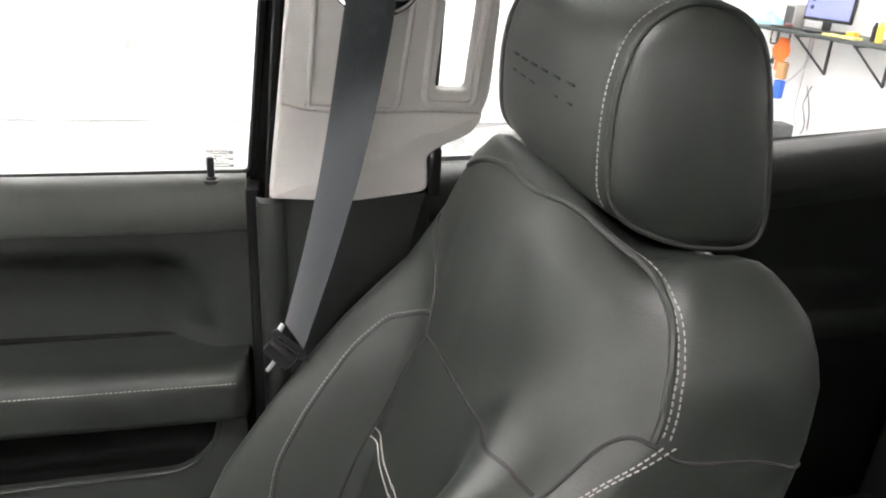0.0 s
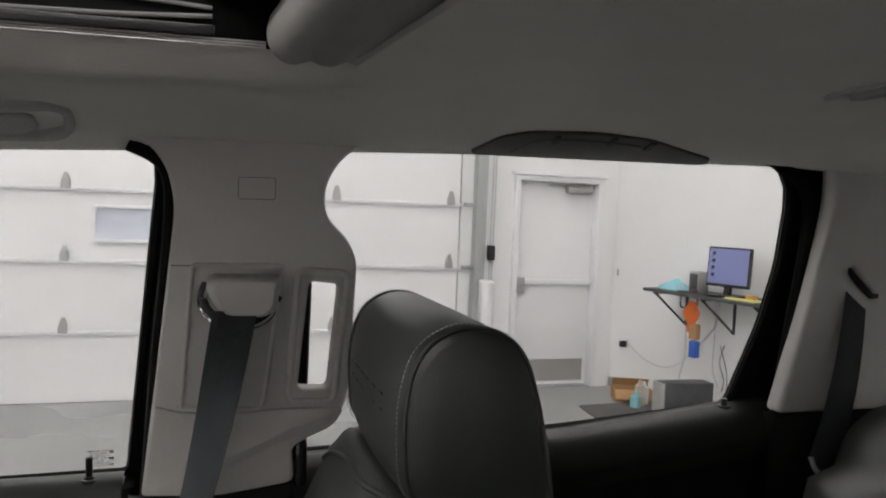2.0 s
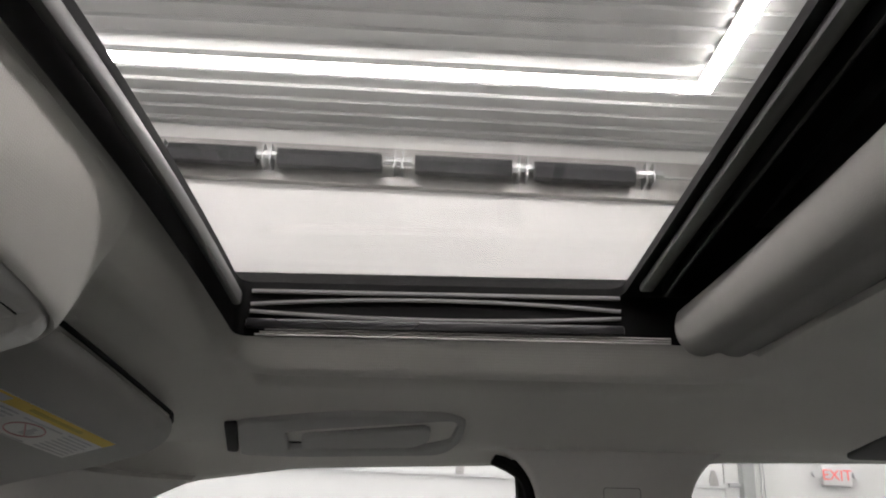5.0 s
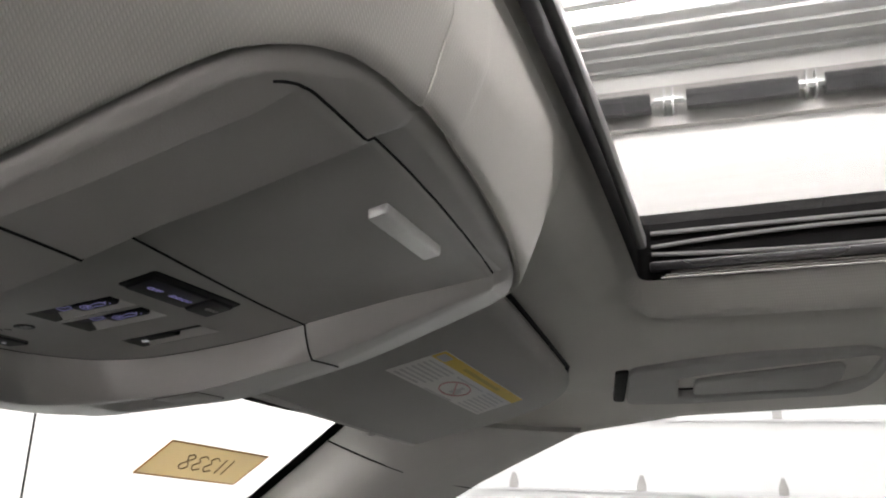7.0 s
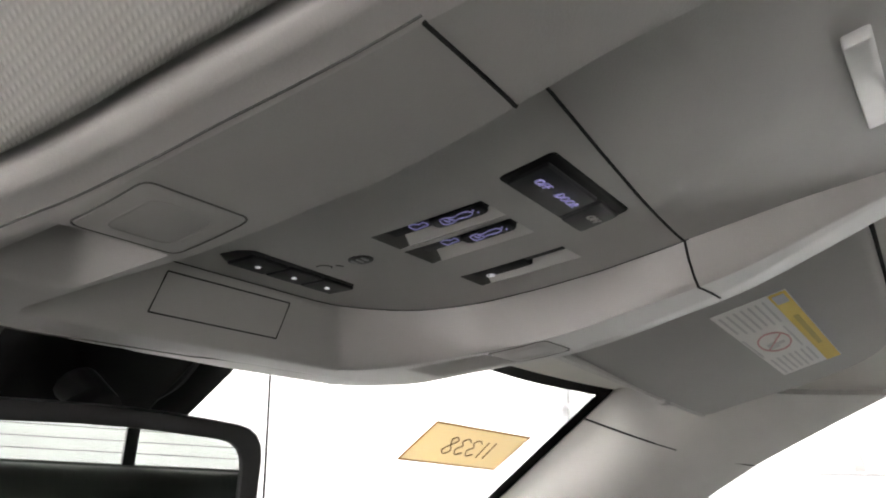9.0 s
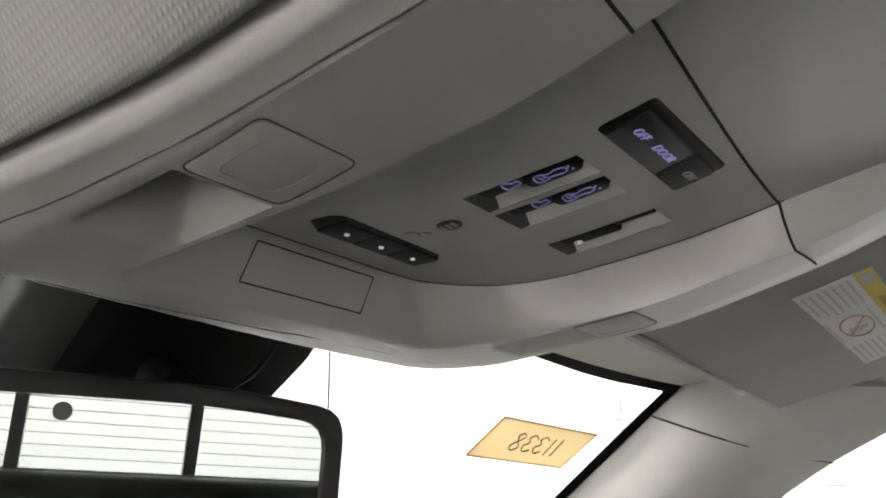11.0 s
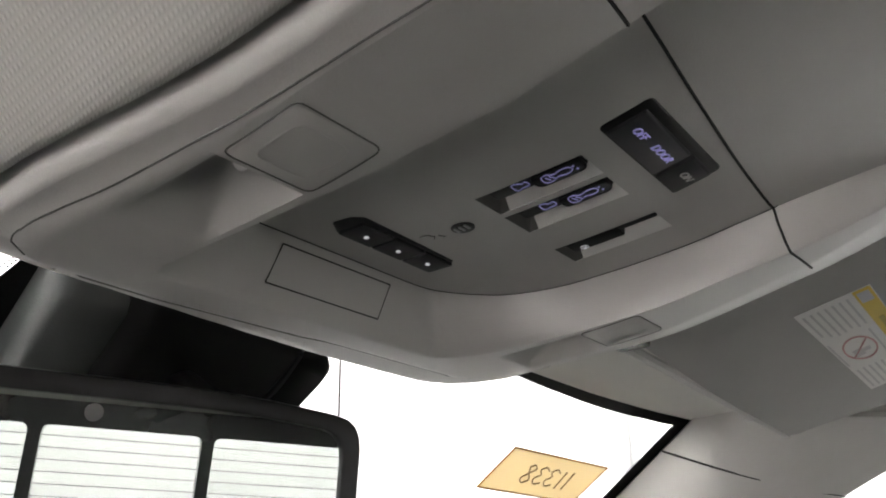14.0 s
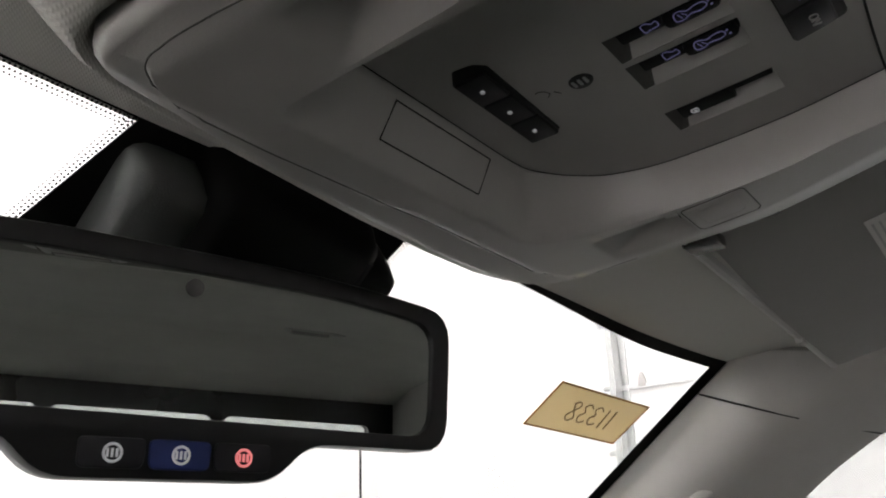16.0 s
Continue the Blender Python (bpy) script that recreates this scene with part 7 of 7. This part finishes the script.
tube(bm, [room(1.985, -0.06, 0.0), room(1.985, -0.06, 1.09)], 0.085, 20)
bmesh.ops.create_uvsphere(bm, u_segments=20, v_segments=8, radius=0.085, matrix=ROOM @ Matrix.Translation((1.985, -0.06, 1.09)) @ Matrix.Diagonal((1, 1, 0.4, 1)))
tagged(part("bollard", bm, DOOR_SKIN), "white rounded guard post beside the door rail", "post")


def hoist():
    t = thing("door_chain_hoist", room(2.02, -0.03, 1.30), "small dark chain keeper with a hanging chain on the wall", "chain keeper")
    part("keeper", boxes(((2.005, -0.06, 1.31), (2.075, -0.0, 1.46)), bevel=0.008, m=ROOM), BUTTON, t)
    for x in (2.025, 2.055):
        bm = bmesh.new()
        tube(bm, [room(x, -0.035, 1.05), room(x + 0.01, -0.035, 5.2)], 0.006, 5)
        part("chain", bm, ZINC, t, "hanging steel chain")
    return t


hoist()

# ---------------------------------------------------------------- desk on the far wall
DESK = RIGHT @ Matrix.Translation((0, 0, 0.08))


def desk():
    t = thing("wall_desk", DESK @ Vector((1.9, -0.2, 1.07)), "dark wall-mounted desk on triangular steel brackets", "desk")
    part("desktop", boxes(((0.93, -0.46, 1.045), (3.15, -0.004, 1.075)), bevel=0.004, m=DESK), DESKTOP, t)
    for s in (1.05, 1.62, 2.18, 2.75):
        bm = bmesh.new()
        tube(bm, [DESK @ Vector((s, -0.012, 1.04)), DESK @ Vector((s, -0.012, 0.72))], 0.013, 4)
        tube(bm, [DESK @ Vector((s, -0.015, 0.73)), DESK @ Vector((s, -0.42, 1.04))], 0.011, 4)
        tube(bm, [DESK @ Vector((s, -0.43, 1.034)), DESK @ Vector((s, -0.01, 1.034))], 0.011, 4)
        part("bracket", bm, SPRING, t, "black steel bracket")
    bm = bmesh.new()
    tube(bm, smooth_path([DESK @ Vector(q) for q in ((1.16, -0.20, 1.04), (1.16, -0.20, 0.93), (1.19, -0.20, 0.915), (1.33, -0.20, 0.915), (1.36, -0.20, 0.93), (1.36, -0.20, 1.04))], 4), 0.007, 6)
    part("cable_hook", bm, SPRING, t, "bent steel hook under the desktop")
    return t


desk()


def monitor():
    t = thing("monitor", DESK @ Vector((1.74, -0.2, 1.076)), "black computer monitor showing a blue page", "monitor")
    m = DESK @ Matrix.Translation((1.74, -0.24, 1.33)) @ Matrix.Rotation(radians(8), 4, "Z") @ Matrix.Rotation(radians(-4), 4, "X")
    part("case", boxes(((-0.205, -0.02, -0.175), (0.205, 0.02, 0.165)), bevel=0.006, m=m), BLACK, t)
    scr = part("screen", boxes(((-0.192, -0.0225, -0.150), (0.192, -0.0205, 0.150)), m=m), SCREEN, t, "lit blue screen")
    for k in range(4):
        part("page_bar", boxes(((-0.16, -0.0245, 0.09 - 0.06 * k), (-0.13, -0.023, 0.12 - 0.06 * k)), m=m), BUTTON, scr)
    part("stand", boxes(((-0.03, -0.01, -0.25), (0.03, 0.03, -0.12)), bevel=0.004, m=m), BLACK, t)
    part("foot", boxes(((1.62, -0.34, 1.0755), (1.86, -0.14, 1.09)), bevel=0.005, m=DESK), BLACK, t)
    return t


monitor()


def simple(name, label, category, items, mat, bevel=0.004, m=DESK, group=""):
    return tagged(part(name, boxes(*items, bevel=bevel, m=m), mat), label, category, group)


def speaker(s):
    t = thing("desk_speaker", DESK @ Vector((s, -0.2, 1.076)), "small grey speaker standing on the desk", "speaker", "speakers")
    part("cabinet", boxes(((s - 0.055, -0.30, 1.0755), (s + 0.055, -0.17, 1.26)), bevel=0.008, m=DESK), STEEL_GREY, t)
    part("grille", boxes(((s - 0.045, -0.305, 1.09), (s + 0.045, -0.299, 1.24)), bevel=0.002, m=DESK), SPRING, t)
    return t


speaker(1.40)
kb = simple("keyboard", "black keyboard on the desk", "keyboard", [((1.36, -0.44, 1.0755), (1.80, -0.33, 1.092))], BLACK)
simple("mouse", "dark red mouse on the desk", "mouse", [((1.50, -0.455, 1.0925), (1.56, -0.40, 1.115))], material("dark red plastic", (0.12, 0.03, 0.03), 0.4), 0.01)
simple("notebook", "yellow notepad on the desk", "notepad", [((1.88, -0.44, 1.0755), (2.18, -0.35, 1.092))], material("pale yellow paper", (0.68, 0.62, 0.22), 0.7))
simple("tape_roll", "orange box on the desk", "box", [((2.01, -0.34, 1.0755), (2.09, -0.28, 1.12))], material("amber plastic", (0.65, 0.35, 0.05), 0.5))
rnd = random.Random(9)
for i in range(12):
    s = 2.22 + 0.07 * i
    d = -0.40 + 0.22 * rnd.random()
    h = 0.07 + 0.10 * rnd.random()
    bm = bmesh.new()
    r = 0.018 + 0.012 * rnd.random()
    bmesh.ops.create_cone(bm, cap_ends=True, segments=12, radius1=r, radius2=r, depth=h, matrix=DESK @ Matrix.Translation((s, d, 1.0755 + h / 2)))
    bmesh.ops.create_cone(bm, cap_ends=True, segments=12, radius1=r * 0.6, radius2=r * 0.5, depth=0.03, matrix=DESK @ Matrix.Translation((s, d, 1.0755 + h + 0.015)))
    tagged(part("bottle", bm, rnd.choice((BUTTON, DOOR_RIB, YELLOW, STEEL_GREY))), "small bottle standing on the desk", "bottle", "desk bottles")


def rag(name, label, mat, s0, s1, d0, d1, z, h, seed):
    r = random.Random(seed)
    bm = bmesh.new()
    n = 14
    rows = []
    for i in range(n + 1):
        row = []
        for j in range(n + 1):
            u, v = i / n, j / n
            e = min(u, 1 - u, v, 1 - v)
            hh = h * min(1, e * 5) * (0.45 + 0.75 * noise.noise(Vector((u * 4, v * 4, seed))))
            row.append(DESK @ Vector((s0 + (s1 - s0) * u + 0.02 * noise.noise(Vector((v * 5, seed, 0))), d0 + (d1 - d0) * v, z + 0.002 + max(0, hh))))
        rows.append(row)
    return tagged(part(name, thicken(sheet(rows), (0, 0, 0.003)), mat), label, "cloth")


rag("cleaning_cloth", "crumpled pale blue cloth on the desk", TEAL, 1.02, 1.26, -0.36, -0.14, 1.075, 0.11, 3)
rag("red_cloth", "small crumpled red cloth on the desk", REDINK, 1.14, 1.24, -0.30, -0.16, 1.076, 0.06, 5)


def hanging_bags():
    t = thing("hanging_duster", DESK @ Vector((1.56, -0.12, 0.60)), "orange and tan dusters hanging under the desk", "duster")
    m = DESK @ Matrix.Translation((1.40, -0.30, 0))
    rows = []
    for i in range(9):
        z = 0.99 - 0.27 * i / 8
        w = 0.022 + 0.036 * math.sin(math.pi * min(1, i / 6)) + 0.016
        rows.append([m @ Vector((w * math.cos(a) * (1 + 0.32 * math.sin(5 * a + i * 0.7) + 0.12 * math.sin(3 * a - i)), 0.4 * w * math.sin(a), z)) for a in [2 * math.pi * k / 14 for k in range(14)]])
    part("orange_duster", sheet(rows, closed_v=True, cap_u=True), ORANGE, t, "orange duster")
    part("tan_sponge", boxes(((0.0, -0.03, 0.66), (0.09, 0.03, 0.80)), bevel=0.012, m=m), CARTON, t, "tan sponge")
    part("blue_pouch", boxes(((0.01, -0.03, 0.50), (0.09, 0.03, 0.65)), bevel=0.01, m=m), BLUE, t, "blue pouch")
    return t


hanging_bags()
for k, pts in enumerate(([(1.06, 1.04), (1.07, 0.75), (1.08, 0.45), (1.02, 0.20), (1.04, 0.02)], [(1.42, 1.04), (1.43, 0.70), (1.42, 0.40), (1.45, 0.30), (1.50, 0.22)], [(1.46, 1.04), (1.44, 0.80), (1.30, 0.62), (1.10, 0.42), (0.85, 0.28), (0.55, 0.30), (0.30, 0.42)], [(1.55, 0.62), (1.50, 0.45), (1.56, 0.30), (1.54, 0.20)], [(1.50, 0.60), (1.58, 0.40), (1.60, 0.24)])):
    bm = bmesh.new()
    tube(bm, smooth_path([DESK @ Vector((s, -0.03, z)) for s, z in pts], 6), 0.0038, 5)
    tagged(part("cable", bm, BUTTON if k > 2 else STEEL_GREY), "thin dark cable hanging below the desk", "cable", "cables")


def outlet(s, z, dark):
    t = thing("wall_outlet", DESK @ Vector((s, 0, z)), "white wall outlet plate with a black plug", "outlet", "outlets")
    part("cover_plate", boxes(((s - 0.04, -0.008, z - 0.06), (s + 0.04, -0.0005, z + 0.06)), bevel=0.003, m=DESK), DOOR_RIB, t)
    part("plug", boxes(((s - 0.028, -0.07, z - 0.045), (s + 0.03, -0.009, z + 0.02)), bevel=0.008, m=DESK), BLACK, t, "black plug")
    return t


outlet(0.22, 0.42, True)
simple("light_switch", "small grey wall switch", "switch", [((0.03, -0.012, 1.10), (0.06, -0.0005, 1.17))], STEEL_GREY, 0.003)
tagged(part("baseboard", boxes(((-0.02, -0.012, 0.0), (9.0, -0.0005, 0.10)), m=RIGHT), STEEL_GREY), "grey rubber wall base", "baseboard", kind="structure")


def computer():
    m = ROOM @ Matrix.Translation((3.265, -1.59, 0)) @ Matrix.Rotation(radians(-4), 4, "Z")
    t = thing("computer_tower", m.translation, "black computer tower standing on the floor", "computer")
    part("case", boxes(((-0.22, -0.09, 0.012), (0.24, 0.09, 0.395)), bevel=0.005, m=m), SPRING, t)
    part("front_panel", boxes(((-0.245, -0.09, 0.012), (-0.221, 0.09, 0.395)), bevel=0.008, m=m), STEEL_GREY, t, "grey front panel")
    part("side_panel", boxes(((-0.21, -0.0925, 0.022), (0.235, -0.0895, 0.385)), bevel=0.001, m=m), SPRING, t)
    for x in (-0.19, 0.20):
        for y in (-0.07, 0.07):
            part("foot", boxes(((x - 0.015, y - 0.015, 0.0), (x + 0.015, y + 0.015, 0.0125)), bevel=0.002, m=m), RUBBER, t)
    return t


computer()


def carton():
    m = ROOM @ Matrix.Translation((3.36, -0.60, 0)) @ Matrix.Rotation(radians(-22), 4, "Z") @ Matrix.Diagonal((0.80, 0.85, 0.78, 1))
    t = thing("carton", m.translation, "open brown cardboard box on the floor", "box")
    part("side", boxes(((-0.22, -0.14, 0.0), (0.24, -0.134, 0.15)), ((-0.22, 0.134, 0.0), (0.24, 0.14, 0.15)), ((-0.22, -0.134, 0.0), (-0.214, 0.134, 0.15)), ((0.234, -0.134, 0.0), (0.24, 0.134, 0.15)), ((-0.214, -0.134, 0.0), (0.234, 0.134, 0.006)), m=m), CARTON, t)
    for x0, y0, ax, a in ((0.0, -0.14, "X", -130), (0.0, 0.14, "X", 125)):
        f = m @ Matrix.Translation((0.01, y0, 0.15)) @ Matrix.Rotation(radians(a if y0 < 0 else a), 4, "X")
        part("flap", boxes(((-0.22, 0.0, -0.002), (0.22, 0.13, 0.002)), m=f), CARTON, t)
    return t


carton()
bm = plate(round_poly([(-0.42, -0.24), (0.46, -0.18), (0.40, 0.26), (-0.36, 0.20)], 0.03), [], ROOM @ Matrix.Translation((3.05, -0.98, 0.001)), 0.008, 0.002)
tagged(part("floor_mat", bm, material("dark floor mat", (0.10, 0.095, 0.09), 0.9, vary=0.2)), "dark flat mat on the floor", "mat")
for x, y, h, mat, lab in ((3.30, -0.86, 0.20, CREAM, "cream plastic bottle on the floor"), (3.22, -0.92, 0.11, TEAL, "pale blue roll on the floor"), (3.38, -0.80, 0.17, DOOR_RIB, "white plastic bottle on the floor")):
    bm = bmesh.new()
    bmesh.ops.create_cone(bm, cap_ends=True, segments=16, radius1=0.05, radius2=0.048, depth=h, matrix=ROOM @ Matrix.Translation((x, y, h / 2)))
    bmesh.ops.create_cone(bm, cap_ends=True, segments=12, radius1=0.03, radius2=0.014, depth=0.05, matrix=ROOM @ Matrix.Translation((x, y, h + 0.025)))
    tagged(part("floor_bottle", bm, mat), lab, "bottle", "floor bottles")
